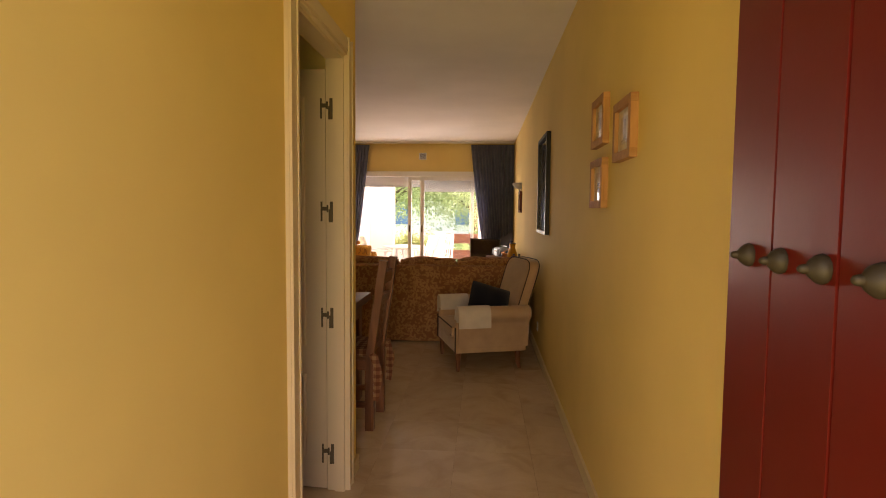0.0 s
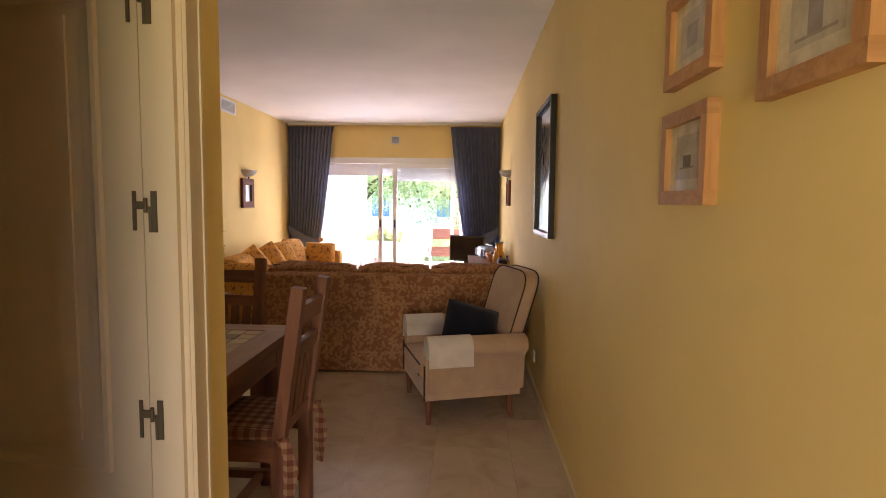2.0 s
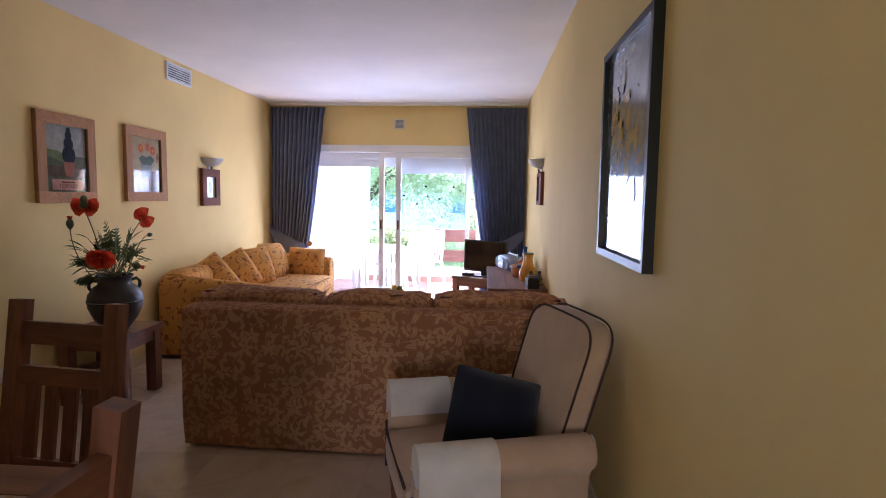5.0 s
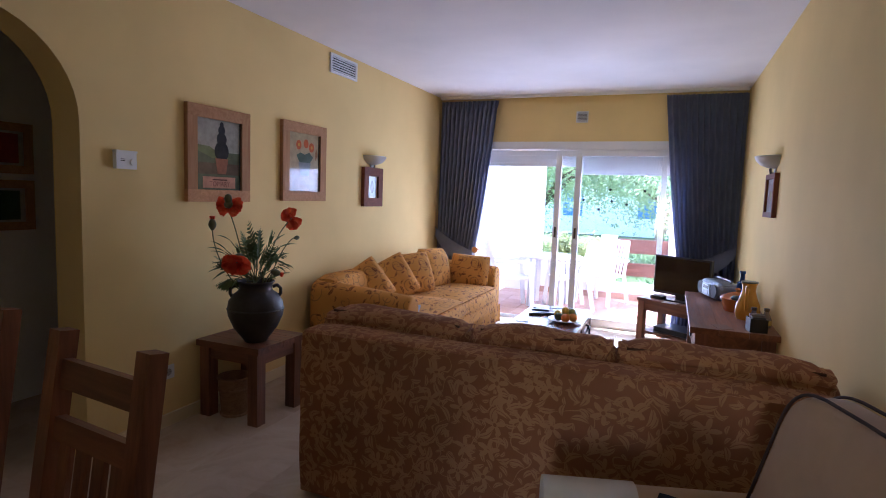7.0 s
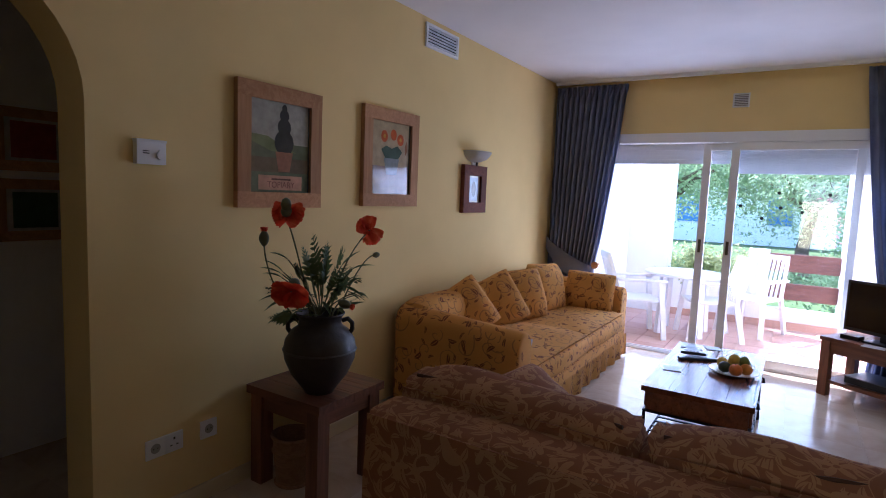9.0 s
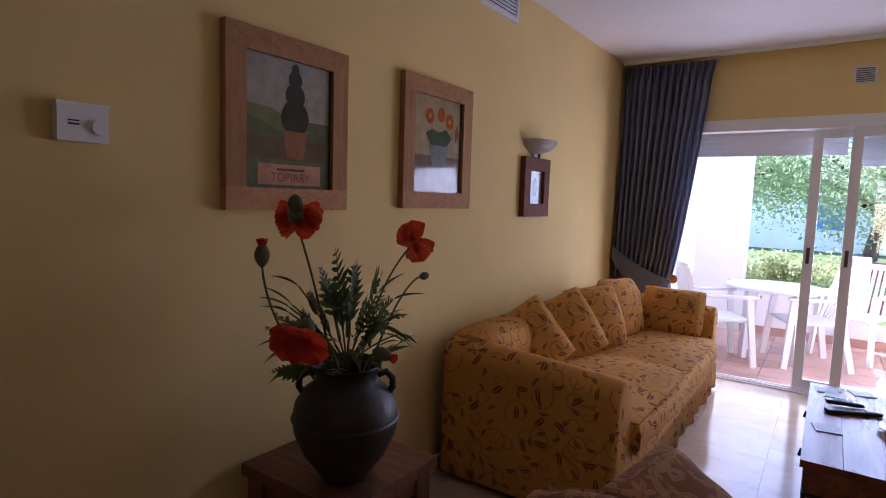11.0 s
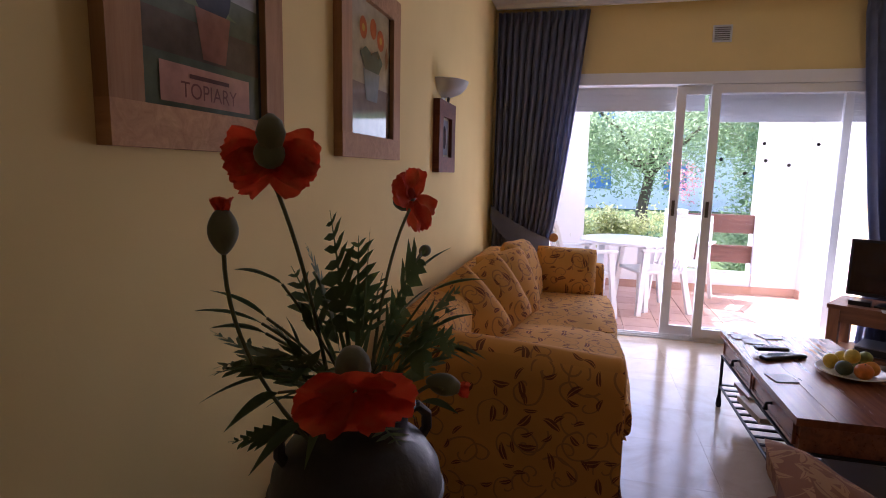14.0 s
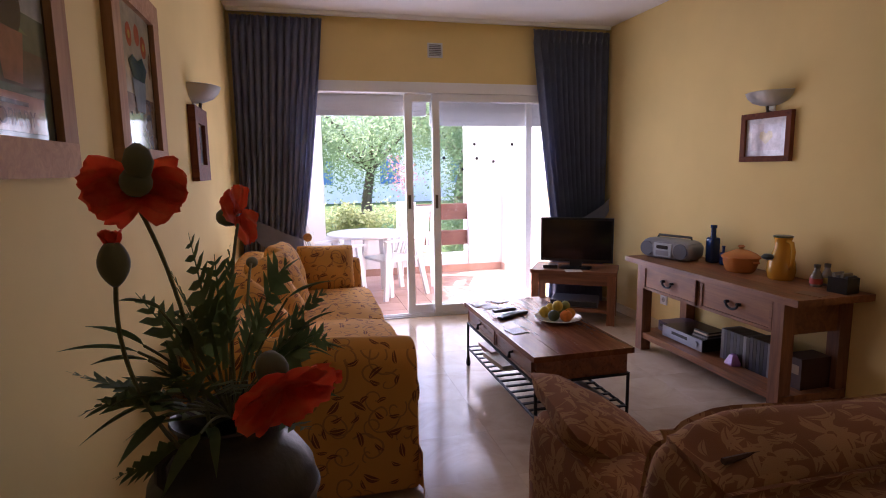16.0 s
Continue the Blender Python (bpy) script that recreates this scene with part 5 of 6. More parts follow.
def picture(m, w, h, border, depth, wood_h, wood_v, label, shapes, mount=None, group=""):
    """A framed print; local x along the wall, z up, -y out of the wall. shapes: (outline, colour) from the back to the front."""
    p = thing("picture_frame", m, label, "picture", group)
    for z0, z1 in ((-h / 2, -h / 2 + border), (h / 2 - border, h / 2)):
        part("frame_rail", boxes((-w / 2, w / 2, -depth, 0, z0, z1)), wood_h, p, "", 0.005)
    for x0, x1 in ((-w / 2, -w / 2 + border), (w / 2 - border, w / 2)):
        part("frame_stile", boxes((x0, x1, -depth + 0.0006, 0, -h / 2 + border, h / 2 - border)), wood_v, p, "", 0.005)
    iw, ih = w / 2 - border, h / 2 - border
    b = bmesh.new()
    flat(b, rect(-iw, iw, -ih, ih), -depth * 0.45)
    part("mount", b, ink(mount or (0.6, 0.58, 0.5)), p)
    for i, (o, c) in enumerate(shapes):
        b = bmesh.new()
        flat(b, o, -depth * 0.45 - 0.00025 * (i + 1))
        part("printed_shape", b, ink(c), p)
    return p


def words(text, size, m, material, parent):
    cu = bpy.data.curves.new("lettering", "FONT")
    cu.body, cu.size, cu.align_x, cu.align_y = text, size, "CENTER", "CENTER"
    tmp = bpy.data.objects.new("lettering", cu)
    scene.collection.objects.link(tmp)
    bpy.context.view_layer.update()
    me = bpy.data.meshes.new_from_object(tmp.evaluated_get(bpy.context.evaluated_depsgraph_get()))
    bpy.data.objects.remove(tmp)
    me.materials.clear()
    me.materials.append(material)
    o = new("lettering", me)
    o.parent = parent
    o.matrix_basis = m
    return o


LEFTW = lambda y, z: pose(XL, y, z, 0, 0, 90)     # hung on the left wall, facing the room
RIGHTW = lambda y, z: pose(XR, y, z, 0, 0, -90)

DK, GREY = (0.035, 0.04, 0.05), (0.30, 0.32, 0.30)
pt = picture(LEFTW(6.62, 1.611), 0.52, 0.58, 0.074, 0.03, PALEW, PALEW_Z, "limed oak framed print of a topiary tree in a pot", [
    (rect(-0.175, 0.175, -0.215, 0.225), (0.34, 0.34, 0.30)), (rect(-0.175, 0.175, -0.215, 0.02), (0.12, 0.14, 0.09)),
    ([(-0.175, 0.02), (-0.175, 0.055), (-0.08, 0.05), (0.02, 0.005), (0.10, -0.02), (-0.06, -0.02)], (0.17, 0.20, 0.10)), (rect(-0.175, 0.175, -0.12, -0.05), (0.13, 0.10, 0.07)),
    (disc(0.02, 0.025, 0.060, 0.062), DK), (disc(0.02, 0.10, 0.042, 0.042), DK), (disc(0.02, 0.155, 0.029, 0.030), DK), (disc(0.02, 0.19, 0.016, 0.018), DK),
    ([(-0.035, -0.02), (0.075, -0.02), (0.055, -0.115), (-0.015, -0.115)], (0.30, 0.14, 0.09)),
    (rect(-0.135, 0.135, -0.205, -0.135), (0.50, 0.27, 0.19))], (0.05, 0.06, 0.07))
words("TOPIARY", 0.042, pose(0.0, -0.0185, -0.181, 90, 0, 0), ink((0.20, 0.09, 0.07)), pt)
bar = bmesh.new()
flat(bar, rect(-0.06, 0.06, -0.157, -0.149), -0.0185)
part("lettering_bar", bar, ink((0.12, 0.06, 0.05)), pt)
OR, GRN = (0.42, 0.10, 0.03), (0.06, 0.10, 0.07)
picture(LEFTW(7.492, 1.625), 0.543, 0.59, 0.076, 0.03, PALEW, PALEW_Z, "limed oak framed print of orange flowers in a bowl", [
    (rect(-0.18, 0.18, -0.215, 0.22), (0.42, 0.34, 0.20)), (rect(-0.18, 0.18, -0.215, -0.05), (0.20, 0.14, 0.09)),
    (disc(-0.07, 0.13, 0.032, 0.036), OR), (disc(0.02, 0.145, 0.03, 0.034), OR), (disc(0.09, 0.12, 0.034, 0.036), OR), (disc(-0.07, 0.13, 0.012, 0.013), (0.5, 0.3, 0.05)), (disc(0.09, 0.12, 0.012, 0.013), (0.5, 0.3, 0.05)),
    ([(-0.10, 0.05), (-0.05, 0.075), (0.0, 0.06), (0.06, 0.08), (0.11, 0.045), (0.07, 0.0), (-0.06, 0.0)], GRN), ([(-0.075, 0.0), (0.08, 0.0), (0.055, -0.10), (-0.045, -0.10)], (0.22, 0.25, 0.24)),
    ([(0.14, 0.02), (0.165, 0.06), (0.155, 0.12), (0.135, 0.08)], (0.25, 0.12, 0.05))], (0.08, 0.07, 0.05))
MAHOG, MAHOG_Z = wood("mahogany_frame", (0.10, 0.028, 0.014), (0.24, 0.075, 0.03), 1, 0.65, 2.0, 0.25, 0.15), wood("mahogany_frame_upright", (0.10, 0.028, 0.014), (0.24, 0.075, 0.03), 2, 0.65, 2.0, 0.25, 0.15)
picture(LEFTW(8.546, 1.466), 0.352, 0.365, 0.08, 0.035, MAHOG, MAHOG_Z, "small mahogany framed picture under a wall lamp", [
    (rect(-0.075, 0.075, -0.09, 0.09), (0.30, 0.30, 0.34)), (disc(0.0, 0.0, 0.035, 0.06), (0.12, 0.09, 0.08))], (0.5, 0.42, 0.30))
picture(RIGHTW(8.315, 1.492), 0.38, 0.298, 0.035, 0.03, MAHOG, MAHOG_Z, "small brown framed picture with a pale heart", [
    (rect(-0.11, 0.11, -0.08, 0.08), (0.66, 0.60, 0.62)), ([(0.0, -0.045), (0.05, 0.0), (0.045, 0.03), (0.02, 0.038), (0.0, 0.02), (-0.02, 0.038), (-0.045, 0.03), (-0.05, 0.0)], (0.72, 0.62, 0.42))], (0.72, 0.70, 0.72))
for y, z, sk in ((2.895, 1.472, 0), (2.895, 1.747, 1), (2.445, 1.648, 2)):
    sh = [(rect(-0.065, 0.065, -0.05, 0.05), (0.52, 0.47, 0.40))]
    sh += [[(rect(-0.022, 0.022, -0.022, 0.004), (0.20, 0.17, 0.14)), (rect(-0.04, 0.04, -0.026, -0.022), (0.3, 0.25, 0.2))], [(rect(-0.03, 0.03, -0.03, 0.02), (0.35, 0.33, 0.30))], [(rect(-0.02, 0.015, -0.035, 0.04), (0.30, 0.27, 0.25)), (rect(-0.05, 0.05, -0.04, -0.035), (0.35, 0.3, 0.26))]][sk]
    picture(RIGHTW(y, z), 0.262, 0.216 if sk < 2 else 0.222, 0.032, 0.028, PALEW, PALEW_Z, "small limed oak framed pencil sketch", sh, (0.66, 0.60, 0.48), "corridor sketches")
YEL = (0.22, 0.165, 0.065)
picture(RIGHTW(5.214, 1.578), 0.70, 0.832, 0.028, 0.035, IRON, IRON, "large black framed poster of yellow flowers behind glass", [
    (rect(-0.33, 0.33, -0.39, 0.39), (0.13, 0.15, 0.17))] + [([(0.02 + 0.13 * math.cos(a + d) * s + cx, cz + 0.13 * math.sin(a + d) * s) for d, s in ((-0.35, 0.4), (-0.2, 0.9), (0, 1.1), (0.2, 0.9), (0.35, 0.4))], YEL)
    for cx, cz in ((-0.02, 0.02), (0.10, -0.06), (-0.10, 0.17)) for a in (0.2, 1.3, 2.5, 3.6, 4.9)], (0.20, 0.22, 0.24))
picture(pose(-3.88, 6.02, 1.605, 0, 0, 90), 0.36, 0.31, 0.05, 0.025, PALEW, PALEW_Z, "framed red print in the unlit hall", [(rect(-0.1, 0.1, -0.09, 0.09), (0.30, 0.05, 0.03))], (0.5, 0.46, 0.38), "hall prints")
picture(pose(-3.88, 6.02, 1.255, 0, 0, 90), 0.36, 0.31, 0.05, 0.025, PALEW, PALEW_Z, "framed green print in the unlit hall", [(rect(-0.1, 0.1, -0.09, 0.09), (0.05, 0.10, 0.05))], (0.5, 0.46, 0.38), "hall prints")


def wall_lamp(m):
    l = thing("wall_lamp", m, "white plaster uplighter bowl on a small bracket, unlit", "wall lamp", "wall lamps")
    bm = bmesh.new()
    prof = [(0.012, 0.0), (0.065, 0.007), (0.115, 0.025), (0.146, 0.053), (0.160, 0.082), (0.152, 0.085), (0.105, 0.038), (0.012, 0.014)]
    n, rings = 24, []
    for r, z in prof:
        rings.append([bm.verts.new((r * math.cos(math.pi * j / n), -max(0.0, r * math.sin(math.pi * j / n)) * 0.85, z)) for j in range(n + 1)])
    for r0, r1 in zip(rings, rings[1:]):
        for j in range(n):
            bm.faces.new((r0[j], r0[j + 1], r1[j + 1], r1[j]))
    bmesh.ops.solidify(bm, geom=bm.faces, thickness=0.004)
    part("bowl", bm, PLASTER, l, "white half bowl")
    b = bmesh.new()
    tube(b, [(0, -0.002, -0.035), (0, -0.03, -0.03), (0, -0.035, 0.002)], 0.009, 8)
    part("bracket", b, BRONZE, l)
    part("back_plate", boxes((-0.03, 0.03, -0.008, 0, -0.05, 0.06)), PLASTER, l, "", 0.003)
    return l


PLASTER = paint("lamp_plaster", (0.80, 0.77, 0.72), 0.6)
wl1 = wall_lamp(pose(XL, 8.55, 1.672, 0, 0, 90))
copy_thing(wl1, pose(XR, 8.30, 1.675, 0, 0, -90))


def grille():
    g = thing("air_grille", LEFTW(8.037, 2.462), "white air-conditioning grille with horizontal louvres", "vent")
    part("frame", boxes((-0.205, 0.205, -0.014, 0, 0.060, 0.078), (-0.205, 0.205, -0.014, 0, -0.078, -0.060), (-0.205, -0.185, -0.014, 0, -0.060, 0.060), (0.185, 0.205, -0.014, 0, -0.060, 0.060)), WHITE_ALU, g, "", 0.002)
    part("backing", boxes((-0.185, 0.185, -0.002, 0, -0.060, 0.060)), PLASTIC_BLACK, g)
    for i in range(6):
        z = -0.050 + i * 0.020
        part("slat", beams(((-0.185, -0.008, z), (0.185, -0.008, z), 0.012, 0.003, (0, 0.6, 1))), WHITE_ALU, g)


grille()
th = thing("thermostat", LEFTW(5.967, 1.534), "white room thermostat with a dial", "thermostat")
part("case", boxes((-0.058, 0.058, -0.028, 0, -0.045, 0.045)), PLASTIC_WHITE, th, "", 0.004)
part("dial", tube(bmesh.new(), [(0.035, -0.028, -0.008), (0.035, -0.037, -0.008)], 0.018, 20), PLASTIC_WHITE, th, "round dial")
part("slot", boxes((-0.035, -0.01, -0.0295, -0.028, -0.005, -0.001), (-0.035, -0.01, -0.0295, -0.028, 0.004, 0.007)), PLASTIC_BLACK, th)
part("hood", boxes((-0.06, 0.06, -0.032, 0, 0.040, 0.050)), PLASTIC_WHITE, th, "", 0.003)


def socket(m, british=False):
    s = thing("wall_socket", m, "white plastic wall socket", "socket", "wall sockets")
    part("plate", boxes((-0.04, 0.04, -0.009, 0, -0.04, 0.04)), PLASTIC_WHITE, s, "", 0.003)
    if british:
        for a in ((-0.004, 0.004, -0.0096, -0.009, 0.012, 0.022), (-0.018, -0.009, -0.0096, -0.009, -0.014, -0.009), (0.009, 0.018, -0.0096, -0.009, -0.014, -0.009)):
            part("slot", boxes(a), PLASTIC_BLACK, s)
    else:
        part("well", tube(bmesh.new(), [(0, -0.0096, 0), (0, -0.009, 0)], 0.021, 20), mat("socket_shade", (0.35, 0.34, 0.32), 0.5), s)
        for x in (-0.009, 0.009):
            part("hole", tube(bmesh.new(), [(x, -0.0101, 0), (x, -0.0096, 0)], 0.003, 8), PLASTIC_BLACK, s)


socket(LEFTW(5.98, 0.322))
socket(LEFTW(6.062, 0.322), True)
socket(LEFTW(6.228, 0.324))
socket(RIGHTW(5.61, 0.262))
socket(RIGHTW(9.44, 0.365))
socket(RIGHTW(9.56, 0.365))
socket(RIGHTW(9.24, 0.26))


# ---- vase of poppies ----
CLAY = mat("black_clay", (0.022, 0.020, 0.020), 0.5)
kc = Nodes(CLAY)
kc.base(kc.ramp(kc.noise(kc.coord(), 9.0, 5).outputs["Fac"], [(0.3, (0.016, 0.014, 0.014)), (0.7, (0.045, 0.04, 0.04))]))
kc.bump(kc.noise(kc.coord(), 45.0, 4).outputs["Fac"], 0.35, 0.004)
VX, VY, VZ = -2.40, 6.57, 0.481
vase = thing("vase", pose(VX, VY, VZ), "round black clay vase with two handles, on the side table", "vase")
vb = bmesh.new()
lathe(vb, [(0.066, 0.0), (0.072, 0.012), (0.085, 0.03), (0.13, 0.09), (0.160, 0.16), (0.166, 0.205), (0.158, 0.25), (0.132, 0.29), (0.103, 0.312), (0.096, 0.325), (0.098, 0.352), (0.112, 0.37), (0.110, 0.375), (0.09, 0.352), (0.086, 0.32), (0.12, 0.27), (0.12, 0.1), (0.02, 0.05)], 40)
part("body", vb, CLAY, vase)
part("rim_band", lathe(bmesh.new(), [(0.1655, 0.198), (0.170, 0.204), (0.1655, 0.21)], 40), CLAY, vase)
for a in (40, 220):
    ca, sa = math.cos(radians(a)), math.sin(radians(a))
    part("handle", tube(bmesh.new(), [(r * ca, r * sa, z) for r, z in ((0.098, 0.335), (0.125, 0.345), (0.145, 0.325), (0.146, 0.295), (0.135, 0.28))], 0.011, 8), CLAY, vase, "small loop handle")

STEM = cloth("hairy_stem", (0.15, 0.155, 0.065), 0.8, 200)
POD = cloth("green_pod", (0.15, 0.155, 0.085), 0.8, 120)
FLEAF = mat("poppy_leaf", (0.035, 0.07, 0.022), 0.6)
kf = Nodes(FLEAF)
kf.base(kf.ramp(kf.noise(kf.coord(), 14.0, 3).outputs["Fac"], [(0.3, (0.10, 0.14, 0.065)), (0.7, (0.21, 0.26, 0.125))]))
ftr = kf.add("ShaderNodeBsdfTranslucent", {"Color": (0.22, 0.30, 0.09, 1)})
fmx = kf.add("ShaderNodeMixShader", {0: 0.3})
kf.t.links.new(kf.b.outputs[0], fmx.inputs[1])
kf.t.links.new(ftr.outputs[0], fmx.inputs[2])
kf.t.links.new(fmx.outputs[0], kf.t.nodes["Material Output"].inputs["Surface"])
PETAL = mat("orange_red_petal", (0.62, 0.07, 0.02), 0.6)
kp = Nodes(PETAL)
pf = kp.noise(kp.coord(), 16.0, 4).outputs["Fac"]
kp.base(kp.ramp(pf, [(0.3, (0.64, 0.055, 0.022)), (0.5, (0.80, 0.13, 0.04)), (0.72, (0.86, 0.32, 0.10))]))
ptr = kp.add("ShaderNodeBsdfTranslucent", {"Color": (0.85, 0.12, 0.03, 1)})
pmx = kp.add("ShaderNodeMixShader", {0: 0.35})
kp.t.links.new(kp.b.outputs[0], pmx.inputs[1])
kp.t.links.new(ptr.outputs[0], pmx.inputs[2])
kp.t.links.new(pmx.outputs[0], kp.t.nodes["Material Output"].inputs["Surface"])

bouquet = thing("poppy_bouquet", HERE, "orange-red poppies with buds and ferny leaves standing in the vase", "flowers")
NECK = Vector((VX, VY, VZ + 0.36))


def arc(a, b, sag, n=10):
    a, b = Vector(a), Vector(b)
    mid = a.lerp(b, 0.5) + Vector(sag)
    return [a * (1 - u) ** 2 + mid * 2 * u * (1 - u) + b * u * u for u in [i / n for i in range(n + 1)]]


def stem(tip, sag, r=0.004, base=(0, 0, 0)):
    part("stem", tube(bmesh.new(), arc(NECK + Vector(base) - Vector((0, 0, 0.1)), tip, sag, 14), [r * 1.2] * 5 + [r] * 10, 7), STEM, bouquet, "hairy green stem")


def petal(m, w, h, seed, curl=0.25, base=0.18):
    bm = bmesh.new()
    n, k = 14, 9
    rows = []
    for j in range(k + 1):
        v = j / k
        row = []
        for i in range(n + 1):
            u = -1 + 2 * i / n
            half = w / 2 * (base + (1 - base) * math.sin(min(1.0, v * 1.15) * math.pi / 2))
            rag = 1 + (0.10 * noise.noise(Vector((u * 4, seed, 0))) + 0.11 * noise.noise(Vector((u * 11, seed, 3)))) * v
            z = v * h * rag * (1 - 0.16 * u * u)
            y = curl * h * v * v + 0.14 * h * noise.noise(Vector((u * 1.7 + seed, v * 2.2, seed * 2))) + 0.05 * h * noise.noise(Vector((u * 6 + seed, v * 5, 1)))
            row.append(bm.verts.new((u * half, y - 0.18 * h * u * u * v, z)))
        rows.append(row)
    for r0, r1 in zip(rows, rows[1:]):
        for i in range(n):
            bm.faces.new((r0[i], r0[i + 1], r1[i + 1], r1[i]))
    bmesh.ops.solidify(bm, geom=bm.faces, thickness=0.0012)
    bm.transform(m)
    return bm


def poppy(at, facing, size, angles, droop, seed, pod_at=0.02, long=0.62, base_w=0.18):
    """facing: the way the open flower looks."""
    f = new("poppy")
    f.parent = bouquet
    tagged(f, "open orange-red poppy")
    base = Matrix.Translation(at) @ Vector(facing).to_track_quat("Z", "Y").to_matrix().to_4x4()
    for i, a in enumerate(angles):
        part("petal", petal(base @ pose(0, 0, 0, 0, 0, a) @ pose(0, 0.004, 0, -droop - 8 * (i % 2), 0, 0), size * 0.95, size * long, seed + i * 1.7, 0.25, base_w), PETAL, f, "crumpled petal", 0, 2, 80)
    b = lathe(bmesh.new(), [(0.004, -0.034), (0.016, -0.028), (0.024, -0.012), (0.025, 0.004), (0.018, 0.018), (0.006, 0.022)], 14)
    b.transform(base @ Matrix.Translation((0, 0, pod_at)))
    part("seed_pod", b, POD, f, "grey-green seed pod", 0, 2, 60)


def bud(at, up, size, tip):
    f = new("poppy_bud")
    f.parent = bouquet
    base = Matrix.Translation(at) @ Vector(up).to_track_quat("Z", "Y").to_matrix().to_4x4()
    b = lathe(bmesh.new(), [(size * (0.1 + 0.46 * math.sin(math.pi * q / 13) ** 0.8), size * (-1 + 1.68 * q / 12)) for q in range(13)], 18)
    b.transform(base)
    part("calyx", b, POD, f, "hairy green bud", 0, 2, 60)
    if tip:
        for i in range(3):
            part("petal", petal(base @ Matrix.Translation((0, 0, size * 0.4)) @ pose(0, 0, 0, 0, 0, 120 * i) @ pose(0, 0, 0, -12, 0, 0), size * 0.8, size * 0.8, i + 5.0), PETAL, f, "", 0, 2, 80)


F1, F2, F3 = Vector((-2.504, 6.459, 1.304)), Vector((-2.393, 6.893, 1.222)), Vector((-2.284, 6.284, 0.961))
B1, B2, B3 = Vector((-2.51, 6.335, 1.203)), Vector((-2.372, 6.93, 1.098)), Vector((-2.22, 6.538, 0.921))
stem(F1 - Vector((0, 0, 0.03)), (0.03, -0.03, 0.1), 0.0036, (-0.03, -0.01, 0))
stem(F2 - Vector((0.0, 0.03, 0.02)), (-0.02, -0.06, 0.08), 0.0036, (0.01, 0.03, 0))
stem(F3 + Vector((-0.01, 0.03, 0.02)), (0.02, -0.02, 0.20), 0.0036, (0.03, -0.03, 0))
stem(B1 - Vector((0, 0, 0.034)), (-0.07, -0.06, 0.02), 0.0034, (-0.04, -0.03, 0))
stem(B2 - Vector((0.0, 0.03, 0.0)), (0.0, 0.02, 0.15), 0.0035, (0.02, 0.04, 0))
stem(B3 - Vector((0.0, 0.02, 0.0)), (0.02, -0.02, 0.12), 0.0035, (0.04, 0.0, 0))
poppy(F1 + Vector((0, 0, 0.008)), (0.30, -0.90, 0.15), 0.086, (86, 108, 130, -86, -108, -130), 76, 1.0, 0.012, 0.84, 0.62)
b1p = lathe(bmesh.new(), [(0.004, -0.03), (0.018, -0.02), (0.024, 0.0), (0.018, 0.02), (0.005, 0.03)], 14)
b1p.transform(Matrix.Translation(F1 + Vector((0.012, -0.02, 0.042))))
part("seed_pod", b1p, POD, bouquet, "grey-green seed pod", 0, 2, 60)
poppy(F2, (0.72, -0.35, 0.10), 0.088, (10, 62, 176, 232), 66, 7.0, -0.025, 0.80, 0.45)
poppy(F3 + Vector((0.0, 0.0, 0.04)), (0.35, -0.72, -0.58), 0.104, (0, 58, 120, 180, 235, 300), 58, 12.0, -0.036, 0.72, 0.5)
bud(B1, (0, 0, 1), 0.039, True)
bud(B2, (0.1, 0.9, 0.1), 0.026, False)
bud(B3, (0.75, 0.25, -0.2), 0.036, True)


def fern_leaf(base, tip, width, seed, lobes=7):
    """A deeply cut leaf along a curved rib."""
    rng = random.Random(seed)
    base, tip = Vector(base), Vector(tip)
    d = tip - base
    rib = arc(base, tip, Vector((0, 0, 0.10 * d.length + rng.uniform(-0.03, 0.05))), lobes * 2)
    side = d.cross(Vector((0, 0, 1)))
    side = side.normalized() if side.length > 1e-4 else Vector((1, 0, 0))
    side = (side + Vector((rng.gauss(0, 0.4), rng.gauss(0, 0.4), rng.gauss(0, 0.5)))).normalized()
    bm = bmesh.new()
    for i in range(2, len(rib) - 1):
        u = i / (len(rib) - 1)
        L = width * (math.sin(math.pi * min(1, u * 0.9 + 0.12)) ** 0.7) * rng.uniform(0.75, 1.15)
        fwd = (rib[i + 1] - rib[i - 1]).normalized()
        for s in (-1, 1):
            if rng.random() < 0.1:
                continue
            t = rib[i] + side * s * L + fwd * L * 0.7 + Vector((0, 0, rng.gauss(0, 0.1) * L))
            m1 = rib[i].lerp(t, 0.45)
            a = bm.verts.new(rib[i] - fwd * L * 0.18)
            b = bm.verts.new(m1 - fwd * L * 0.26)
            c = bm.verts.new(t)
            e = bm.verts.new(m1 + fwd * L * 0.32)
            g = bm.verts.new(rib[i] + fwd * L * 0.26)
            bm.faces.new((a, b, c, e, g))
    for i in range(len(rib) - 1):
        w0, w1 = width * 0.13 * (1 - i / len(rib)), width * 0.13 * (1 - (i + 1) / len(rib))
        q = [rib[i] - side * w0, rib[i + 1] - side * w1, rib[i + 1] + side * w1, rib[i] + side * w0]
        bm.faces.new([bm.verts.new(p) for p in q])
    bmesh.ops.solidify(bm, geom=bm.faces, thickness=0.0008)
    part("leaf", bm, FLEAF, bouquet, "deeply cut green leaf")


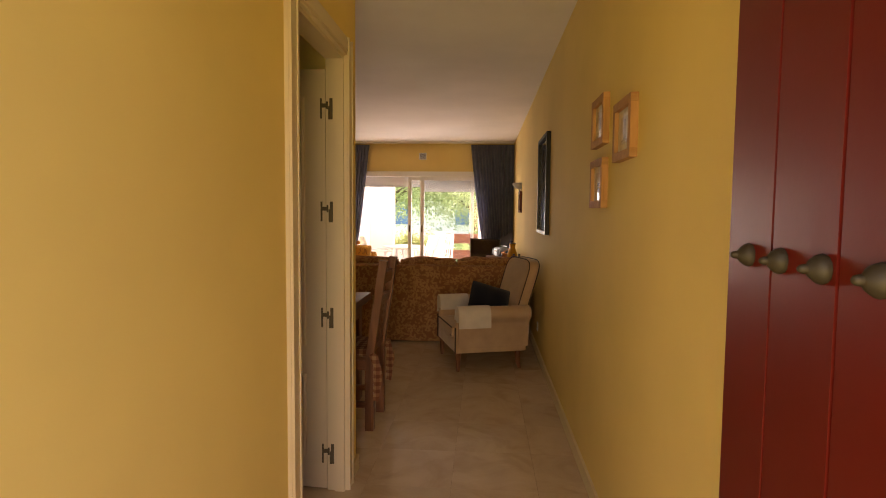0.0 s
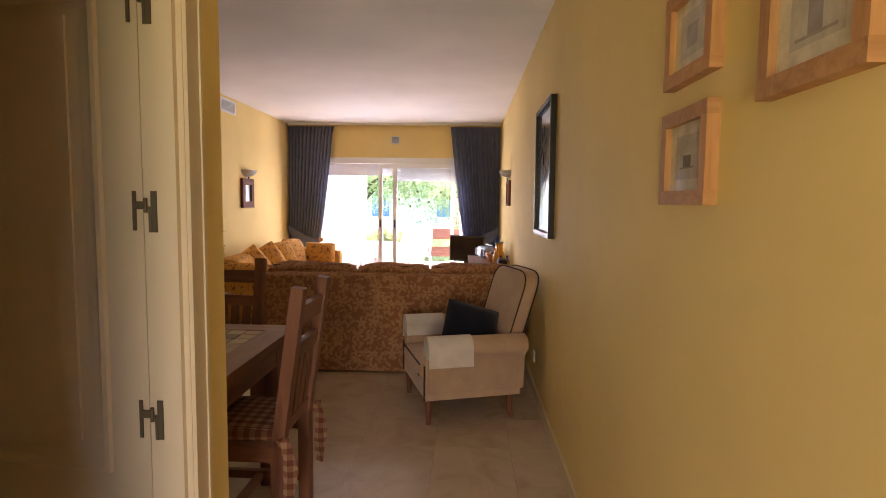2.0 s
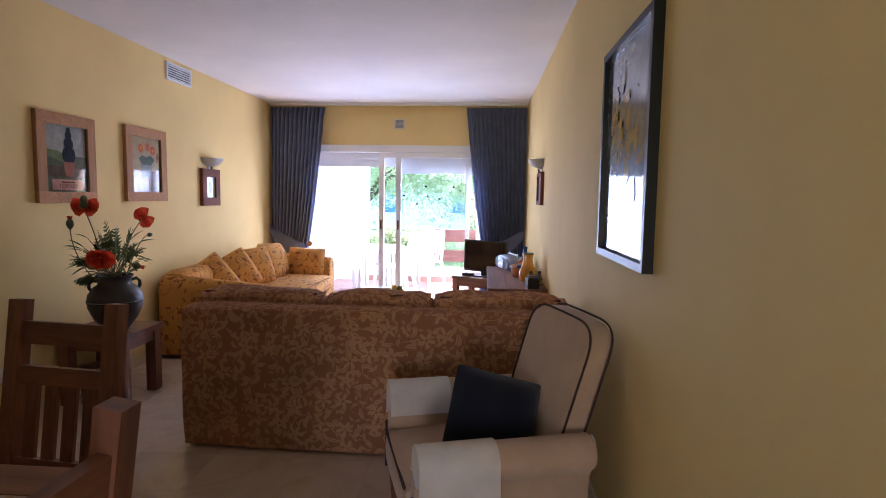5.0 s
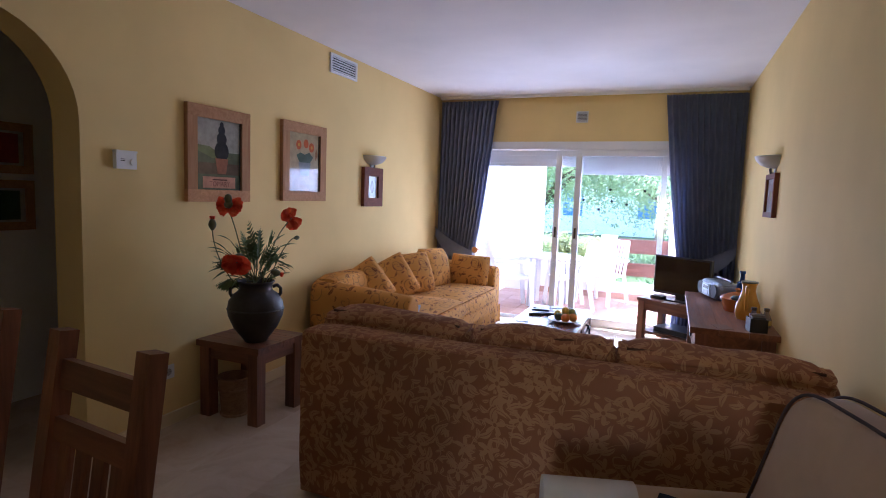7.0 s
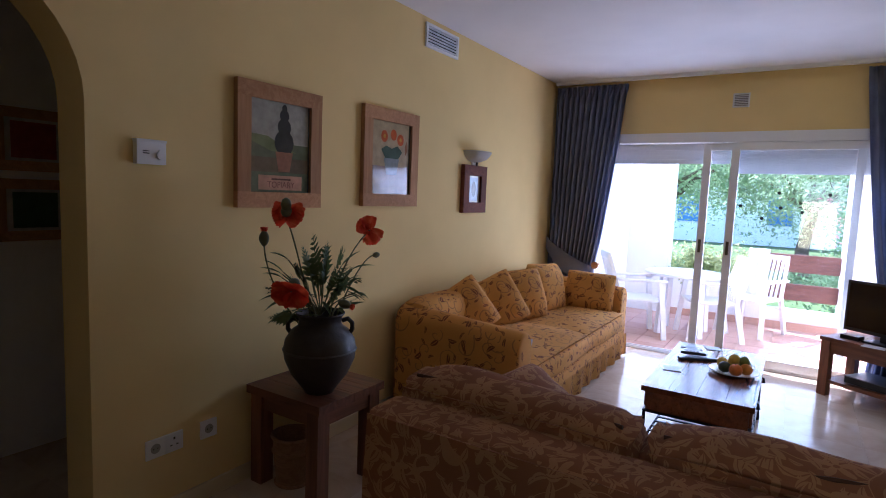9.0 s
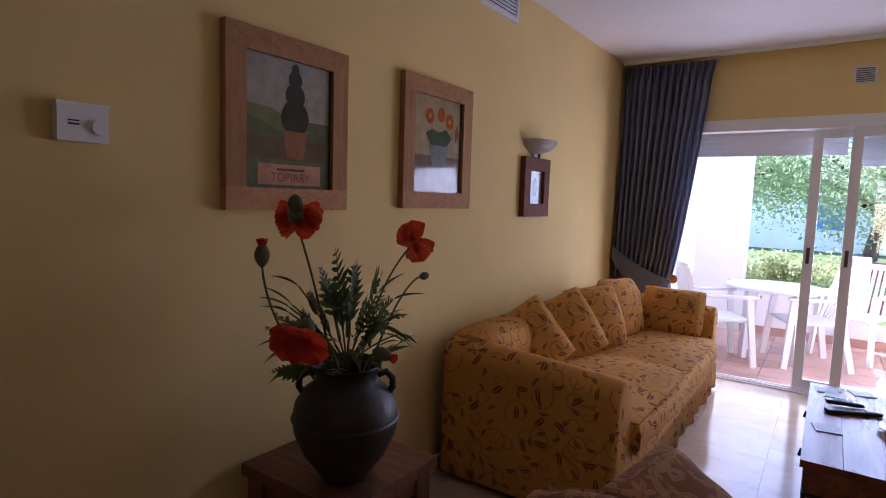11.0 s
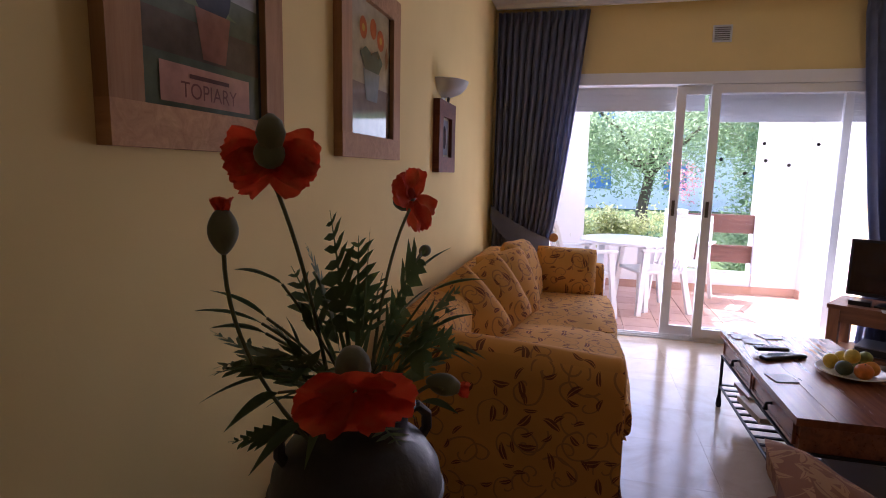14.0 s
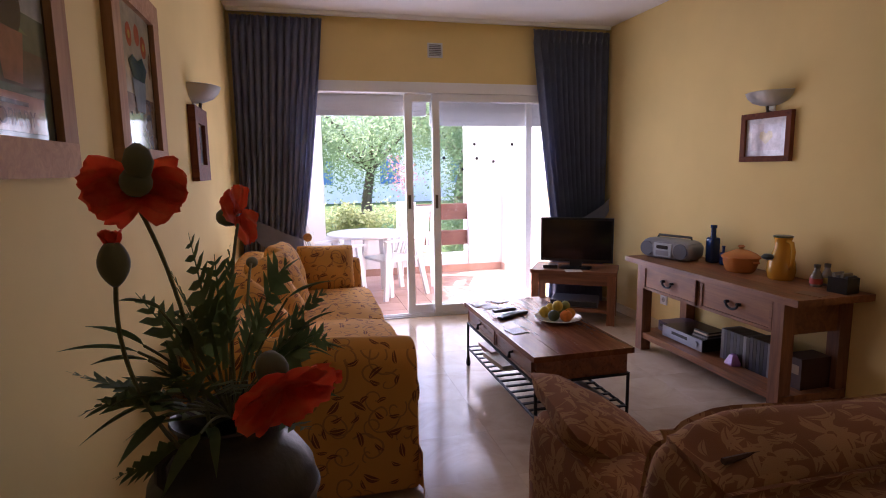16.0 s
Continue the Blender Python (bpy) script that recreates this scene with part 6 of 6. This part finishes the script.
def blade_leaf(base, tip, width, seed):
    """A narrow pointed leaf, folded along its middle."""
    rng = random.Random(seed)
    base, tip = Vector(base), Vector(tip)
    d = tip - base
    rib = arc(base, tip, Vector((0, 0, 0.12 * d.length)), 8)
    side = d.cross(Vector((rng.gauss(0, 0.3), rng.gauss(0, 0.3), 1))).normalized()
    bm = bmesh.new()
    rows = []
    for i, p in enumerate(rib):
        u = i / 8
        w = width * max(0.02, math.sin(math.pi * u ** 0.7)) / 2
        rows.append([bm.verts.new(p - side * w + Vector((0, 0, w * 0.5))), bm.verts.new(p), bm.verts.new(p + side * w + Vector((0, 0, w * 0.5)))])
    for r0, r1 in zip(rows, rows[1:]):
        for k in range(2):
            bm.faces.new((r0[k], r0[k + 1], r1[k + 1], r1[k]))
    bmesh.ops.solidify(bm, geom=bm.faces, thickness=0.0008)
    part("leaf", bm, FLEAF, bouquet, "narrow green leaf", 0, 2, 80)


rl = random.Random(21)
for i in range(15):
    a = 2 * math.pi * i / 15 + rl.uniform(-0.2, 0.2)
    el = rl.uniform(0.05, 1.0)
    L = rl.uniform(0.15, 0.23)
    b = NECK + Vector((math.cos(a) * 0.05, math.sin(a) * 0.05, rl.uniform(-0.01, 0.10)))
    t = b + Vector((math.cos(a) * math.cos(el), math.sin(a) * math.cos(el), math.sin(el))) * L
    if t.x > XL + 0.05:
        fern_leaf(b, t, rl.uniform(0.036, 0.050), i, rl.choice((4, 5)))
for i in range(13):
    a = 2 * math.pi * i / 13 + rl.uniform(-0.3, 0.3)
    r0 = rl.uniform(0.06, 0.15)
    b = NECK + Vector((math.cos(a) * r0, math.sin(a) * r0, rl.uniform(0.0, 0.16)))
    t = b + Vector((math.cos(a + rl.uniform(-0.5, 0.5)) * 0.12, math.sin(a + rl.uniform(-0.5, 0.5)) * 0.12, rl.uniform(-0.07, 0.05))) * rl.uniform(0.7, 1.2)
    if t.x > XL + 0.04:
        blade_leaf(b, b.lerp(t, 0.85), rl.uniform(0.016, 0.026), i)
DRIFT = Vector((0.02, -0.075, 0.04))
# tall cut leaves and the long sprays that reach past the vase
for k, tip in enumerate(((-2.50, 6.60, 1.12), (-2.40, 6.66, 1.15), (-2.29, 6.66, 1.11), (-2.22, 6.64, 1.05), (-2.22, 6.60, 0.96), (-2.66, 6.545, 0.96), (-2.64, 6.51, 0.89), (-2.585, 6.48, 0.79), (-2.47, 6.52, 1.05), (-2.469, 6.636, 1.177), (-2.434, 6.686, 1.127))):
    tip = Vector(tip) + DRIFT
    start = NECK + (tip - NECK) * 0.30
    part("stem", tube(bmesh.new(), arc(NECK, start, (0, 0, 0.01), 5), 0.003, 6), STEM, bouquet)
    fern_leaf(start, tip, 0.046, 50 + k, 5)
for k, (root, tip) in enumerate((((-2.54, 6.52, 0.99), (-2.665, 6.48, 1.015)), ((-2.53, 6.52, 1.00), (-2.605, 6.45, 1.065)), ((-2.52, 6.50, 0.98), (-2.60, 6.44, 1.0)), ((-2.52, 6.52, 0.90), (-2.635, 6.44, 0.86)),
                                 ((-2.50, 6.50, 0.88), (-2.575, 6.43, 0.82)), ((-2.50, 6.50, 0.92), (-2.58, 6.43, 0.93)), ((-2.50, 6.52, 1.06), (-2.55, 6.44, 1.10)), ((-2.35, 6.70, 1.03), (-2.25, 6.74, 1.12)),
                                 ((-2.30, 6.72, 1.02), (-2.18, 6.76, 1.05)), ((-2.28, 6.68, 0.96), (-2.19, 6.68, 1.00)), ((-2.26, 6.70, 0.92), (-2.17, 6.70, 0.90)), ((-2.45, 6.50, 0.84), (-2.50, 6.38, 0.78)))):
    root, tip = Vector(root) + DRIFT, Vector(root).lerp(Vector(tip), 0.85) + DRIFT
    part("stem", tube(bmesh.new(), arc(NECK, root, (0, 0, 0.03), 6), 0.0025, 6), STEM, bouquet)
    blade_leaf(root, tip, 0.025, 80 + k)
    mid = Vector(root).lerp(NECK, 0.35)
    blade_leaf(mid, mid + (Vector(tip) - Vector(root)) * 0.6 + Vector((0.03, 0.0, 0.04)), 0.017, 120 + k)


# ---- on the coffee table ----
TT = 0.4386
CERAMIC = mat("white_ceramic", (0.75, 0.73, 0.70), 0.2)
single("fruit_plate", lathe(bmesh.new(), [(0.06, 0.0), (0.075, 0.004), (0.115, 0.014), (0.135, 0.022), (0.132, 0.026), (0.11, 0.019), (0.07, 0.009), (0.02, 0.008)], 40), CERAMIC, pose(-0.82, 8.345, TT), "white china plate heaped with fruit", "plate")


def fruit(name, col, x, y, z, r, squash, label):
    m = mat(name + "_skin", col, 0.45)
    k = Nodes(m)
    k.base(k.ramp(k.noise(k.coord(), 30.0, 4).outputs["Fac"], [(0.3, tint(col, 0.8)), (0.7, tint(col, 1.2))]))
    k.bump(k.noise(k.coord(), 220.0, 2).outputs["Fac"], 0.25, 0.002)
    prof = [(max(0.002, r * math.sin(math.pi * i / 12) * (1 if i not in (0, 12) else 0.3)), -r * squash * math.cos(math.pi * i / 12)) for i in range(13)]
    f = thing(name, pose(x, y, z + r * squash, rl.uniform(-15, 15), rl.uniform(-15, 15), 0), label, name, "fruit on the plate")
    part("flesh", lathe(bmesh.new(), prof, 18), m, f, "", 0, 2, 80)
    part("stalk", tube(bmesh.new(), [(0, 0, r * squash - 0.002), (0.001, 0, r * squash + 0.004)], 0.003, 6), STEM, f)


fruit("orange", (0.75, 0.22, 0.02), -0.805, 8.270, TT + 0.010, 0.036, 0.95, "ripe orange on the fruit plate")
fruit("orange", (0.80, 0.32, 0.03), -0.755, 8.325, TT + 0.011, 0.034, 0.95, "ripe orange on the fruit plate")
fruit("lemon", (0.70, 0.48, 0.03), -0.885, 8.385, TT + 0.011, 0.031, 1.1, "yellow lemon on the fruit plate")
fruit("lemon", (0.70, 0.48, 0.03), -0.830, 8.425, TT + 0.011, 0.033, 1.1, "yellow lemon on the fruit plate")
fruit("avocado", (0.05, 0.07, 0.02), -0.865, 8.305, TT + 0.010, 0.034, 0.95, "dark green avocado on the fruit plate")
fruit("lime", (0.22, 0.26, 0.05), -0.765, 8.405, TT + 0.011, 0.033, 1.0, "green lime on the fruit plate")
fruit("lemon", (0.65, 0.50, 0.06), -0.820, 8.350, TT + 0.052, 0.031, 1.05, "yellow lemon on top of the fruit")
fruit("lime", (0.25, 0.30, 0.06), -0.770, 8.350, TT + 0.055, 0.028, 1.0, "green lime on top of the fruit")
RUBBER = mat("grey_rubber", (0.15, 0.15, 0.16), 0.6)
COAST = mat("dark_coaster", (0.03, 0.04, 0.05), 0.35)
for x, y, a in ((-1.135, 8.205, 12), (-1.14, 8.835, 8), (-1.10, 8.76, -4), (-0.99, 8.885, 20)):
    c = thing("coaster", pose(x, y, TT, 0, 0, a), "square dark coaster on the coffee table", "coaster", "coasters")
    part("mat", boxes((-0.047, 0.047, -0.047, 0.047, 0, 0.004)), COAST, c, "", 0.001)
    part("edge", boxes((-0.049, 0.049, -0.049, 0.049, 0, 0.002)), CERAMIC, c)
for x, y, a, L in ((-1.055, 8.50, -62, 0.19), (-1.01, 8.53, -70, 0.17), (-1.07, 8.57, -80, 0.15)):
    r = thing("remote_control", pose(x, y, TT + (0.0 if a != -80 else 0.018), 0, 0, a), "black remote control lying on the coffee table", "remote control", "remote controls")
    part("case", soft(bmesh.new(), -0.023, 0.023, -L / 2, L / 2, 0, 0.018, 0.006, 0.001, 6), PLASTIC_BLACK, r)
    for i in range(4):
        for j in range(3):
            part("button", boxes((-0.014 + j * 0.011, -0.008 + j * 0.011, -L * 0.3 + i * 0.022, -L * 0.3 + i * 0.022 + 0.01, 0.0175, 0.0205)), RUBBER, r)
PAPER = [mat("book_cover_" + n, c, 0.4) for n, c in (("red", (0.35, 0.05, 0.04)), ("cream", (0.6, 0.5, 0.38)), ("brown", (0.25, 0.13, 0.07)), ("grey", (0.18, 0.18, 0.2)))]
PAGES = mat("book_pages", (0.65, 0.6, 0.5), 0.8)


def book(m, w, d, h, cover, label, group):
    b = thing("book", m, label, "book", group)
    part("cover", boxes((-w / 2, w / 2, -d / 2, d / 2, 0, 0.002), (-w / 2, w / 2, -d / 2, d / 2, h - 0.002, h), (-w / 2, -w / 2 + 0.003, -d / 2, d / 2, 0.002, h - 0.002)), cover, b)
    part("pages", boxes((-w / 2 + 0.003, w / 2 - 0.004, -d / 2 + 0.004, d / 2 - 0.004, 0.002, h - 0.002)), PAGES, b)


book(pose(-1.05, 8.57, 0.134, 0, 0, 6), 0.20, 0.28, 0.028, PAPER[1], "thick cream book on the table's lower rack", "rack books")
book(pose(-1.05, 8.76, 0.134, 0, 0, -4), 0.16, 0.22, 0.022, PAPER[0], "red book on the table's lower rack", "rack books")
book(pose(-1.06, 8.76, 0.157, 0, 0, 5), 0.15, 0.21, 0.018, PAPER[2], "brown book on the table's lower rack", "rack books")
book(pose(-0.88, 7.97, 0.134, 0, 0, 3), 0.21, 0.27, 0.02, PAPER[3], "grey book on the table's lower rack", "rack books")

# ---- on and in the sideboard ----
ST = 0.6706
SILVER = mat("silver_plastic", (0.30, 0.32, 0.38), 0.35, 0.4)
bb = thing("portable_stereo", pose(0.315, 8.86, ST, 0, 0, -72), "silver portable stereo with a folding handle", "stereo")
part("body", soft(bmesh.new(), -0.20, 0.20, -0.10, 0.10, 0.0, 0.135, 0.055, 0.006, 12), SILVER, bb)
for sx in (-1, 1):
    part("speaker", tube(bmesh.new(), [(sx * 0.135, -0.095, 0.068), (sx * 0.135, -0.106, 0.068)], 0.052, 24), mat("speaker_mesh", (0.12, 0.13, 0.16), 0.7), bb, "round speaker grille")
part("control_panel", boxes((-0.07, 0.07, -0.112, -0.10, 0.02, 0.115)), mat("pale_blue_panel", (0.45, 0.52, 0.60), 0.3), bb, "pale control panel", 0.006)
part("display", boxes((-0.045, 0.045, -0.115, -0.112, 0.075, 0.10)), PLASTIC_BLACK, bb)
part("deck_door", boxes((-0.05, 0.05, -0.115, -0.112, 0.03, 0.062)), SILVER, bb, "", 0.001)
part("handle", tube(bmesh.new(), [(-0.14, 0.02, 0.12), (-0.13, 0.03, 0.155), (0.13, 0.03, 0.155), (0.14, 0.02, 0.12)], 0.009, 8), PLASTIC_BLACK, bb, "dark carrying handle")
BLUEGLASS = mat("cobalt_glass", (0.01, 0.05, 0.22), 0.05)
BLUEGLASS.node_tree.nodes["Principled BSDF"].inputs["Transmission Weight"].default_value = 0.35
for x, y, s, lab in ((0.44, 8.60, 1.0, "square-shouldered cobalt blue glass bottle"), (0.44, 8.50, 0.5, "small cobalt blue glass bottle")):
    b = thing("bottle", pose(x, y, ST), lab, "bottle", "blue bottles")
    part("body", soft(bmesh.new(), -0.035 * s ** 0.7, 0.035 * s ** 0.7, -0.035 * s ** 0.7, 0.035 * s ** 0.7, 0, 0.175 * s, 0.016, 0, 8), BLUEGLASS, b)
    part("neck", lathe(bmesh.new(), [(0.022 * s, 0.16 * s), (0.017 * s, 0.19 * s), (0.016 * s, 0.235 * s), (0.021 * s, 0.238 * s), (0.021 * s, 0.258 * s)], 16), BLUEGLASS, b)
ORANGE = mat("orange_glaze", (0.55, 0.20, 0.05), 0.22)
pot = thing("casserole", pose(0.385, 8.29, ST), "orange glazed earthenware casserole with a lid", "casserole")
part("bowl", lathe(bmesh.new(), [(0.075, 0.0), (0.085, 0.01), (0.098, 0.05), (0.102, 0.085), (0.095, 0.087)], 32), ORANGE, pot)
part("lid", lathe(bmesh.new(), [(0.112, 0.086), (0.113, 0.094), (0.09, 0.112), (0.05, 0.130), (0.018, 0.138)], 32), ORANGE, pot, "domed lid")
part("knob", lathe(bmesh.new(), [(0.012, 0.136), (0.012, 0.146), (0.022, 0.154), (0.014, 0.164)], 16), ORANGE, pot)
for sx in (-1, 1):
    part("lug", tube(bmesh.new(), [(0, sx * 0.097, 0.066), (0.02, sx * 0.122, 0.068), (-0.02, sx * 0.122, 0.068), (0, sx * 0.097, 0.066)], 0.007, 6), ORANGE, pot)
AMBER = mat("amber_glaze", (0.62, 0.30, 0.02), 0.2)
jug = thing("jug", pose(0.42, 8.02, ST), "tall amber glazed jug with painted fruit", "jug")
part("body", lathe(bmesh.new(), [(0.062, 0.0), (0.068, 0.01), (0.075, 0.05), (0.070, 0.10), (0.050, 0.155), (0.040, 0.19), (0.043, 0.225), (0.050, 0.245), (0.045, 0.245), (0.034, 0.19), (0.03, 0.05)], 32), AMBER, jug)
part("rim", lathe(bmesh.new(), [(0.049, 0.242), (0.053, 0.247), (0.049, 0.252)], 32), mat("green_rim_glaze", (0.06, 0.07, 0.03), 0.3), jug)
part("handle", tube(bmesh.new(), [(-0.012, -0.042, 0.225), (-0.02, -0.080, 0.22), (-0.024, -0.098, 0.17), (-0.02, -0.088, 0.10), (-0.015, -0.070, 0.07)], 0.011, 8), AMBER, jug)
part("painted_fruit", lathe(bmesh.new(), [(0.008, -0.02), (0.032, -0.012), (0.036, 0.0), (0.02, 0.014)], 16, (-0.066, 0.032, 0.13)), mat("dark_painted_fruit", (0.06, 0.08, 0.08), 0.4), jug, "dark painted fruit relief")
CLEAR = mat("cruet_glass", (0.55, 0.5, 0.45), 0.08)
CLEAR.node_tree.nodes["Principled BSDF"].inputs["Transmission Weight"].default_value = 0.6
for x, y, c in ((0.43, 7.80, (0.35, 0.04, 0.03)), (0.50, 7.80, (0.5, 0.35, 0.05))):
    b = thing("cruet", pose(x, y, ST), "small glass cruet bottle with a label and cap", "cruet", "cruets")
    part("body", lathe(bmesh.new(), [(0.026, 0.0), (0.03, 0.01), (0.031, 0.05), (0.016, 0.085), (0.012, 0.10)], 18), CLEAR, b)
    part("label", lathe(bmesh.new(), [(0.0314, 0.016), (0.0316, 0.046)], 18), mat("cruet_label", c, 0.5), b)
    part("cap", lathe(bmesh.new(), [(0.015, 0.10), (0.016, 0.118), (0.013, 0.12)], 14), BRONZE, b)
hd = thing("coaster_rack", pose(0.43, 7.645, ST, 0, 0, 8) @ Matrix.Diagonal((0.8, 0.58, 0.95, 1)), "black open rack holding packets", "rack")
part("tray", boxes((-0.06, 0.06, -0.085, 0.085, 0, 0.006), (-0.06, -0.055, -0.085, 0.085, 0.006, 0.085), (0.055, 0.06, -0.085, 0.085, 0.006, 0.085), (-0.055, 0.055, -0.085, -0.080, 0.006, 0.085), (-0.055, 0.055, 0.080, 0.085, 0.006, 0.085)), PLASTIC_BLACK, hd)
for i, c in enumerate(((0.05, 0.05, 0.06), (0.18, 0.15, 0.12), (0.10, 0.09, 0.08), (0.25, 0.22, 0.18))):
    part("packet", boxes((-0.045, 0.045, -0.07 + i * 0.036, -0.045 + i * 0.036, 0.007, 0.095 + 0.012 * (i % 2))), mat("packet_card", c, 0.5), hd, "", 0.004)
single("postcard", boxes((-0.045, 0.045, -0.065, 0.065, 0, 0.002)), mat("brown_card", (0.22, 0.13, 0.08), 0.5), pose(0.25, 7.66, ST, 0, 0, 15), "brown card lying on the sideboard", "card")
SH = 0.1314
DARKCASE = mat("dark_blue_case", (0.03, 0.03, 0.05), 0.3)
vcr = thing("disc_player", pose(0.34, 8.56, SH, 0, 0, -90), "silver disc player on the sideboard shelf", "disc player")
part("case", boxes((-0.20, 0.20, -0.14, 0.14, 0.006, 0.085)), PLASTIC_BLACK, vcr, "", 0.003)
part("front", boxes((-0.20, 0.20, -0.146, -0.14, 0.008, 0.083)), SILVER, vcr, "silver front", 0.002)
part("display", boxes((-0.10, 0.06, -0.148, -0.146, 0.045, 0.065)), PLASTIC_BLACK, vcr)
part("dial", tube(bmesh.new(), [(0.15, -0.146, 0.05), (0.15, -0.158, 0.05)], 0.018, 16), SILVER, vcr)
for x in (-0.16, -0.13, -0.10):
    part("button", boxes((x - 0.01, x + 0.01, -0.149, -0.146, 0.02, 0.028)), SILVER, vcr)
vid = thing("video_recorder", pose(0.38, 8.80, SH, 0, 0, -90), "dark video recorder at the shelf's end", "video recorder")
part("case", boxes((-0.10, 0.10, -0.12, 0.12, 0.004, 0.075)), mat("purple_grey_plastic", (0.10, 0.07, 0.11), 0.4), vid, "", 0.004)
part("slot", boxes((-0.08, 0.08, -0.122, -0.12, 0.035, 0.055)), PLASTIC_BLACK, vid)
for i in range(5):
    single("disc_case", boxes((-0.07, 0.07, -0.062, 0.062, 0, 0.010)), PAPER[(i * 3) % 4] if i % 2 else PLASTIC_BLACK, pose(0.27 + 0.004 * i, 8.40, SH + 0.0875 + i * 0.0105, 0, 0, 3 * (i % 3)), "plastic disc case in a stack on the player", "disc case", "stacked disc cases", "", 0.001)
for i in range(15):
    y = 8.26 - i * 0.0255
    single("video_case", boxes((-0.07, 0.07, -0.0115, 0.0115, 0, 0.19 if i < 9 else 0.20)), (PLASTIC_BLACK, DARKCASE, PLASTIC_BLACK, DARKCASE)[i % 4] if i % 7 else PAPER[3], pose(0.33, y, SH, 0, 0, 0), "upright video case in a row on the shelf", "video case", "row of video cases", "", 0.001)
gem = lathe(bmesh.new(), [(0.045, 0.0), (0.05, 0.012), (0.022, 0.062), (0.006, 0.066)], 5)
single("crystal", gem, mat("violet_crystal", (0.40, 0.22, 0.62), 0.12), pose(0.24, 8.14, SH), "small violet crystal ornament on the shelf", "ornament", "", "", 0, 2, 10)
bxx = thing("storage_box", pose(0.38, 7.77, SH, 0, 0, -90), "dark printed cardboard box under the sideboard", "box")
part("carton", boxes((-0.06, 0.06, -0.10, 0.10, 0, 0.17)), mat("dark_red_card", (0.06, 0.025, 0.02), 0.5), bxx, "", 0.003)
part("lettering_bar", boxes((-0.045, 0.045, -0.1012, -0.10, 0.08, 0.13)), mat("tan_print", (0.3, 0.2, 0.12), 0.5), bxx)

# ---- floor tiles ----
def tiles(parent, name, x0, x1, y0, y1, step, top, material, skip, gap=0.0008, thick=0.008):
    me = mesh_of(name, boxes((gap / 2, step - gap / 2, gap / 2, step - gap / 2, -thick, 0)), material)
    cut = {}
    ys = y0
    while ys < y1 - 0.01:
        xs = x0
        while xs < x1 - 0.01:
            if not skip(xs + step / 2, ys + step / 2):
                w, d = min(step, x1 - xs), min(step, y1 - ys)
                if w > step - 0.001 and d > step - 0.001:
                    o = new(name, me)
                else:
                    key = (round(w, 3), round(d, 3))
                    if key not in cut:
                        cut[key] = mesh_of(name, boxes((gap / 2, w - gap / 2, gap / 2, d - gap / 2, -thick, 0)), material)
                    o = new(name, cut[key])
                o.location = (xs, ys, top)
                o.parent = parent
            xs += step
        ys += step


tiles(floor, "marble_tile", XL - 1.15, XR, Y0, YF + 0.0, 0.42, 0.0, MARBLE, lambda x, y: (x < XC - 0.75 and y < 3.1) or (x < XL - 0.3 and (y < 4 or y > 7.3)))
tiles(terrace, "terrace_tile", -2.50, 0.36, YF + 0.12, 12.50, 0.30, ZT, TERRACOTTA, lambda x, y: False, 0.006)
